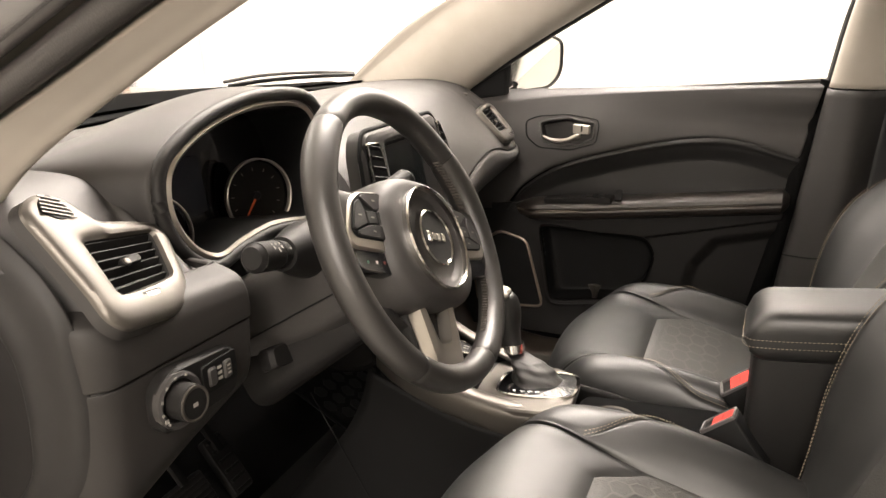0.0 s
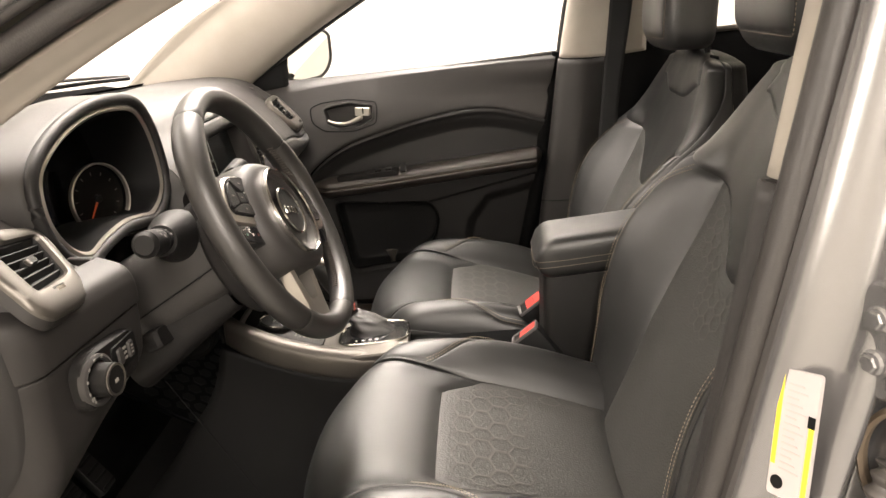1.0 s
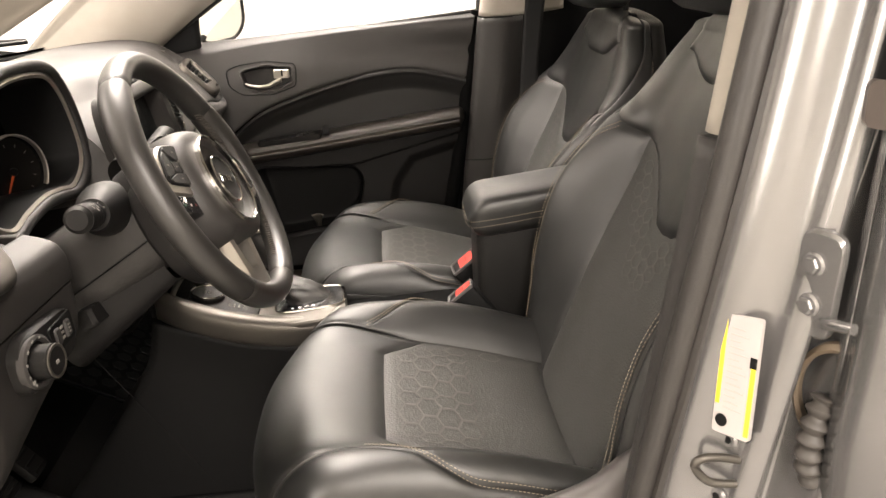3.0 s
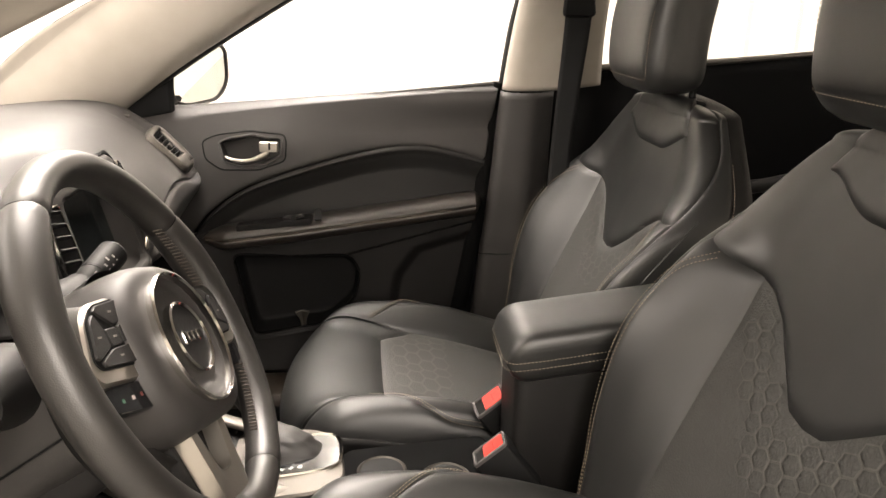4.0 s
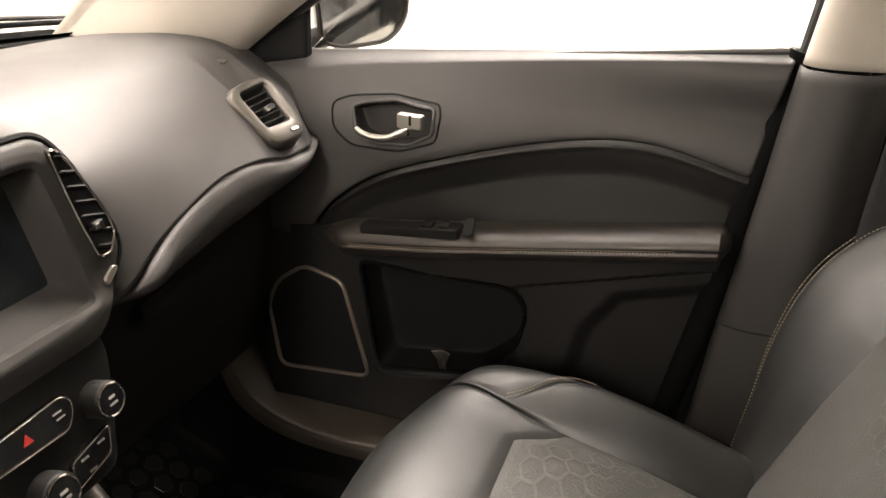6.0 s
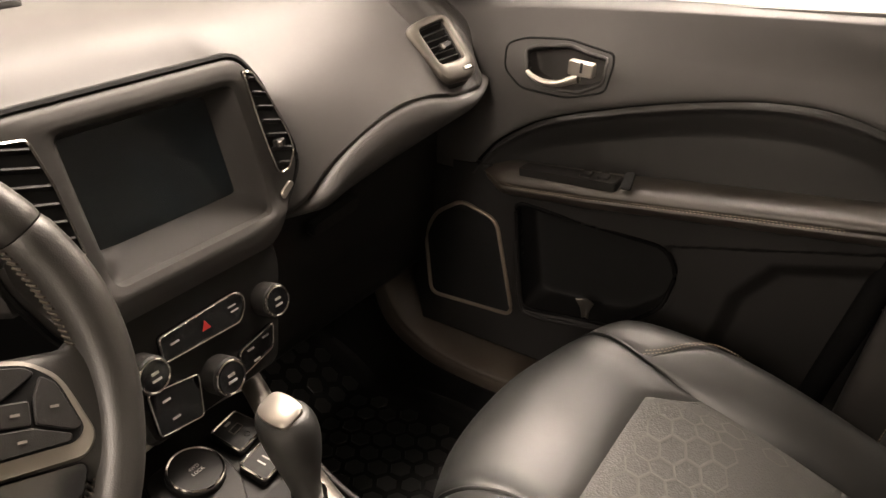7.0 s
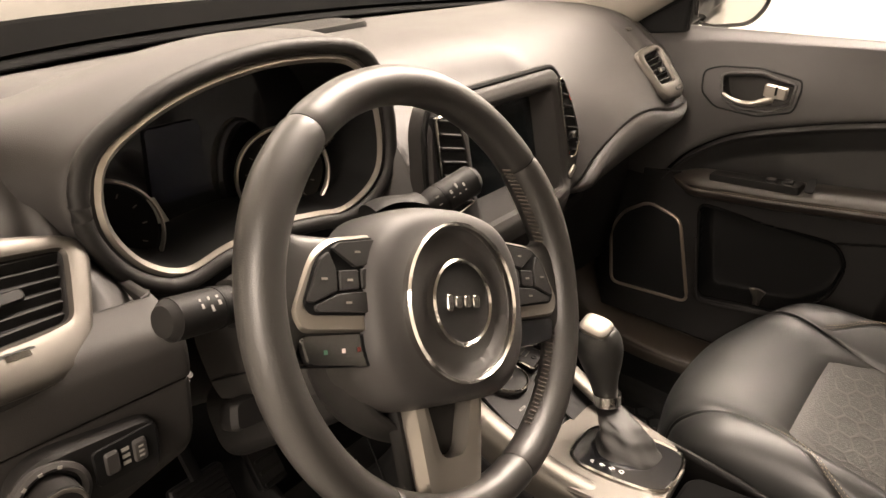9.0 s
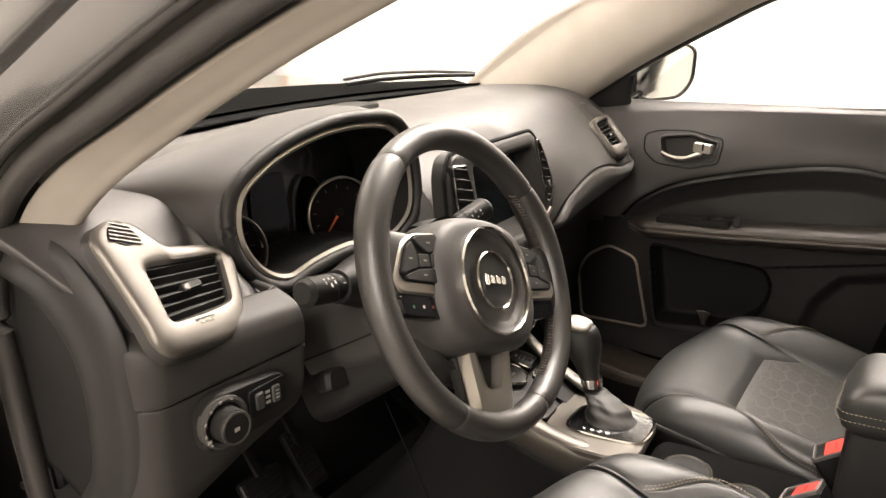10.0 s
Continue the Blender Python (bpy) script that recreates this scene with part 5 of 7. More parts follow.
gap = rounded([(-0.031, -0.068), (0.031, -0.068), (0.014, -0.130), (-0.014, -0.130)], 0.010, 5)
part("lower_spoke", ring_plate(low, gap, 0.024, WHEEL_M @ pose(0, 0, 0.004), 0.003), BRIGHT, wheel, "satin silver forked lower spoke")
part("lower_arm", plate(rounded([(-0.048, -0.07), (0.048, -0.07), (0.034, -0.165), (-0.034, -0.165)], 0.014), 0.010, WHEEL_M @ pose(0, 0, -0.016), 0.004), HARD, wheel, "black lower spoke backing")


def back_cover(u, v):
    a = 2 * math.pi * u
    r = lerp(0.085, 0.070, v)
    return WHEEL_M @ Vector((r * math.cos(a), r * 0.92 * math.sin(a), lerp(-0.02, -0.095, v)))


part("hub_back", sheet(back_cover, 48, 6, wrap_u=True), HARD, wheel, "black hub cover behind the spokes")

# ---- steering column ----
column = thing("steering_column", "black plastic steering column cover with two stalks", "steering column")
CM = frame_of((-0.322, 0.115, 0.955), (1, 0, 0), (0, -0.885, 0.465))


SHROUD_PLASTIC = material("shroud_plastic", (0.021, 0.0195, 0.0185), 0.46, bump=0.2, bump_scale=1300, spec=0.4)


def shroud(u, v):
    w = 2 * math.pi * u
    c, q = math.cos(w), math.sin(w)
    e = 0.6
    k = lerp(1.0, 1.12, v)
    hx = 0.078 * k
    up, dn = 0.050, 0.066 * lerp(0.9, 1.1, v)
    yy = math.copysign(abs(q) ** e, q)
    return CM @ Vector((hx * math.copysign(abs(c) ** e, c), yy * (up if q > 0 else dn), 0.035 - 0.17 * v))


part("column_cover", sheet(shroud, 56, 14, wrap_u=True), SHROUD_PLASTIC, column, "dark grey column shroud")


def under_cover(u, v):
    """The lower half of the shroud, a step smaller, sloping down towards the dash."""
    w = 2 * math.pi * u
    c, q = math.cos(w), math.sin(w)
    return CM @ Vector((lerp(0.062, 0.090, v) * math.copysign(abs(c) ** 0.5, c), -0.052 - 0.018 * v + lerp(0.030, 0.046, v) * math.copysign(abs(q) ** 0.6, q), 0.012 - 0.17 * v))


part("column_under_cover", sheet(under_cover, 48, 12, wrap_u=True), HARD, column, "black lower column cover")
part("shroud_joint", tube([tuple(CM @ Vector((-0.0795 - 0.009 * t, -0.010 - 0.012 * t, 0.030 - 0.16 * t))) for t in (0.0, 0.3, 0.6, 1.0)], 0.0011, 16, 6), DARK, column, "shroud joint")
part("column_front", plate([tuple((CM.inverted() @ Vector(shroud(k / 40, 0.0))).to_2d()) for k in range(40)], 0.01, CM @ pose(0, 0, 0.037), 0.003), HARD, column, "dark column collar")
part("ignition_bezel", ring_plate(circle(0.017, 30), circle(0.012, 30), 0.01, CM @ pose(0.062, -0.03, 0.042), 0.002), SILVER, column)


def stalk(name, a, b, c, lab, sgn):
    st = part(name, tube([a, b, c], lambda s: 0.0105 + 0.0055 * smoothstep(0.25, 0.6, s), 30, 18), HARD, column, lab)
    a, b, c = Vector(a), Vector(b), Vector(c)
    d = (c - b).normalized()
    part("stalk_tip", tube([tuple(c), tuple(c + d * 0.006)], lambda s: 0.0155 - 0.004 * s, 3, 18), HARD, st)
    part("stalk_collar", tube([tuple(b + d * 0.012), tuple(b + d * 0.015)], 0.0166, 2, 18), DARK, st)
    up = Vector((0, -0.75, 0.66))
    up = (up - d * up.dot(d)).normalized()
    for k, (al, w, h) in enumerate(((0.004, 0.006, 0.004), (0.020, 0.004, 0.008), (0.028, 0.003, 0.011), (0.036, 0.003, 0.008), (-0.014, 0.006, 0.005))):
        m = frame_of(tuple(b + d * al + up * 0.0162), tuple(d), tuple(up))
        bar_label(st, m @ pose(0, 0.003 - 0.003 * (k % 2), 0), w * 0.7, h * 0.45)
        bar_label(st, m @ pose(0, -0.005, -0.0008), w * 0.6, h * 0.25)
    return st


stalk("indicator_stalk", (-0.39, 0.135, 0.998), (-0.455, 0.127, 1.012), (-0.508, 0.122, 1.024), "black indicator stalk with white symbols", -1)
stalk("wiper_stalk", (-0.26, 0.135, 1.005), (-0.215, 0.122, 1.022), (-0.165, 0.110, 1.038), "black wiper stalk with white symbols", 1)
for s, root, tip in ((-1, (-0.375, 0.138, 0.995), (-0.452, 0.128, 1.011)), (1, (-0.27, 0.137, 1.003), (-0.222, 0.124, 1.020))):
    part("stalk_boss", tube([root, tip], lambda q: 0.034 - 0.015 * smoothstep(0.2, 1.0, q), 12, 24), HARD, column, "black tapered stalk boss")


def collar(u, v):
    """The round skirt between the wheel and the shroud."""
    a = 2 * math.pi * u
    r = lerp(0.084, 0.090, math.sin(v * math.pi))
    return WHEEL_M @ Vector((r * math.cos(a), -0.028 + r * math.sin(a), lerp(-0.018, -0.072, v)))


part("column_skirt", sheet(collar, 56, 10, wrap_u=True), CAP_PLASTIC, column, "dark grey round column skirt", solid=0.004)

# ---- centre console ----
console = thing("centre_console", "black centre console with satin silver top trim", "console")
LEFT = [(0.20, -0.090, 0.748), (0.155, -0.118, 0.738), (0.086, -0.128, 0.715), (0.0, -0.130, 0.697), (-0.065, -0.124, 0.689), (-0.118, -0.106, 0.683)]
RIGHT = [(0.20, 0.118, 0.748), (0.17, 0.115, 0.738), (0.094, 0.085, 0.715), (0.007, 0.056, 0.699), (-0.045, 0.045, 0.692), (-0.095, 0.028, 0.686)]


def trim_band(line, s):
    rows = []
    for off, dz in ((0.030, -0.004), (0.026, 0.001), (0.012, 0.002), (0.003, -0.004), (0.0, -0.014), (0.001, -0.040), (0.006, -0.044)):
        rows.append([(x + s * off, y, z + dz) for y, x, z in line])
    return skin(rows, 20, 40)


part("console_trim", trim_band(LEFT, 1), SILVER, console, "satin silver console trim", solid=0.004)
part("console_trim", trim_band(RIGHT, -1), SILVER, console, "satin silver console trim", solid=0.004)
part("trim_front", tube([(0.080, 0.128, 0.719), (0.092, 0.150, 0.724), (0.094, 0.168, 0.728), (0.080, 0.177, 0.730), (0.01, 0.182, 0.731), (-0.06, 0.178, 0.731), (-0.088, 0.160, 0.728), (-0.096, 0.13, 0.722)], 0.0050, 60, 10), BRIGHT, console, "satin silver front lip")
body = [[(0.012, 0.20, 0.712), (0.005, 0.086, 0.672), (0.004, 0.0, 0.654), (0.006, -0.165, 0.638), (0.02, -0.40, 0.60), (0.02, -0.75, 0.60)],
        [(0.0, 0.24, 0.60), (0.0, 0.086, 0.56), (0.0, 0.0, 0.54), (0.0, -0.165, 0.52), (0.01, -0.40, 0.50), (0.01, -0.75, 0.5)],
        [(-0.02, 0.42, 0.36), (-0.02, 0.2, 0.345), (-0.015, 0.0, 0.34), (-0.01, -0.165, 0.34), (0.0, -0.40, 0.34), (0.0, -0.75, 0.34)]]
part("console_side", skin([[(p[0] - 0.130, p[1], p[2]) for p in r] for r in body], 14, 30), DARK, console, "black console side", solid=0.006)
part("console_side", skin([[(-p[0] + 0.09 + 0.03 * smoothstep(0.0, 0.2, p[1]), p[1], p[2]) for p in r] for r in body], 14, 30), HARD, console, "black console side", solid=0.006)
part("side_seam", tube([(-0.136, 0.30, 0.66), (-0.142, 0.20, 0.50), (-0.148, 0.12, 0.37)], 0.0011, 20, 6), DARK, console, "panel joint")
# front bin with switches
def bin_top(u, v):
    y = lerp(0.205, 0.035, v)
    xl = float(np.interp(-y, [-0.205, -0.155, -0.086, 0.0], [-0.078, -0.095, -0.105, -0.106]))
    xr = float(np.interp(-y, [-0.205, -0.17, -0.094, 0.0], [0.098, 0.092, 0.062, 0.036]))
    x = lerp(xl, xr, u)
    return (x, y, lerp(0.722, 0.690, v) - 0.010 * smoothstep(0, 0.12, min(u, 1 - u)))


part("front_bin", sheet(bin_top, 20, 20), HARD, console, "black switch panel", solid=0.006)
CT = frame_of((0.0, 0.13, 0.703), (1, 0, 0), (0, -0.19, 1))


def text_mesh(body, size):
    cu = bpy.data.curves.new("writing", "FONT")
    cu.body, cu.size, cu.align_x, cu.align_y = body, size, "CENTER", "CENTER"
    cu.extrude = 0.0002
    ob = bpy.data.objects.new("writing", cu)
    scene.collection.objects.link(ob)
    me = bpy.data.meshes.new_from_object(ob)
    bm = bmesh.new()
    bm.from_mesh(me)
    bpy.data.objects.remove(ob)
    bpy.data.curves.remove(cu)
    bpy.data.meshes.remove(me)
    return bm


def words(parent, body, size, m, mat=None):
    bm = text_mesh(body, size)
    bm.transform(m)
    return part("writing", bm, mat or WHITE, parent, smooth=False)


ter_o = rounded([(-0.060, 0.032), (0.0, 0.032), (0.018, 0.012), (0.014, -0.030), (-0.012, -0.072), (-0.03, -0.098), (-0.078, -0.098), (-0.085, -0.05)], 0.015, 4)
ter = part("terrain_panel", plate(ter_o, 0.006, CT @ pose(-0.002, 0.0, 0.006), 0.002), HARD, console, "black drive mode panel")
part("terrain_dial", plate(circle(0.030, 40), 0.018, CT @ pose(-0.021, 0.0, 0.014), 0.003), HARD, ter, "black drive mode dial")
part("terrain_ring", ring_plate(circle(0.0292, 48), circle(0.0266, 48), 0.004, CT @ pose(-0.021, 0.0, 0.0165), 0.0008), CHROME, ter, "chrome dial ring")
words(ter, "4WD", 0.0055, CT @ pose(-0.021, 0.003, 0.0146), PALE)
words(ter, "LOCK", 0.0055, CT @ pose(-0.021, -0.0035, 0.0146), PALE)
for k, wd in enumerate(("AUTO", "SNOW", "SAND", "MUD")):
    words(ter, wd, 0.0048, CT @ pose(-0.047 - 0.001 * k, -0.044 - 0.0085 * k, 0.0066), PALE)
for nm, cx, cy, w, h, lab in (("port_panel", 0.048, 0.011, 0.047, 0.043, "port panel with a thin chrome rim"), ("switch_button", 0.037, -0.038, 0.044, 0.036, "dark button with a chrome rim")):
    o = rounded([(-w / 2, -h / 2), (w / 2, -h / 2), (w / 2 * 0.92, h / 2), (-w / 2 * 0.92, h / 2)], 0.006, 4)
    m = CT @ pose(cx, cy, 0.008, 0, 0, 8)
    pn = part(nm, plate(o, 0.008, m, 0.002), HARD, console, lab)
    part("panel_rim", ring_plate(o, shrink(o, 0.0028), 0.004, m @ pose(0, 0, 0.0016), 0.001), CHROME, pn, "thin chrome rim")
    if nm == "port_panel":
        part("usb_port", plate([(-0.007, -0.003), (0.007, -0.003), (0.007, 0.003), (-0.007, 0.003)], 0.002, m @ pose(0, 0.003, 0.0006)), DARK, pn, smooth=False)
        part("usb_shell", ring_plate([(-0.008, -0.004), (0.008, -0.004), (0.008, 0.004), (-0.008, 0.004)], [(-0.007, -0.003), (0.007, -0.003), (0.007, 0.003), (-0.007, 0.003)], 0.001, m @ pose(0, 0.003, 0.001)), SILVER, pn, smooth=False)
        part("aux_port", ring_plate(circle(0.0042, 16), circle(0.0024, 16), 0.001, m @ pose(0.002, -0.011, 0.001)), DARK, pn, smooth=False)
        bar_label(pn, m @ pose(0, 0.014, 0.0006), 0.008, 0.003)
    else:
        for k in (-1, 1):
            bar_label(pn, m @ pose(0.004 * k, 0.0, 0.0006), 0.0018, 0.010)
part("bin_hollow", plate(rounded([(-0.04, -0.028), (0.036, -0.028), (0.040, 0.022), (-0.03, 0.022)], 0.008), 0.002, CT @ pose(0.028, -0.090, 0.004)), DARK, console, "dark open tray", smooth=False)

# shifter surround
SM = frame_of((-0.038, -0.055, 0.694), (1, 0, 0), (0, 0.08, 1)) @ pose(0, 0, 0, 0, 0, 4)
plate_o = rounded([(-0.070, -0.066), (0.030, -0.066), (0.060, -0.040), (0.080, 0.01), (0.088, 0.080), (0.02, 0.095), (-0.085, 0.085), (-0.092, -0.03)], 0.016, 4)
part("shift_top", plate(plate_o, 0.01, SM @ pose(0, 0, 0.001), 0.003), SILVER, console, "satin silver shifter plate")
so = [tuple(spline([(-0.046, -0.05), (-0.048, 0.02), (-0.035, 0.056), (0.0, 0.062), (0.035, 0.054), (0.048, 0.02), (0.046, -0.04), (0.028, -0.064), (-0.02, -0.066)], k / 48, True)) for k in range(48)]
part("shift_ring", ring_plate(so, shrink(so, 0.005), 0.006, SM @ pose(0, 0, 0.005), 0.0015), CHROME, console, "chrome ring round the shifter")
sg = part("shift_gate", plate(shrink(so, 0.005), 0.002, SM @ pose(0, 0, 0.0035)), GLOSS, console, "gloss black shifter gate", smooth=False)
for k, wd in enumerate("PRND"):
    words(sg, wd, 0.0085, SM @ pose(-0.033, 0.028 - 0.012 * k, 0.0045, 0, 0, -35))
cup_m = frame_of((0.0, -0.225, 0.652), (1, 0, 0), (0, 0, 1))
part("cup_plate", plate(rounded([(-0.105, -0.115), (0.065, -0.115), (0.040, 0.110), (-0.115, 0.110)], 0.02), 0.03, cup_m, 0.006), MATTE, console, "black cup holder plate")
for cx, cy in ((-0.020, 0.050), (-0.045, -0.040)):
    part("cup_ring", ring_plate(circle(0.036, 40), circle(0.031, 40), 0.008, cup_m @ pose(cx, cy, 0.003), 0.002), SILVER, console, "silver cup holder ring")
    part("cup_well", plate(circle(0.031, 32), 0.003, cup_m @ pose(cx, cy, 0.001)), DARK, console, smooth=False)

lever = thing("gear_lever", "black leather gear lever with a gathered boot", "gear lever", (0, -0.002, -0.010))


def boot(u, v):
    w = 2 * math.pi * u
    c, q = math.cos(w), math.sin(w)
    fold = 1 + 0.10 * math.sin(5 * w + 3 * v) * math.sin(math.pi * v) + 0.07 * math.sin(9 * v * math.pi + 2 * w) * (1 - v)
    rx, ry = lerp(0.036, 0.014, v ** 0.7) * fold, lerp(0.050, 0.014, v ** 0.7) * fold
    cx, cy, cz = lerp(-0.034, 0.002, v), lerp(-0.062, -0.003, v), lerp(0.694, 0.735, v ** 0.85)
    return (cx + rx * c, cy + ry * q, cz + 0.012 * math.sin(math.pi * v))


part("boot", sheet(boot, 60, 30, wrap_u=True), VINYL, lever, "black gathered leather boot")
part("boot_seam", stitches([tuple(np.asarray(boot(0.02, v)) + (0.0012, 0, 0.0012)) for v in (0.05, 0.3, 0.6, 0.85, 1.0)], (0.7, 0, 0.7)), THREAD, lever, "thread seam")


def knob(u, v):
    w = 2 * math.pi * u
    r = spline([(0.0135, 0), (0.0150, 0), (0.0190, 0), (0.0245, 0), (0.0275, 0), (0.0265, 0), (0.020, 0), (0.0, 0)], v)[0]
    ax = spline([(0.003, -0.002, 0.742), (0.004, 0.004, 0.757), (0.005, 0.010, 0.774), (0.006, 0.016, 0.793), (0.007, 0.022, 0.810), (0.007, 0.027, 0.824), (0.007, 0.030, 0.832), (0.007, 0.031, 0.835)], v)
    return (ax[0] + r * 0.92 * math.cos(w), ax[1] + r * 1.12 * math.sin(w), ax[2] - 0.20 * r * math.sin(w))


part("knob", sheet(knob, 32, 30, wrap_u=True), LEATHER, lever, "black leather knob")
part("knob_cap", plate(rounded([(-0.009, -0.012), (0.009, -0.012), (0.011, 0.0), (0.009, 0.013), (-0.009, 0.013), (-0.011, 0.0)], 0.008, 4), 0.010, frame_of((-0.001, 0.024, 0.8430), (1, 0, 0), (-0.32, -0.10, 1)) @ Matrix.Diagonal((1.5, 1.5, 1, 1)), 0.003), BRIGHT, lever, "satin silver knob cap")
part("collar", tube([(0.002, -0.004, 0.737), (0.0030, -0.0015, 0.751)], 0.0172, 4, 28), CHROME, lever, "chrome collar")

arm = thing("armrest", "black leather padded centre armrest lid", "armrest")


def armf(u, v):
    w = 2 * math.pi * u
    c, q = math.cos(w), math.sin(w)
    px = math.copysign(abs(c) ** 0.35, c) * 0.073
    pz = math.copysign(abs(q) ** 0.5, q)
    k = min(1.0, v / 0.10, (1 - v) / 0.05)
    k = math.sqrt(max(0.0, 1 - (1 - k) ** 2))
    seam = 0.0015 * math.exp(-((pz * 0.038 + 0.003) / 0.003) ** 2)
    return (0.032 + (px - math.copysign(seam, px)) * lerp(0.82, 1.0, k), -0.35 - 0.36 * v, 0.818 + pz * (0.042 if q > 0 else 0.036) * k + 0.040 * v)


part("lid", sheet(armf, 64, 40, wrap_u=True), LEATHER, arm, "black leather lid")
for dz in (0.003, -0.008):
    part("lid_stitching", stitches([(-0.0425, -0.66, 0.852 + dz), (-0.0425, -0.5, 0.835 + dz), (-0.0415, -0.39, 0.822 + dz), (-0.030, -0.352, 0.818 + dz), (0.03, -0.349, 0.818 + dz), (0.095, -0.352, 0.818 + dz)], (-0.5, 0.5, 0.3), r=0.0007), THREAD, arm, "pale thread stitching")
part("box", plate(rounded([(-0.066, -0.17), (0.066, -0.17), (0.062, 0.165), (-0.062, 0.165)], 0.02), 0.22, pose(0.032, -0.53, 0.800), 0.006), HARD, arm, "black console bin")
for bx, by, bz, lean in ((0.098, -0.350, 0.690, -6), (-0.030, -0.330, 0.684, 8)):
    bk = thing("seat_belt_buckle", "black seat belt buckle with a red button", "seat belt buckle", group="front belt buckles")
    m = frame_of((bx, by, bz), (1, 0, 0), (0, 0.62, 0.78)) @ pose(0, 0, 0, 0, lean, 0)
    o = rounded([(-0.022, -0.029), (0.022, -0.029), (0.022, 0.029), (-0.022, 0.029)], 0.006)
    part("housing", plate(o, 0.085, m, 0.004), DARK, bk)
    part("collar", ring_plate(shrink(o, 0.0005), shrink(o, 0.0045), 0.006, m @ pose(0, 0, 0.004), 0.0015), SEAT_GREY, bk, "grey buckle rim")
    part("button", plate(rounded([(-0.0170, -0.024), (0.0170, -0.024), (0.0170, 0.010), (-0.0170, 0.010)], 0.003), 0.006, m @ pose(0, 0, 0.003), 0.001), RED, bk, "red release button")
    for k in range(3):
        bar_label(bk, m @ pose(-0.006 + 0.006 * k, -0.008, 0.0035), 0.004, 0.0018, material("dark_print", (0.12, 0.01, 0.01), 0.5) if k == 0 and bx > 0 else bpy.data.materials["dark_print"])
    part("stalk", tube([tuple(m @ Vector((0, 0, -0.08))), (bx * 1.02, by - 0.07, 0.56)], 0.012, 8, 8, flat=0.5), DARK, bk)

# ---- front seats ----
CUSH_V = [(-0.020, 0.50), (0.000, 0.575), (0.002, 0.632), (-0.025, 0.680), (-0.095, 0.698), (-0.22, 0.676), (-0.36, 0.638), (-0.50, 0.590)]
CROSS = [(0.0, 0.0), (0.10, 0.002), (0.145, 0.010), (0.180, 0.036), (0.212, 0.050), (0.242, 0.030), (0.256, -0.03), (0.254, -0.09), (0.244, -0.15)]
BACK_Z = [0.585, 0.68, 0.78, 0.86, 0.93, 1.02, 1.10, 1.155]
BACK_Y = [-0.430, -0.475, -0.520, -0.560, -0.596, -0.630, -0.656, -0.676]
BULGE_Z = [0.585, 0.65, 0.725, 0.80, 0.87, 0.92, 0.96, 1.00, 1.035, 1.08, 1.16]
BULGE = [0.020, 0.042, 0.064, 0.088, 0.104, 0.104, 0.086, 0.060, 0.030, 0.016, 0.012]
WIDE_Z = [0.585, 0.70, 0.86, 0.94, 1.00, 1.04, 1.10, 1.155]
WIDE = [0.245, 0.262, 0.276, 0.286, 0.290, 0.278, 0.230, 0.172]
THICK_Z = [0.585, 0.80, 0.94, 1.02, 1.10, 1.155]
THICK = [0.175, 0.150, 0.125, 0.108, 0.088, 0.075]
ROUND_U = [0.0, 0.27, 0.36, 0.45, 0.55, 0.66, 0.76, 0.87, 1.0]
ROUND_X = [0.0, 0.58, 0.77, 0.93, 1.0, 1.01, 0.97, 0.80, 0.0]
ROUND_B = [0.0, 0.10, 0.66, 1.0, 0.74, 0.16, 0.0, 0.0, 0.0]
ROUND_R = [0.0, -0.02, -0.05, -0.12, -0.30, -0.52, -0.78, -0.95, -1.0]
INNER = 0.265
B_INNER = 0.27
B_CREST = 0.45


def cross(u):
    p = spline(CROSS, min(1.0, abs(u)))
    return math.copysign(p[0], u), p[1]


def cushion_point(u, v):
    """u: across, -1 to 1; v: 0 at the front lip, 1 at the back."""
    y, z = spline(CUSH_V, v)
    a, h = cross(u)
    k = smoothstep(0.40, 0.85, v)
    rise = h * (lerp(0.15, 1.25, k) if h > 0 else 1.0)
    front = 1 - smoothstep(0.25, 0.80, v)
    return Vector((a * (1 - 0.06 * front), y - 0.080 * front * (abs(a) / 0.25) ** 2.4, z + rise - 0.010 * front * (abs(a) / 0.25) ** 2))


def v_of(z):
    return 0.86 * (z - 0.585) / (1.155 - 0.585)


def back_point(u, v):
    """A closed padded back: u round it from its front centre, v from the bottom over the top."""
    z = lerp(0.585, 1.155, min(v, 0.86) / 0.86)
    a = min(1.0, abs(u))
    w, b, r = smooth_at(z, WIDE_Z, WIDE), smooth_at(z, BULGE_Z, BULGE), smooth_at(z, THICK_Z, THICK)
    x = math.copysign(smooth_at(a, ROUND_U, ROUND_X) * w, u)
    y = smooth_at(z, BACK_Z, BACK_Y)
    d = smooth_at(a, ROUND_U, ROUND_B) * b + smooth_at(a, ROUND_U, ROUND_R) * r
    q = Vector((x, y + d, z))
    if v > 0.86:
        t = (v - 0.86) / 0.14
        k = math.sqrt(max(0.0, 1 - t * t))
        c = y - r * 0.5
        q = Vector((q.x * lerp(0.45, 1, k ** 0.8), c + (q.y - c) * k, q.z + 0.026 * math.sin(t * math.pi / 2) * (1 - 0.5 * (abs(x) / 0.17) ** 2)))
    return q


def normal_at(point, u, v):
    e = 0.004
    n = (point(u + e, v) - point(u - e, v)).cross(point(u, min(1, v + e)) - point(u, max(0, v - e)))
    return -n.normalized() if n.length > 1e-12 else Vector((0, 0, 1))


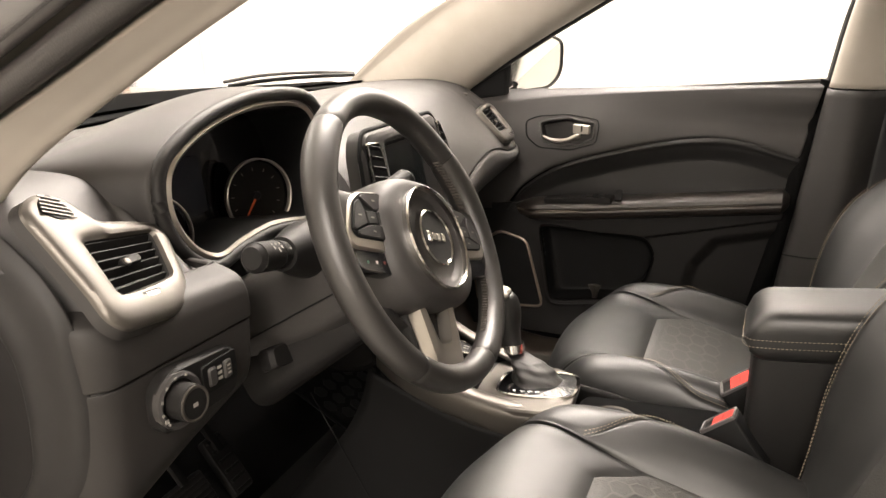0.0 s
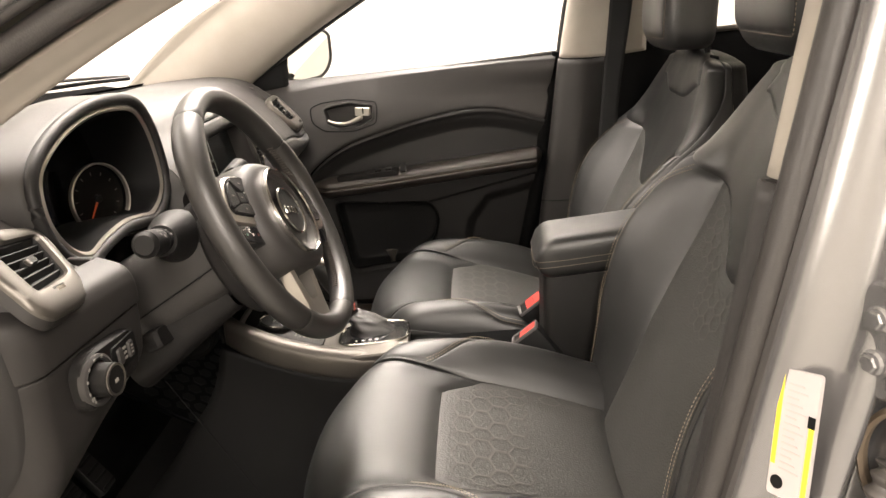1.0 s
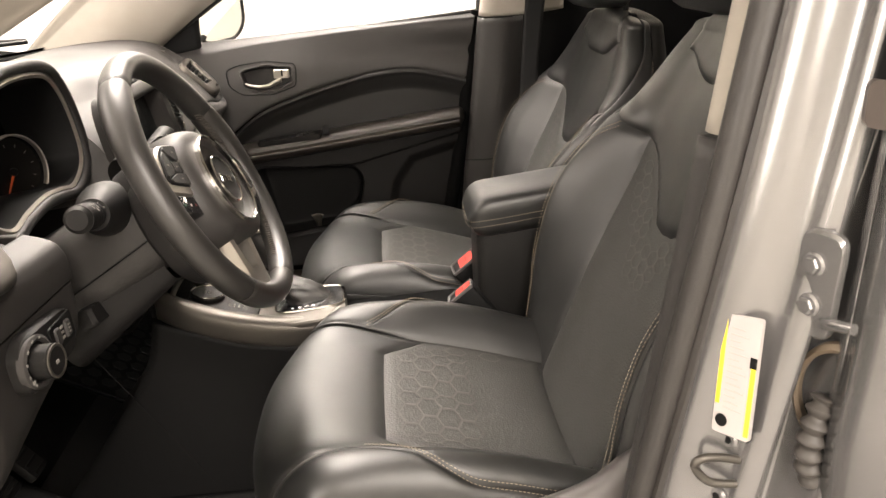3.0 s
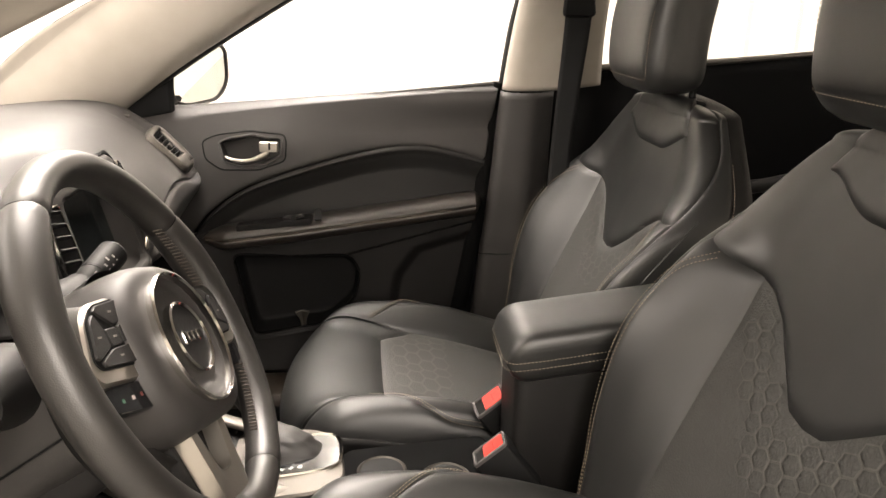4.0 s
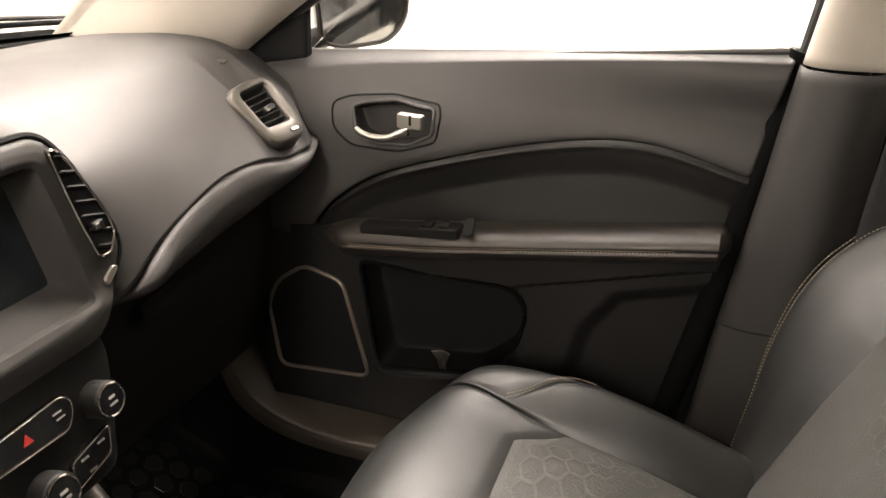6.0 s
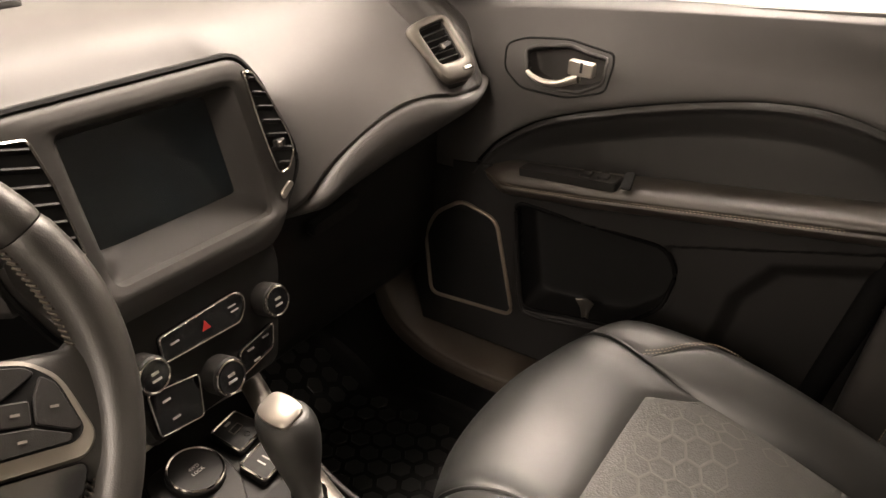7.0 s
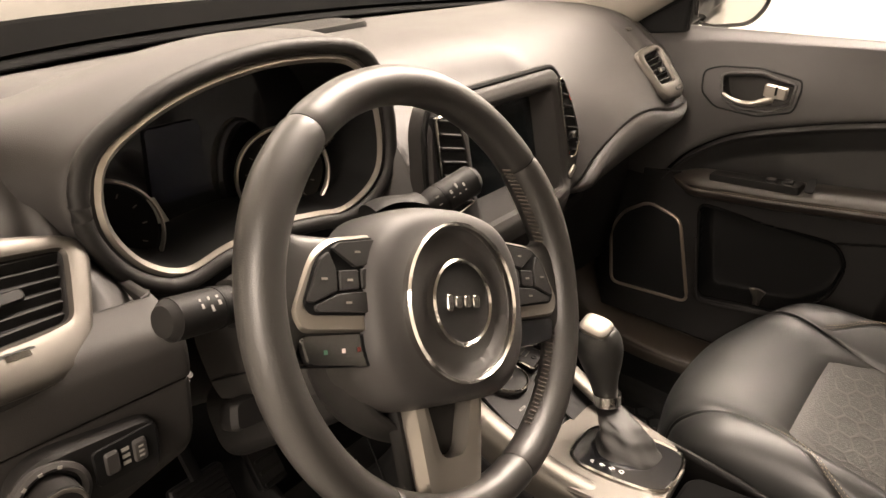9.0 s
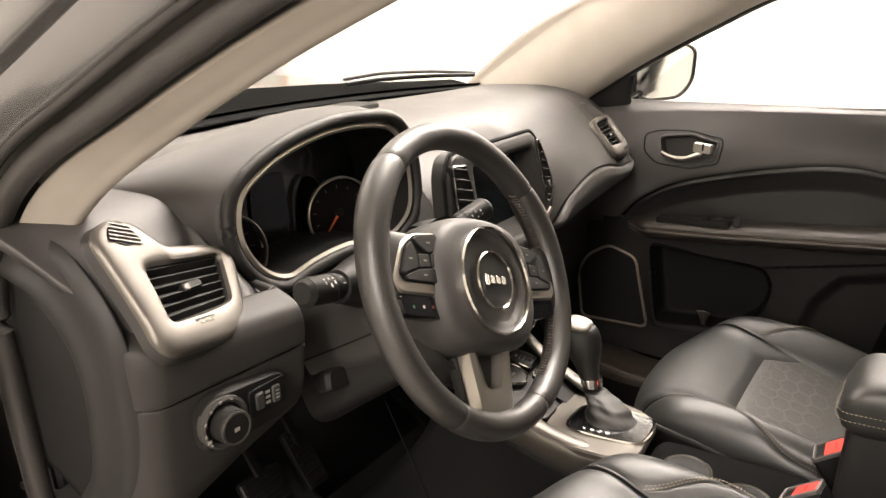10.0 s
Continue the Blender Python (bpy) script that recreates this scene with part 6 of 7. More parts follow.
def panel(point, uf, v0, v1, nu, nv, puff, soft=(1, 1, 1, 1), dent=None):
    """A stitched panel of a seat. uf(v): its edges across; v0, v1: its ends as functions of u; soft: which edges are sewn down."""
    def f(s, t):
        um = lerp(*uf(0.5), s)
        for _ in range(4):
            v = lerp(v0(um), v1(um), t)
            um = lerp(*uf(v), s)
        p = point(um, v)
        n = normal_at(point, um, v)
        far = [s * nu / 4.0 if soft[0] else 9, (1 - s) * nu / 4.0 if soft[1] else 9, t * nv / 4.0 if soft[2] else 9, (1 - t) * nv / 4.0 if soft[3] else 9]
        e = min(1.0, *far)
        off = puff * (math.sqrt(max(0.0, 1 - (1 - e) ** 2)) - 0.7)
        if dent:
            off += dent(um, v)
        w = 0.0006 * noise.noise(Vector((um * 5 + v * 2, v * 9, 3.1))) + 0.0004 * noise.noise(Vector((um * 14, v * 22, 7.7)))
        return p + n * (off + w)
    return sheet(f, nu, nv)


def const(x):
    return lambda u: x


def seam_line(point, us, vs, lift, n=24):
    out = []
    for k in range(n + 1):
        u, v = spline(us, k / n)[0], spline(vs, k / n)[0]
        out.append(tuple(point(u, v) + normal_at(point, u, v) * lift))
    return out


def v1d(vals):
    return [(x, 0) for x in vals]


def hexes(point, rows, cols, keep, su=0.030, sv=0.0185):
    """Raised outlines of a honeycomb embossed in the fabric, laid over u and v."""
    bm = bmesh.new()
    for r in range(rows):
        for c in range(cols):
            cu, cv = keep(r, c)
            if cu is None:
                continue
            outer, inner = [], []
            for k in range(6):
                a = math.pi / 3 * k + math.pi / 6
                for line, f in ((outer, 1.0), (inner, 0.86)):
                    u, v = cu + su * f * math.cos(a), cv + sv * f * math.sin(a)
                    line.append(bm.verts.new(point(u, v) + normal_at(point, u, v) * (0.0030 if f == 1 else 0.0032)))
            for k in range(6):
                bm.faces.new((outer[k], outer[(k + 1) % 6], inner[(k + 1) % 6], inner[k]))
    return bm


EMBOSS = material("embossed_fabric", (0.051, 0.049, 0.044), 0.7)


def front_seat(name, cx, drop, label, side, shift=(0.0, 0.0), cushion_dx=0.0):
    seat = thing(name, label, "car seat", group="front seats")
    m = Matrix.Translation((cx, 0, 0))

    def put(nm, bm, mat, lab="", parent=None, low=None, **kw):
        bm.transform(Matrix.Translation((0, shift[0], shift[1]) if low is None else (cushion_dx, 0, -low)) @ m)
        return part(nm, bm, mat, parent or seat, lab, **kw)
    cp = cushion_point
    bp = back_point
    # cushion
    vf = lambda u: 0.678 + 0.070 * max(0.0, abs(u) / INNER - 0.60) / 0.40
    edge = lambda v: (-INNER, INNER)
    ins = put("cushion_insert", panel(cp, edge, vf, const(0.93), 34, 30, 0.006), CLOTH, "dark grey honeycomb fabric insert", low=drop)
    put("cushion_rear", panel(cp, edge, const(0.93), const(1.0), 30, 8, 0.006), LEATHER, "black leather rear strip", low=drop)
    wide = lambda v: lerp(0.42, INNER, smoothstep(0.45, 0.76, v))
    crest = lambda v: max(wide(v) + 0.014, lerp(0.27, 0.62, smoothstep(0.60, 0.80, v)))
    fe = lambda v: (-wide(v), wide(v))
    put("cushion_front", panel(cp, fe, const(0.20), vf, 44, 36, 0.006), LEATHER, "black leather cushion front", low=drop)
    put("cushion_apron", panel(cp, lambda v: (-1.0, 1.0), const(0.0), const(0.20), 60, 10, 0.006), LEATHER, "black leather front apron", low=drop)
    for s in (1, -1):
        put("cushion_bolster", panel(cp, lambda v, s=s: (s * wide(v), s * crest(v)), const(0.20), const(1.0), 18, 60, 0.005), LEATHER, "black leather side bolster", low=drop)
        put("cushion_side", panel(cp, lambda v, s=s: (s * crest(v), s * 1.0), const(0.20), const(1.0), 34, 60, 0.005), LEATHER, "black leather cushion side", low=drop)
        for du in (-0.009, 0.009):
            put("stitching", stitches([tuple(cp(s * (crest(v) + du), v) + Vector((0, 0, 0.0050))) for v in (0.645, 0.67, 0.70, 0.73, 0.76, 0.79, 0.84, 0.90, 0.97)], (0.2 * s, 0, 1), r=0.0008), THREAD, "pale thread stitching", low=drop)
    put("piping", tube(seam_line(cp, v1d([-0.98, -0.6, 0.0, 0.6, 0.98]), v1d([0.205] * 5), 0.001, 40), 0.0022, 60, 6), LEATHER, "black piping", low=drop)
    put("apron_seam", stitches(seam_line(cp, v1d([-0.98, -0.6, 0.0, 0.6, 0.98]), v1d([0.105] * 5), 0.0032, 40), (0, 1, 0.2), r=0.0007), THREAD, "thread seam", low=drop)

    def keep_c(r, c):
        cu = -0.33 + 0.052 * c + (0.026 if r % 2 else 0)
        cv = 0.660 + 0.0275 * r
        if abs(cu) > INNER - 0.035 or cv < vf(cu) + 0.03 or cv > 0.90:
            return None, None
        if cv > vf(cu) + 0.12 and abs(cu) < 0.20:
            return None, None
        return cu, cv
    put("honeycomb", hexes(cp, 9, 14, keep_c), EMBOSS, "embossed honeycomb lines", ins, low=drop, smooth=False)["kind"] = "stuff"

    # backrest
    bedge = lambda v: (-B_INNER, B_INNER)
    vv = lambda u: v_of(float(np.interp(abs(u), [0.0, 0.05, 0.098, 0.147, 0.18, 0.235, 0.285, 0.36, 0.45], [0.899, 0.903, 0.924, 0.947, 0.967, 0.988, 0.997, 1.007, 1.018])))
    bins = put("back_insert", panel(bp, bedge, const(0.0), vv, 34, 40, 0.005), CLOTH, "dark grey honeycomb fabric back insert")

    def upper_u(v):
        return lerp(B_CREST, 0.60, smoothstep(v_of(1.018), v_of(1.13), v))

    put("back_upper", panel(bp, lambda v: (-upper_u(v), upper_u(v)), vv, const(1.0), 60, 56, 0.006, soft=(1, 1, 1, 0)), LEATHER, "black leather upper back panel")
    put("back_top_pad", panel(bp, lambda v: (-0.335, 0.335), lambda u: v_of(1.090 + 0.034 * smoothstep(0.09, 0.33, abs(u))), const(0.985), 48, 28, 0.011, soft=(1, 1, 1, 0), dent=lambda u, v: 0.0055), LEATHER, "small padded leather panel under the headrest")
    for s in (1, -1):
        put("back_bolster", panel(bp, lambda v, s=s: (s * B_INNER, s * B_CREST), const(0.0), vv, 20, 60, 0.006), LEATHER, "black leather back bolster")
        put("back_side", panel(bp, lambda v, s=s: (s * upper_u(v), s * 0.66), const(0.0), const(1.0), 18, 80, 0.005, soft=(1, 1, 1, 0)), LEATHER, "black leather back side")
        for du in (-0.010, 0.010):
            put("stitching", stitches(seam_line(bp, v1d([s * (B_CREST - 0.016 + du)] * 4 + [s * (0.425 + du), s * (0.36 + du * 0.5)]), v1d([0.03, 0.20, 0.36, 0.50, 0.585, 0.632 + du * 0.4]), 0.0036, 40), (0, 1, 0.4), r=0.0008), THREAD, "pale thread stitching")
        put("side_seam", stitches(seam_line(bp, v1d([s * 0.66] * 5), v1d([0.05, 0.25, 0.45, 0.62, 0.78]), 0.002), (s, 0, 0), r=0.0007), THREAD, "thread seam")
        put("side_piping", tube(seam_line(bp, v1d([s * 0.54] * 5), v1d([0.05, 0.25, 0.45, 0.58, 0.66]), 0.001, 40), 0.0016, 50, 6), LEATHER, "black piping")

    def keep_b(r, c):
        cu = -0.26 + 0.044 * c + (0.022 if r % 2 else 0)
        cv = 0.12 + 0.026 * r
        if abs(cu) > B_INNER - 0.025 or cv > vv(cu) - 0.02 or cv < vv(cu) - 0.10:
            return None, None
        return cu, cv
    put("honeycomb", hexes(bp, 21, 13, keep_b, 0.0255, 0.0172), EMBOSS, "embossed honeycomb lines", bins, smooth=False)["kind"] = "stuff"
    put("back_shell", panel(bp, lambda v: (0.66, 1.0), const(0.0), const(1.0), 14, 40, 0.003, soft=(1, 0, 1, 0)), HARD, "black plastic back shell half")
    put("back_shell", panel(bp, lambda v: (-0.66, -1.0), const(0.0), const(1.0), 14, 40, 0.003, soft=(1, 0, 1, 0)), HARD, "black plastic back shell half")
    put("seat_base", plate(rounded([(-0.21, -0.50), (0.21, -0.50), (0.20, -0.10), (-0.20, -0.10)], 0.04), 0.17, pose(0, 0, 0.53), 0.01), HARD, "black plastic seat base", low=drop)
    if side < 0:
        cover = [(-0.262, -0.08, 0.640), (-0.268, -0.22, 0.660), (-0.272, -0.31, 0.674), (-0.275, -0.38, 0.694), (-0.274, -0.43, 0.716), (-0.268, -0.475, 0.752)]
        put("side_cover", skin([[(x + 0.020, y, z - 0.010) for x, y, z in cover], cover, [(x - 0.014, y, z - 0.016) for x, y, z in cover], [(x - 0.020, y - 0.004, z - 0.060) for x, y, z in cover], [(x - 0.012, y - 0.010, lerp(z, 0.44, 0.9)) for x, y, z in cover]], 20, 30), SEAT_GREY, "grey plastic seat side cover", solid=0.006)
        put("fabric_tag", plate(rounded([(-0.009, -0.018), (0.009, -0.018), (0.009, 0.018), (-0.009, 0.018)], 0.002, 2), 0.001, frame_of((-0.262, -0.515, 0.745), (0.25, 0.9, 0.3), (-1, 0.3, 0))), DARK, "small dark fabric tag with white print")
        for k in range(3):
            put("tag_print", plate([(-0.006, -0.003), (0.006, -0.003), (0.006, 0.003), (-0.006, 0.003)], 0.0004, frame_of((-0.2626, -0.515, 0.745), (0.25, 0.9, 0.3), (-1, 0.3, 0)) @ pose(0, -0.011 + 0.009 * k, 0.0008)), WHITE, smooth=False)

    # headrest: padded shell, front face panel, posts
    def head_point(u, v, puff=0.0):
        w = 2 * math.pi * u
        c, q = math.cos(w), math.sin(w)
        hx = math.copysign(abs(c) ** 0.42, c)
        hy = math.copysign(abs(q) ** 0.55, q)
        k = (1 - abs(2 * v - 1) ** 6) ** 0.30 if 0 < v < 1 else 0.0
        z = lerp(1.186, 1.40, v)
        return Vector((hx * (0.128 + puff) * k * (1 - 0.06 * (1 - v)), -0.652 - 0.10 * (z - 1.18) + 0.012 * math.sin(v * 3) + hy * (0.058 + puff) * k, z))
    hd = put("headrest", sheet(lambda u, v: head_point(u, v), 72, 34, wrap_u=True), LEATHER, "black leather headrest")

    def face_f(u, v):
        uu = 0.25 + (u - 0.5) * 0.20
        vv2 = lerp(0.14, 0.92, v)
        e = min(1.0, min(u, 1 - u) * 8, min(v, 1 - v) * 8)
        return head_point(uu, vv2, -0.001 + 0.004 * math.sqrt(max(0, 1 - (1 - e) ** 2)))
    put("headrest_face", sheet(face_f, 30, 30), LEATHER, "stitched leather face", hd)
    border = [tuple(head_point(0.25 + (a - 0.5) * 0.20, lerp(0.14, 0.92, b), 0.0012)) for a, b in [(0, 1), (0, 0.6), (0, 0.3), (0.02, 0.04), (0.1, 0), (0.4, 0), (0.6, 0), (0.9, 0), (0.98, 0.04), (1, 0.3), (1, 0.6), (1, 1)]]
    put("headrest_stitching", stitches(border, (0, 1, 0), r=0.0007), THREAD, "pale thread stitching", hd)
    for px in (-0.075, 0.075):
        put("headrest_post", tube([(px, -0.700, 1.10), (px, -0.690, 1.21)], 0.006, 4, 12), DARK, "black headrest post")
        put("post_guide", plate(rounded([(-0.020, -0.013), (0.020, -0.013), (0.020, 0.013), (-0.020, 0.013)], 0.006), 0.016, pose(px, -0.700, 1.180, 10), 0.003), DARK, "black post guide")
    return seat


front_seat("bucket_seat", -0.355, 0.0, "black leather driver seat with grey fabric inserts", -1)
front_seat("bucket_seat", 0.385, 0.045, "black leather front passenger seat with grey fabric inserts", 1, (-0.035, -0.045), -0.040)

# ---- passenger door ----
pdoor = thing("passenger_door", "closed black passenger door with a padded armrest and speaker", "car door")


def door_x(y, z):
    x = spline([(0.62, 0), (0.645, 0), (0.655, 0), (0.66, 0), (0.662, 0), (0.675, 0), (0.735, 0)], min(1.0, max(0.0, (z - 0.44) / 0.66)))[0]
    k = 1 - smoothstep(1.02, 1.09, z)
    return x + 0.10 * max(0.0, -y) * k


def inside(poly, y, z):
    """Signed distance to a closed outline, positive within."""
    d, hit = 1e9, False
    n = len(poly)
    for i in range(n):
        (ay, az), (by, bz) = poly[i], poly[(i + 1) % n]
        ey, ez = by - ay, bz - az
        t = max(0.0, min(1.0, ((y - ay) * ey + (z - az) * ez) / (ey * ey + ez * ez + 1e-12)))
        d = min(d, math.hypot(y - ay - t * ey, z - az - t * ez))
        if (az > z) != (bz > z) and y < (by - ay) * (z - az) / (bz - az) + ay:
            hit = not hit
    return d if hit else -d


CREASE = [(0.215, 0.790), (0.190, 0.830), (0.157, 0.866), (0.089, 0.910), (-0.02, 0.948), (-0.14, 0.977), (-0.239, 0.990), (-0.32, 0.985), (-0.43, 0.955)]
POCKET = rounded([(0.128, 0.765), (0.093, 0.578), (-0.076, 0.598), (-0.135, 0.65), (-0.148, 0.715), (-0.124, 0.752)], 0.02, 4)
RECESS = rounded([(0.178, 1.012), (0.148, 1.024), (0.078, 1.031), (0.004, 1.022), (-0.001, 1.007), (0.002, 0.967), (0.061, 0.948), (0.139, 0.950), (0.171, 0.973)], 0.012, 4)
CUP = rounded([(0.142, 1.007), (0.125, 1.014), (0.073, 1.022), (0.045, 1.016), (0.011, 1.013), (0.010, 0.978), (0.045, 0.960), (0.100, 0.957), (0.130, 0.969)], 0.007, 4)
SPEAKER = rounded([(0.297, 0.66), (0.277, 0.705), (0.227, 0.740), (0.158, 0.722), (0.108, 0.558), (0.275, 0.548)], 0.018, 4)


CREASE_TABLE = [tuple(spline(CREASE, k / 60)) for k in range(60, -1, -1)]
CREASE_Y, CREASE_Z = [q[0] for q in CREASE_TABLE], [q[1] for q in CREASE_TABLE]


def crease_line(y):
    return float(np.interp(y, CREASE_Y, CREASE_Z))


def arm_z(y):
    return lerp(0.806, 0.866, (0.19 - y) / 0.605)


def rear_y(z):
    return float(np.interp(z, [0.44, 0.57, 0.73, 0.83, 0.95, 1.13], [-0.335, -0.362, -0.396, -0.415, -0.432, -0.468]))


def cut_out(bm, outline):
    """Takes away the faces within an outline on the door."""
    gone = [f for f in bm.faces if inside(outline, f.calc_center_median().y, f.calc_center_median().z) > 0.0005]
    bmesh.ops.delete(bm, geom=gone, context="FACES")
    return bm


def bowl(outline, depth, shrunk, n=8):
    """A smooth hollow behind an outline on the door."""
    c = np.mean(np.asarray(outline), axis=0)
    k = len(outline)

    def f(u, v):
        p = np.asarray(outline[int(round(u * k)) % k])
        w = min(1.0, v * 2)
        q = lerp(p, c, (1 - shrunk) * w ** 2 if v <= 0.5 else lerp(1 - shrunk, 0.98, (v - 0.5) * 2))
        flat = door_x(c[0], c[1]) - 0.001 + depth
        return (lerp(door_x(p[0], p[1]) - 0.001, flat, math.sin(w * math.pi / 2)), q[0], q[1])
    return sheet(f, k, 2 * n, wrap_u=True)


def upper_panel(u, v):
    y0 = lerp(0.42, -0.44, u)
    z0 = crease_line(y0) if y0 < 0.215 else 0.79
    top = 1.069 + 0.040 * u + 0.012 * u * u
    z = lerp(z0, top, v)
    y = lerp(0.42, rear_y(z), u)
    x = door_x(y, z)
    x += 0.006 * math.exp(-(v * 22)) + 0.020 * smoothstep(0.90, 1.0, v)
    return (x, y, z)


part("door_upper", cut_out(sheet(upper_panel, 230, 90), CUP), SOFT, pdoor, "dark grey grained upper door trim", solid=0.015, face=(-1, 0, 0))


def middle_panel(u, v):
    y = lerp(0.214, -0.438, u)
    z0, z1 = arm_z(y) - 0.012, crease_line(y)
    if z1 < z0:
        z0 = z1
    z = lerp(z0, z1, v)
    y2 = max(y, rear_y(z))
    d = (1 - v) * (z1 - z0)
    fade = smoothstep(0.0, 0.06, u)
    edge = 0.004 - 0.006 * math.exp(-((d - 0.007) / 0.006) ** 2) + 0.014 * smoothstep(0.010, 0.055, d)
    return (door_x(y2, z) + edge * fade, y2, z)



part("door_inset", sheet(middle_panel, 90, 70), INSET, pdoor, "padded black leather inset")


def low_line(y):
    return lerp(0.755, 0.816, min(1.0, max(0.0, (-0.12 - y) / 0.28)))


def lower_panel(u, v):
    y0 = lerp(0.36, -0.44, u)
    ztop = arm_z(y0) + 0.004 if y0 < 0.215 else 0.792
    z = lerp(0.495, ztop, v)
    y = lerp(float(np.interp(z, [0.495, 0.56, 0.72, 0.80], [0.285, 0.318, 0.335, 0.40])), rear_y(z), u)
    x = door_x(y, z)
    d = inside(POCKET, y, z)
    x -= 0.004 * math.exp(-((d + 0.006) / 0.005) ** 2) * smoothstep(0.70, 0.60, z)
    if y < -0.10:
        below = smoothstep(0.0, 0.006, low_line(y) - z) * smoothstep(-0.115, -0.135, y)
        scoop = smoothstep(0.0, 0.03, inside([(-0.20, 0.60), (-0.22, 0.70), (-0.27, 0.765), (-0.42, 0.80), (-0.42, 0.50), (-0.22, 0.50)], y, z))
        x += 0.007 * below + 0.016 * scoop
    return (x, y, z)


part("door_lower", cut_out(sheet(lower_panel, 190, 110), POCKET), HARD, pdoor, "black hard plastic lower door trim", solid=0.015, face=(-1, 0, 0))
part("door_pocket", bowl(POCKET, 0.055, 0.92), DARK, pdoor, "deep black door pocket")
part("pocket_edge", tube([(door_x(y, z) - 0.001, y, z) for y, z in POCKET], 0.0035, len(POCKET), 8, closed=True, smooth=False), MATTE, pdoor, "rounded pocket edge")


def armrest(u, v):
    y = lerp(0.195, -0.425, u)
    zc = arm_z(y)
    e = smoothstep(0, 0.10, u) * (1 - smoothstep(0.975, 1.0, u))
    x0 = door_x(y, zc) + 0.018
    prof = spline([(0.0, 0.024), (0.022, 0.024), (0.042, 0.020), (0.055, 0.013), (0.059, 0.005), (0.055, -0.001), (0.056, -0.008), (0.042, -0.022), (0.0, -0.036)], v)
    return (x0 - prof[0] * lerp(0.28, 1.0, e), y, zc + prof[1] * lerp(0.5, 1.0, e) - 0.006)


part("door_armrest", sheet(armrest, 70, 48), ARM_LEATHER, pdoor, "padded armrest with stitching")
for vv in (0.55, 0.64):
    part("armrest_stitching", stitches([tuple(np.asarray(armrest(u, vv)) + (-0.0022, 0, 0)) for u in (0.02, 0.12, 0.3, 0.5, 0.7, 0.85, 0.985)], (-1, 0, 0.2), r=0.0007), THREAD, pdoor, "pale thread stitching")
# window switch plate
wm = frame_of((0.640, 0.034, 0.846), (0, 1, -0.10), (-0.10, 0.1, 1))
wsw = part("window_switch_plate", plate(rounded([(-0.085, -0.014), (0.075, -0.012), (0.080, 0.012), (-0.08, 0.016)], 0.006), 0.014, wm, 0.002), HARD, pdoor, "black window switch plate")
for dx in (-0.030, -0.058):
    part("window_switch", plate(rounded([(-0.009, -0.008), (0.009, -0.008), (0.009, 0.008), (-0.009, 0.008)], 0.003, 3), 0.006, wm @ pose(dx, 0, 0.004), 0.001), HARD, wsw)
    part("switch_tip", plate(rounded([(-0.006, -0.0018), (0.006, -0.0018), (0.006, 0.0018), (-0.006, 0.0018)], 0.001, 2), 0.002, wm @ pose(dx, -0.006, 0.0052)), CHROME, wsw, "chrome switch tip", smooth=False)
part("grab_slot", plate(rounded([(-0.008, -0.013), (0.008, -0.013), (0.006, 0.016), (-0.008, 0.013)], 0.004, 3), 0.004, frame_of((0.634, -0.062, 0.858), (0, -1, 0), (-0.7, 0, 0.7))), DARK, pdoor, "dark grab slot", smooth=False)

spk = [(door_x(y, z) - 0.003, y, z) for y, z in SPEAKER]
part("speaker_trim", tube(spk, 0.0034, len(SPEAKER), 8, closed=True, smooth=False), BRONZE, pdoor, "bronze silver speaker trim")
part("speaker_grille", sheet(lambda u, v: (lambda p: (door_x(p[0], p[1]) - 0.002, p[0], p[1]))(lerp(np.mean(np.asarray(SPEAKER), axis=0), np.asarray(SPEAKER[int(round(u * len(SPEAKER))) % len(SPEAKER)]), v)), len(SPEAKER), 4, wrap_u=True), DARK, pdoor, "black speaker grille")
part("pocket_lip", tube([(door_x(y, z) - 0.002, y, z - 0.004) for y, z in [(0.118, 0.70), (0.105, 0.63), (0.093, 0.585), (0.075, 0.574), (0.0, 0.583), (-0.076, 0.596), (-0.12, 0.630)]], 0.004, 40, 8), HARD, pdoor, "rounded pocket lip")
part("pocket_tab", skin([[(0.650, 0.0, 0.628), (0.655, -0.016, 0.630), (0.650, -0.032, 0.628)], [(0.655, -0.010, 0.608), (0.66, -0.016, 0.610), (0.655, -0.024, 0.608)], [(0.660, -0.012, 0.590), (0.664, -0.016, 0.592), (0.660, -0.022, 0.590)]], 10, 8), SILVER, pdoor, "pale plastic pocket tab", solid=0.003)

# inner handle
part("handle_cup", bowl(CUP, 0.032, 0.93), END_CAP, pdoor, "dark handle cup")
part("cup_edge", tube([(door_x(y, z) + 0.0005, y, z) for y, z in CUP], 0.003, len(CUP), 8, closed=True, smooth=False), SOFT, pdoor, "soft handle cup edge")
part("door_shell", skin([[(0.765, 0.42, 0.46), (0.765, 0.0, 0.46), (0.765, -0.46, 0.46)], [(0.77, 0.42, 0.80), (0.77, 0.0, 0.80), (0.77, -0.46, 0.80)], [(0.77, 0.42, 1.05), (0.77, 0.0, 1.06), (0.77, -0.46, 1.09)]], 6, 8), DARK, pdoor, "dark inner door shell", solid=0.004)
part("door_rear_seal", tube([(door_x(rear_y(z), z) + 0.020, rear_y(z) - 0.008, z) for z in (0.46, 0.57, 0.73, 0.83, 0.95, 1.05, 1.12)], 0.019, 40, 10), MATTE, pdoor, "black door edge seal")
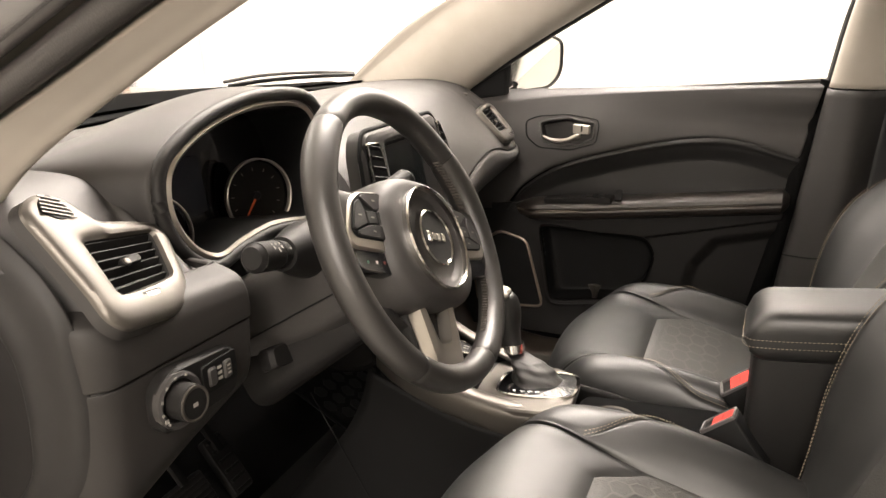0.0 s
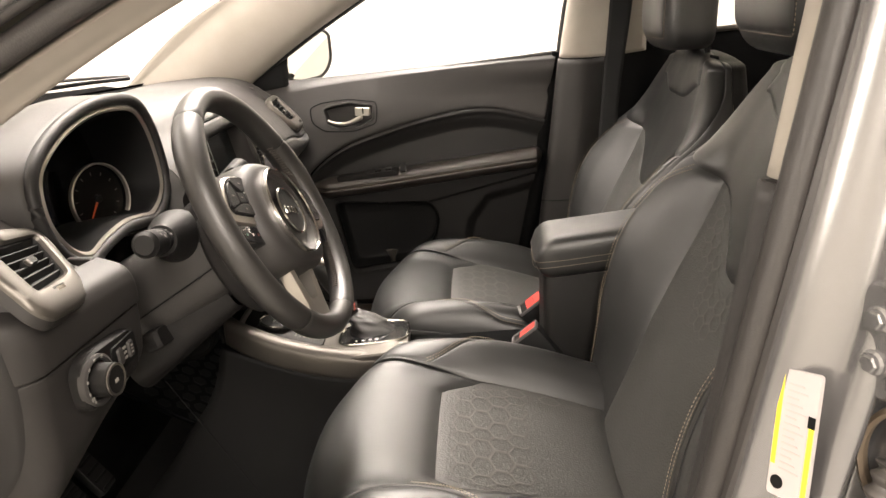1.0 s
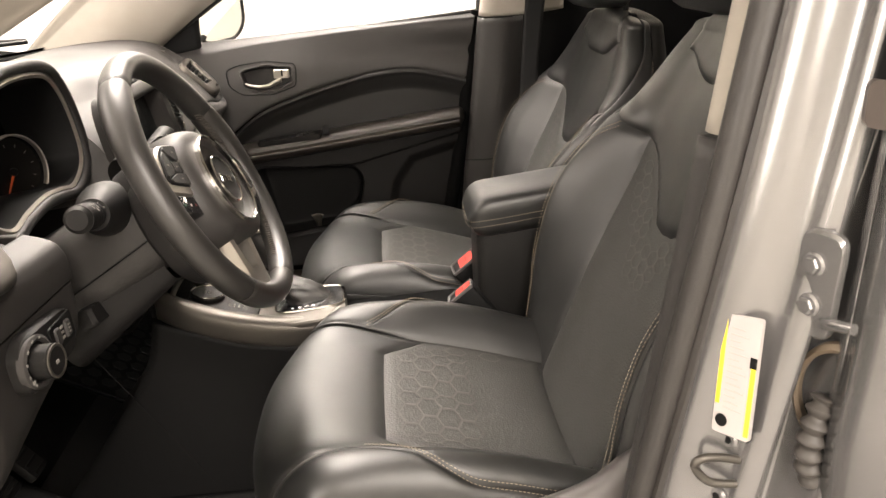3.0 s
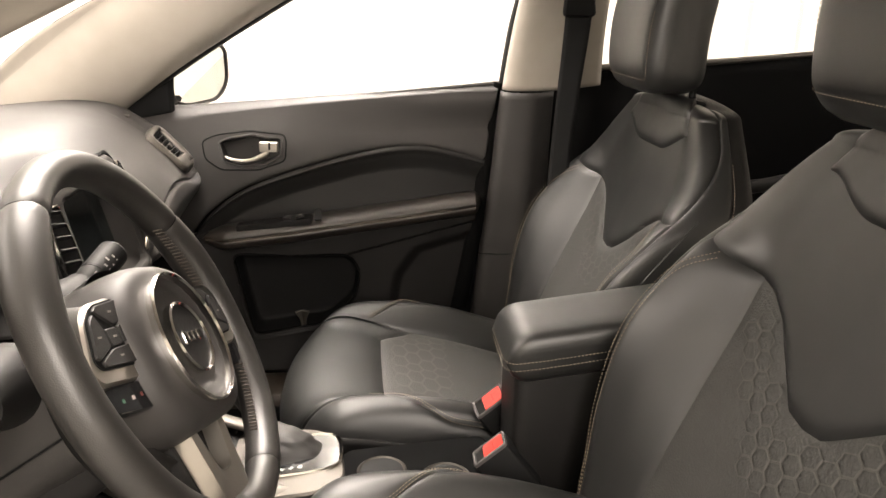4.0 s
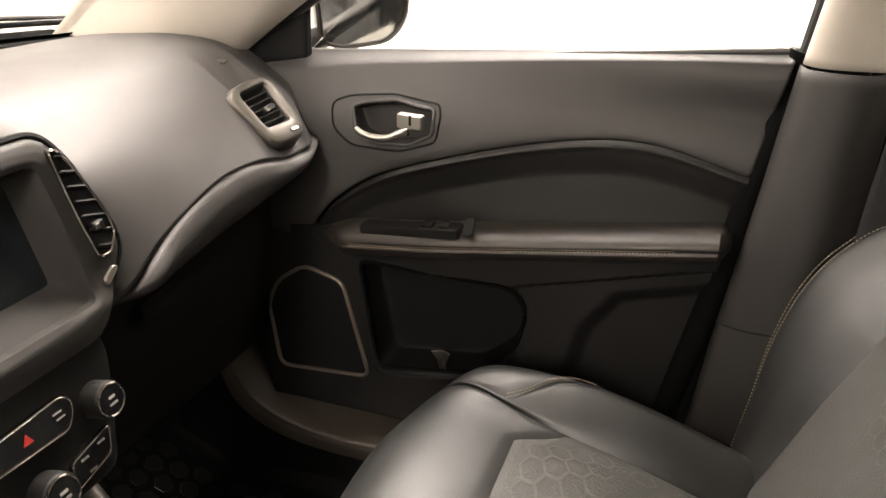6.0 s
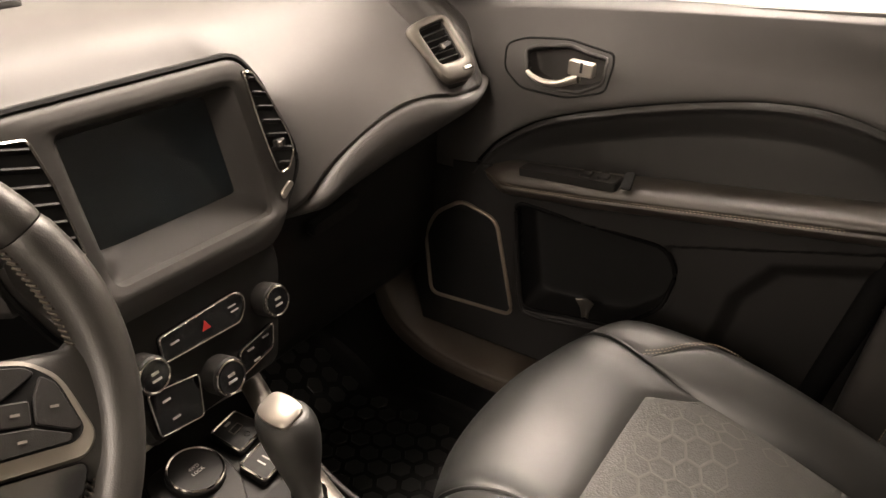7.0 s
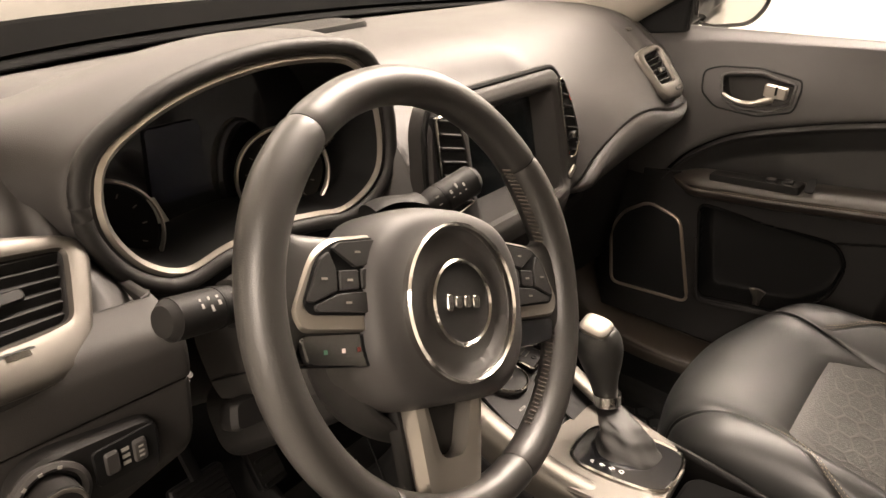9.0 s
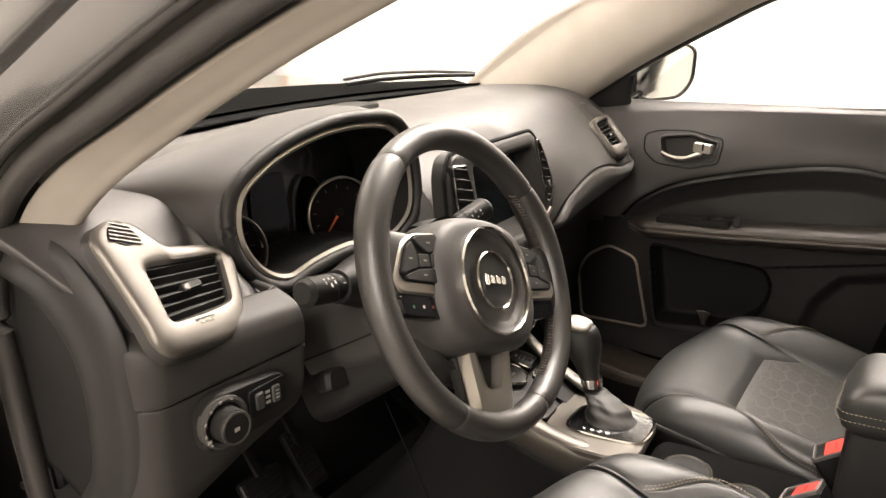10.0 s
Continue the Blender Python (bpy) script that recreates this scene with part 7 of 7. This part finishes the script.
hn = part("handle_border", ring_plate(RECESS, shrink(RECESS, 0.0030), 0.006, Matrix(((0, 0, -1, 0.0), (1, 0, 0, 0), (0, 1, 0, 0), (0, 0, 0, 1))), 0.001), DARK, pdoor, "dark line round the handle")
for v in hn.data.vertices:
    v.co.x += door_x(v.co.y, v.co.z) - 0.0022


def lever_f(u, v):
    """A thin pull along the cup's lower edge, swelling into the lock block."""
    p = spline([(0.660, 0.126, 0.981), (0.652, 0.112, 0.976), (0.647, 0.092, 0.973), (0.645, 0.070, 0.975), (0.644, 0.053, 0.982), (0.644, 0.036, 0.990)], u)
    w = 2 * math.pi * v
    h = spline([(0.0018, 0), (0.0036, 0), (0.0046, 0), (0.0052, 0), (0.0068, 0), (0.0080, 0)], u)[0]
    return (p[0] + 0.0055 * math.cos(w), p[1] - 0.001 * math.cos(w), p[2] + h * math.sin(w))


part("handle_lever", sheet(lever_f, 36, 14, wrap_v=True), BRIGHT, pdoor, "satin chrome door handle")
HK = Matrix(((0, 0, -1, 0.639), (-1, 0, 0, 0.034), (0, 1, 0, 1.003), (0, 0, 0, 1)))
part("handle_block", plate(rounded([(-0.019, -0.010), (0.019, -0.011), (0.019, 0.009), (-0.019, 0.011)], 0.003, 3), 0.014, HK, 0.002), BRIGHT, pdoor, "satin chrome lock block")
part("lock_slot", plate(rounded([(-0.002, -0.007), (0.002, -0.007), (0.002, 0.008), (-0.002, 0.008)], 0.001, 2), 0.002, HK @ pose(0.002, 0.002, 0.0006)), DARK, pdoor, "dark lock slot", smooth=False)

# corner sail, window, mirror
part("sail_panel", skin([[(0.700, 0.385, 1.060), (0.705, 0.31, 1.120), (0.722, 0.236, 1.172)], [(0.712, 0.37, 1.050), (0.722, 0.30, 1.054), (0.734, 0.242, 1.058)]], 6, 10), DARK, pdoor, "black corner sail panel", solid=0.008)
part("window_channel", tube([(0.738, 0.243, 1.06), (0.735, 0.240, 1.12), (0.728, 0.232, 1.18)], 0.006, 10, 8), DARK, pdoor, "black window channel")
part("belt_strip", tube([(0.750, 0.26, 1.067), (0.754, -0.1, 1.090), (0.754, -0.47, 1.120)], 0.005, 30, 8), SEAL, pdoor, "black window seal strip")
part("rear_frame", tube([(0.752, -0.475, 1.10), (0.735, -0.495, 1.25), (0.705, -0.53, 1.40)], 0.011, 16, 8), RUBBER, pdoor, "black window frame seal")
wg = part("door_window", plate([(-0.47, 1.08), (0.26, 1.06), (0.0, 1.30), (-0.20, 1.41), (-0.52, 1.44)], 0.004, Matrix(((0, 0, 1, 0.755), (1, 0, 0, 0), (0, 1, 0, 0), (0, 0, 0, 1)))), GLASS, pdoor, "clear side window", smooth=False)
wg.visible_shadow = False
part("outer_skin", skin([[(0.80, y, z) for y in (0.5, 0.0, -0.48)] for z in (0.42, 0.75, 1.05)], 6, 6), PAINT, pdoor, "silver painted outer skin", solid=0.004)
mirror = thing("side_mirror", "black door mirror with reflecting glass", "mirror")
MM = frame_of((0.868, 0.205, 1.137), (-0.80, 0.60, 0), (-0.62, -0.78, 0.03))
ml = rounded([(-0.088, -0.050), (-0.055, -0.066), (0.070, -0.072), (0.085, -0.03), (0.080, 0.062), (0.04, 0.074), (-0.05, 0.068), (-0.086, 0.03)], 0.025, 6)


def mirror_shell(u, v):
    n = len(ml)
    p = np.asarray(ml[int(round(u * n)) % n])
    k = math.cos(v * 1.35)
    return MM @ Vector((p[0] * k, p[1] * k, -0.085 * math.sin(v * 1.57)))


part("mirror_housing", sheet(mirror_shell, len(ml), 12, wrap_u=True), PAINT, mirror, "silver mirror housing", solid=0.003)
part("mirror_edge", ring_plate(ml, shrink(ml, 0.006), 0.012, MM @ pose(0, 0, 0.003), 0.003), SEAL, mirror, "black mirror edge")
part("mirror_glass", plate(shrink(ml, 0.006), 0.004, MM @ pose(0, 0, -0.003)), MIRROR, mirror, "reflecting mirror glass", smooth=False)
part("mirror_foot", tube([(0.845, 0.26, 1.085), (0.79, 0.28, 1.075), (0.74, 0.29, 1.075)], 0.026, 12, 14, flat=0.7), HARD, mirror, "black mirror foot")

# ---- floor mats ----
def floor_mat(name, x0, x1, y0, y1, label):
    mat = thing(name, label, "floor mat", group="rubber floor mats")

    def f(u, v):
        x, y = lerp(x0, x1, u), lerp(y0, y1, v)
        e = min(u * (x1 - x0), (1 - u) * (x1 - x0), v * (y1 - y0), (1 - v) * (y1 - y0))
        ramp = 0.55 * max(0.0, y - 0.36)
        return (x, y, 0.343 + ramp + 0.030 * smoothstep(0.030, 0.0, e) + 0.004 * smoothstep(0.045, 0.035, e))
    part("tray", sheet(f, 60, 70), DARK, mat, "black rubber tray", solid=0.004)
    bits = []
    rnd = random.Random(4)
    for r in range(int((y1 - y0 - 0.10) / 0.034)):
        y = y0 + 0.06 + 0.034 * r
        for c in range(int((x1 - x0 - 0.10) / 0.040)):
            x = x0 + 0.062 + 0.040 * c + (0.020 if r % 2 else 0)
            slope = 0.55 if y > 0.36 else 0.0
            o = [(0.0195 * math.cos(k * math.pi / 3 + 0.52) * rnd.uniform(0.86, 1.0), 0.0205 * math.sin(k * math.pi / 3 + 0.52) * rnd.uniform(0.86, 1.0)) for k in range(6)]
            bits.append(plate(o, 0.006, frame_of((x, y, 0.346 + 0.55 * max(0.0, y - 0.36)), (1, 0, 0), (rnd.uniform(-0.05, 0.05), -slope + rnd.uniform(-0.05, 0.05), 1)), 0.0015))
    tagged(part("tread", merge(bits), MAT_RUBBER, mat, "raised tread pattern"), kind="stuff")
    for k in range(4):
        part("channel", tube([(x0 + 0.05, y0 + 0.03 + 0.016 * k, 0.348), (x1 - 0.05, y0 + 0.03 + 0.016 * k, 0.348)], 0.004, 2, 6), RUBBER, mat)
    return mat


floor_mat("passenger_floor_mat", 0.17, 0.597, -0.12, 0.60, "black rubber floor mat with raised tread pattern")
floor_mat("driver_floor_mat", -0.57, -0.150, -0.12, 0.52, "black rubber floor mat with raised tread pattern")

# ---- pedals ----
pedals = thing("pedal_set", "ribbed black brake and accelerator pedals", "pedals")
for nm, px, py, pz, w, h in (("brake_pedal", -0.30, 0.42, 0.535, 0.085, 0.060), ("accelerator_pedal", -0.185, 0.44, 0.525, 0.048, 0.11)):
    m = frame_of((px, py, pz), (1, 0, 0), (0, -0.80, 0.60))
    pd = part(nm, plate(rounded([(-w / 2, -h / 2), (w / 2, -h / 2), (w / 2, h / 2), (-w / 2, h / 2)], 0.008, 4), 0.014, m, 0.003), RUBBER, pedals, "ribbed rubber pedal pad")
    for k in range(6):
        yy = lerp(-h / 2 + 0.008, h / 2 - 0.008, k / 5)
        part("rib", plate(rounded([(-w / 2 + 0.006, -0.0025), (w / 2 - 0.006, -0.0025), (w / 2 - 0.006, 0.0025), (-w / 2 + 0.006, 0.0025)], 0.001, 1), 0.003, m @ pose(0, yy, 0.0025), 0.0008), HARD, pd)
    part("arm", tube([(px, py + 0.015, pz + 0.02), (px, py + 0.08, pz + 0.12), (px, py + 0.10, pz + 0.28)], 0.010, 12, 8, flat=0.6), DARK, pd, "black pedal arm")

# ---- lower column cover and footwell trim ----
part("knee_bolster", skin([[(x, y + 0.035, z) for x, y, z in row] for row in ([(-0.468, 0.262, 0.93), (-0.40, 0.25, 0.90), (-0.32, 0.245, 0.885), (-0.24, 0.25, 0.88), (-0.12, 0.24, 0.88)], [(-0.468, 0.24, 0.85), (-0.40, 0.232, 0.835), (-0.32, 0.225, 0.82), (-0.24, 0.225, 0.80), (-0.11, 0.215, 0.78)], [(-0.468, 0.31, 0.79), (-0.40, 0.30, 0.775), (-0.32, 0.29, 0.76), (-0.24, 0.29, 0.74), (-0.11, 0.28, 0.70)])], 12, 24), HARD, dash, "black knee panel under the column", solid=0.008)
part("tilt_lever", plate(rounded([(-0.05, -0.012), (0.05, -0.016), (0.055, 0.010), (-0.045, 0.014)], 0.008, 4), 0.02, frame_of((-0.385, 0.16, 0.868), (1, 0.1, -0.15), (0, -0.9, 0.4)), 0.005), HARD, column, "black column lever")

# ---- outside the glass ----
wiper = thing("wiper_blade", "black wiper arm resting on the windscreen", "wiper")
part("arm", tube([(0.70, 0.64, 1.102), (0.58, 0.70, 1.108), (0.46, 0.755, 1.106), (0.36, 0.79, 1.096)], 0.0035, 30, 8), SOFT, wiper, "black wiper arm")
part("blade", tube([(0.68, 0.63, 1.100), (0.56, 0.685, 1.102), (0.44, 0.735, 1.099), (0.34, 0.765, 1.092)], 0.003, 30, 8, flat=1.6), RUBBER, wiper, "black rubber blade")
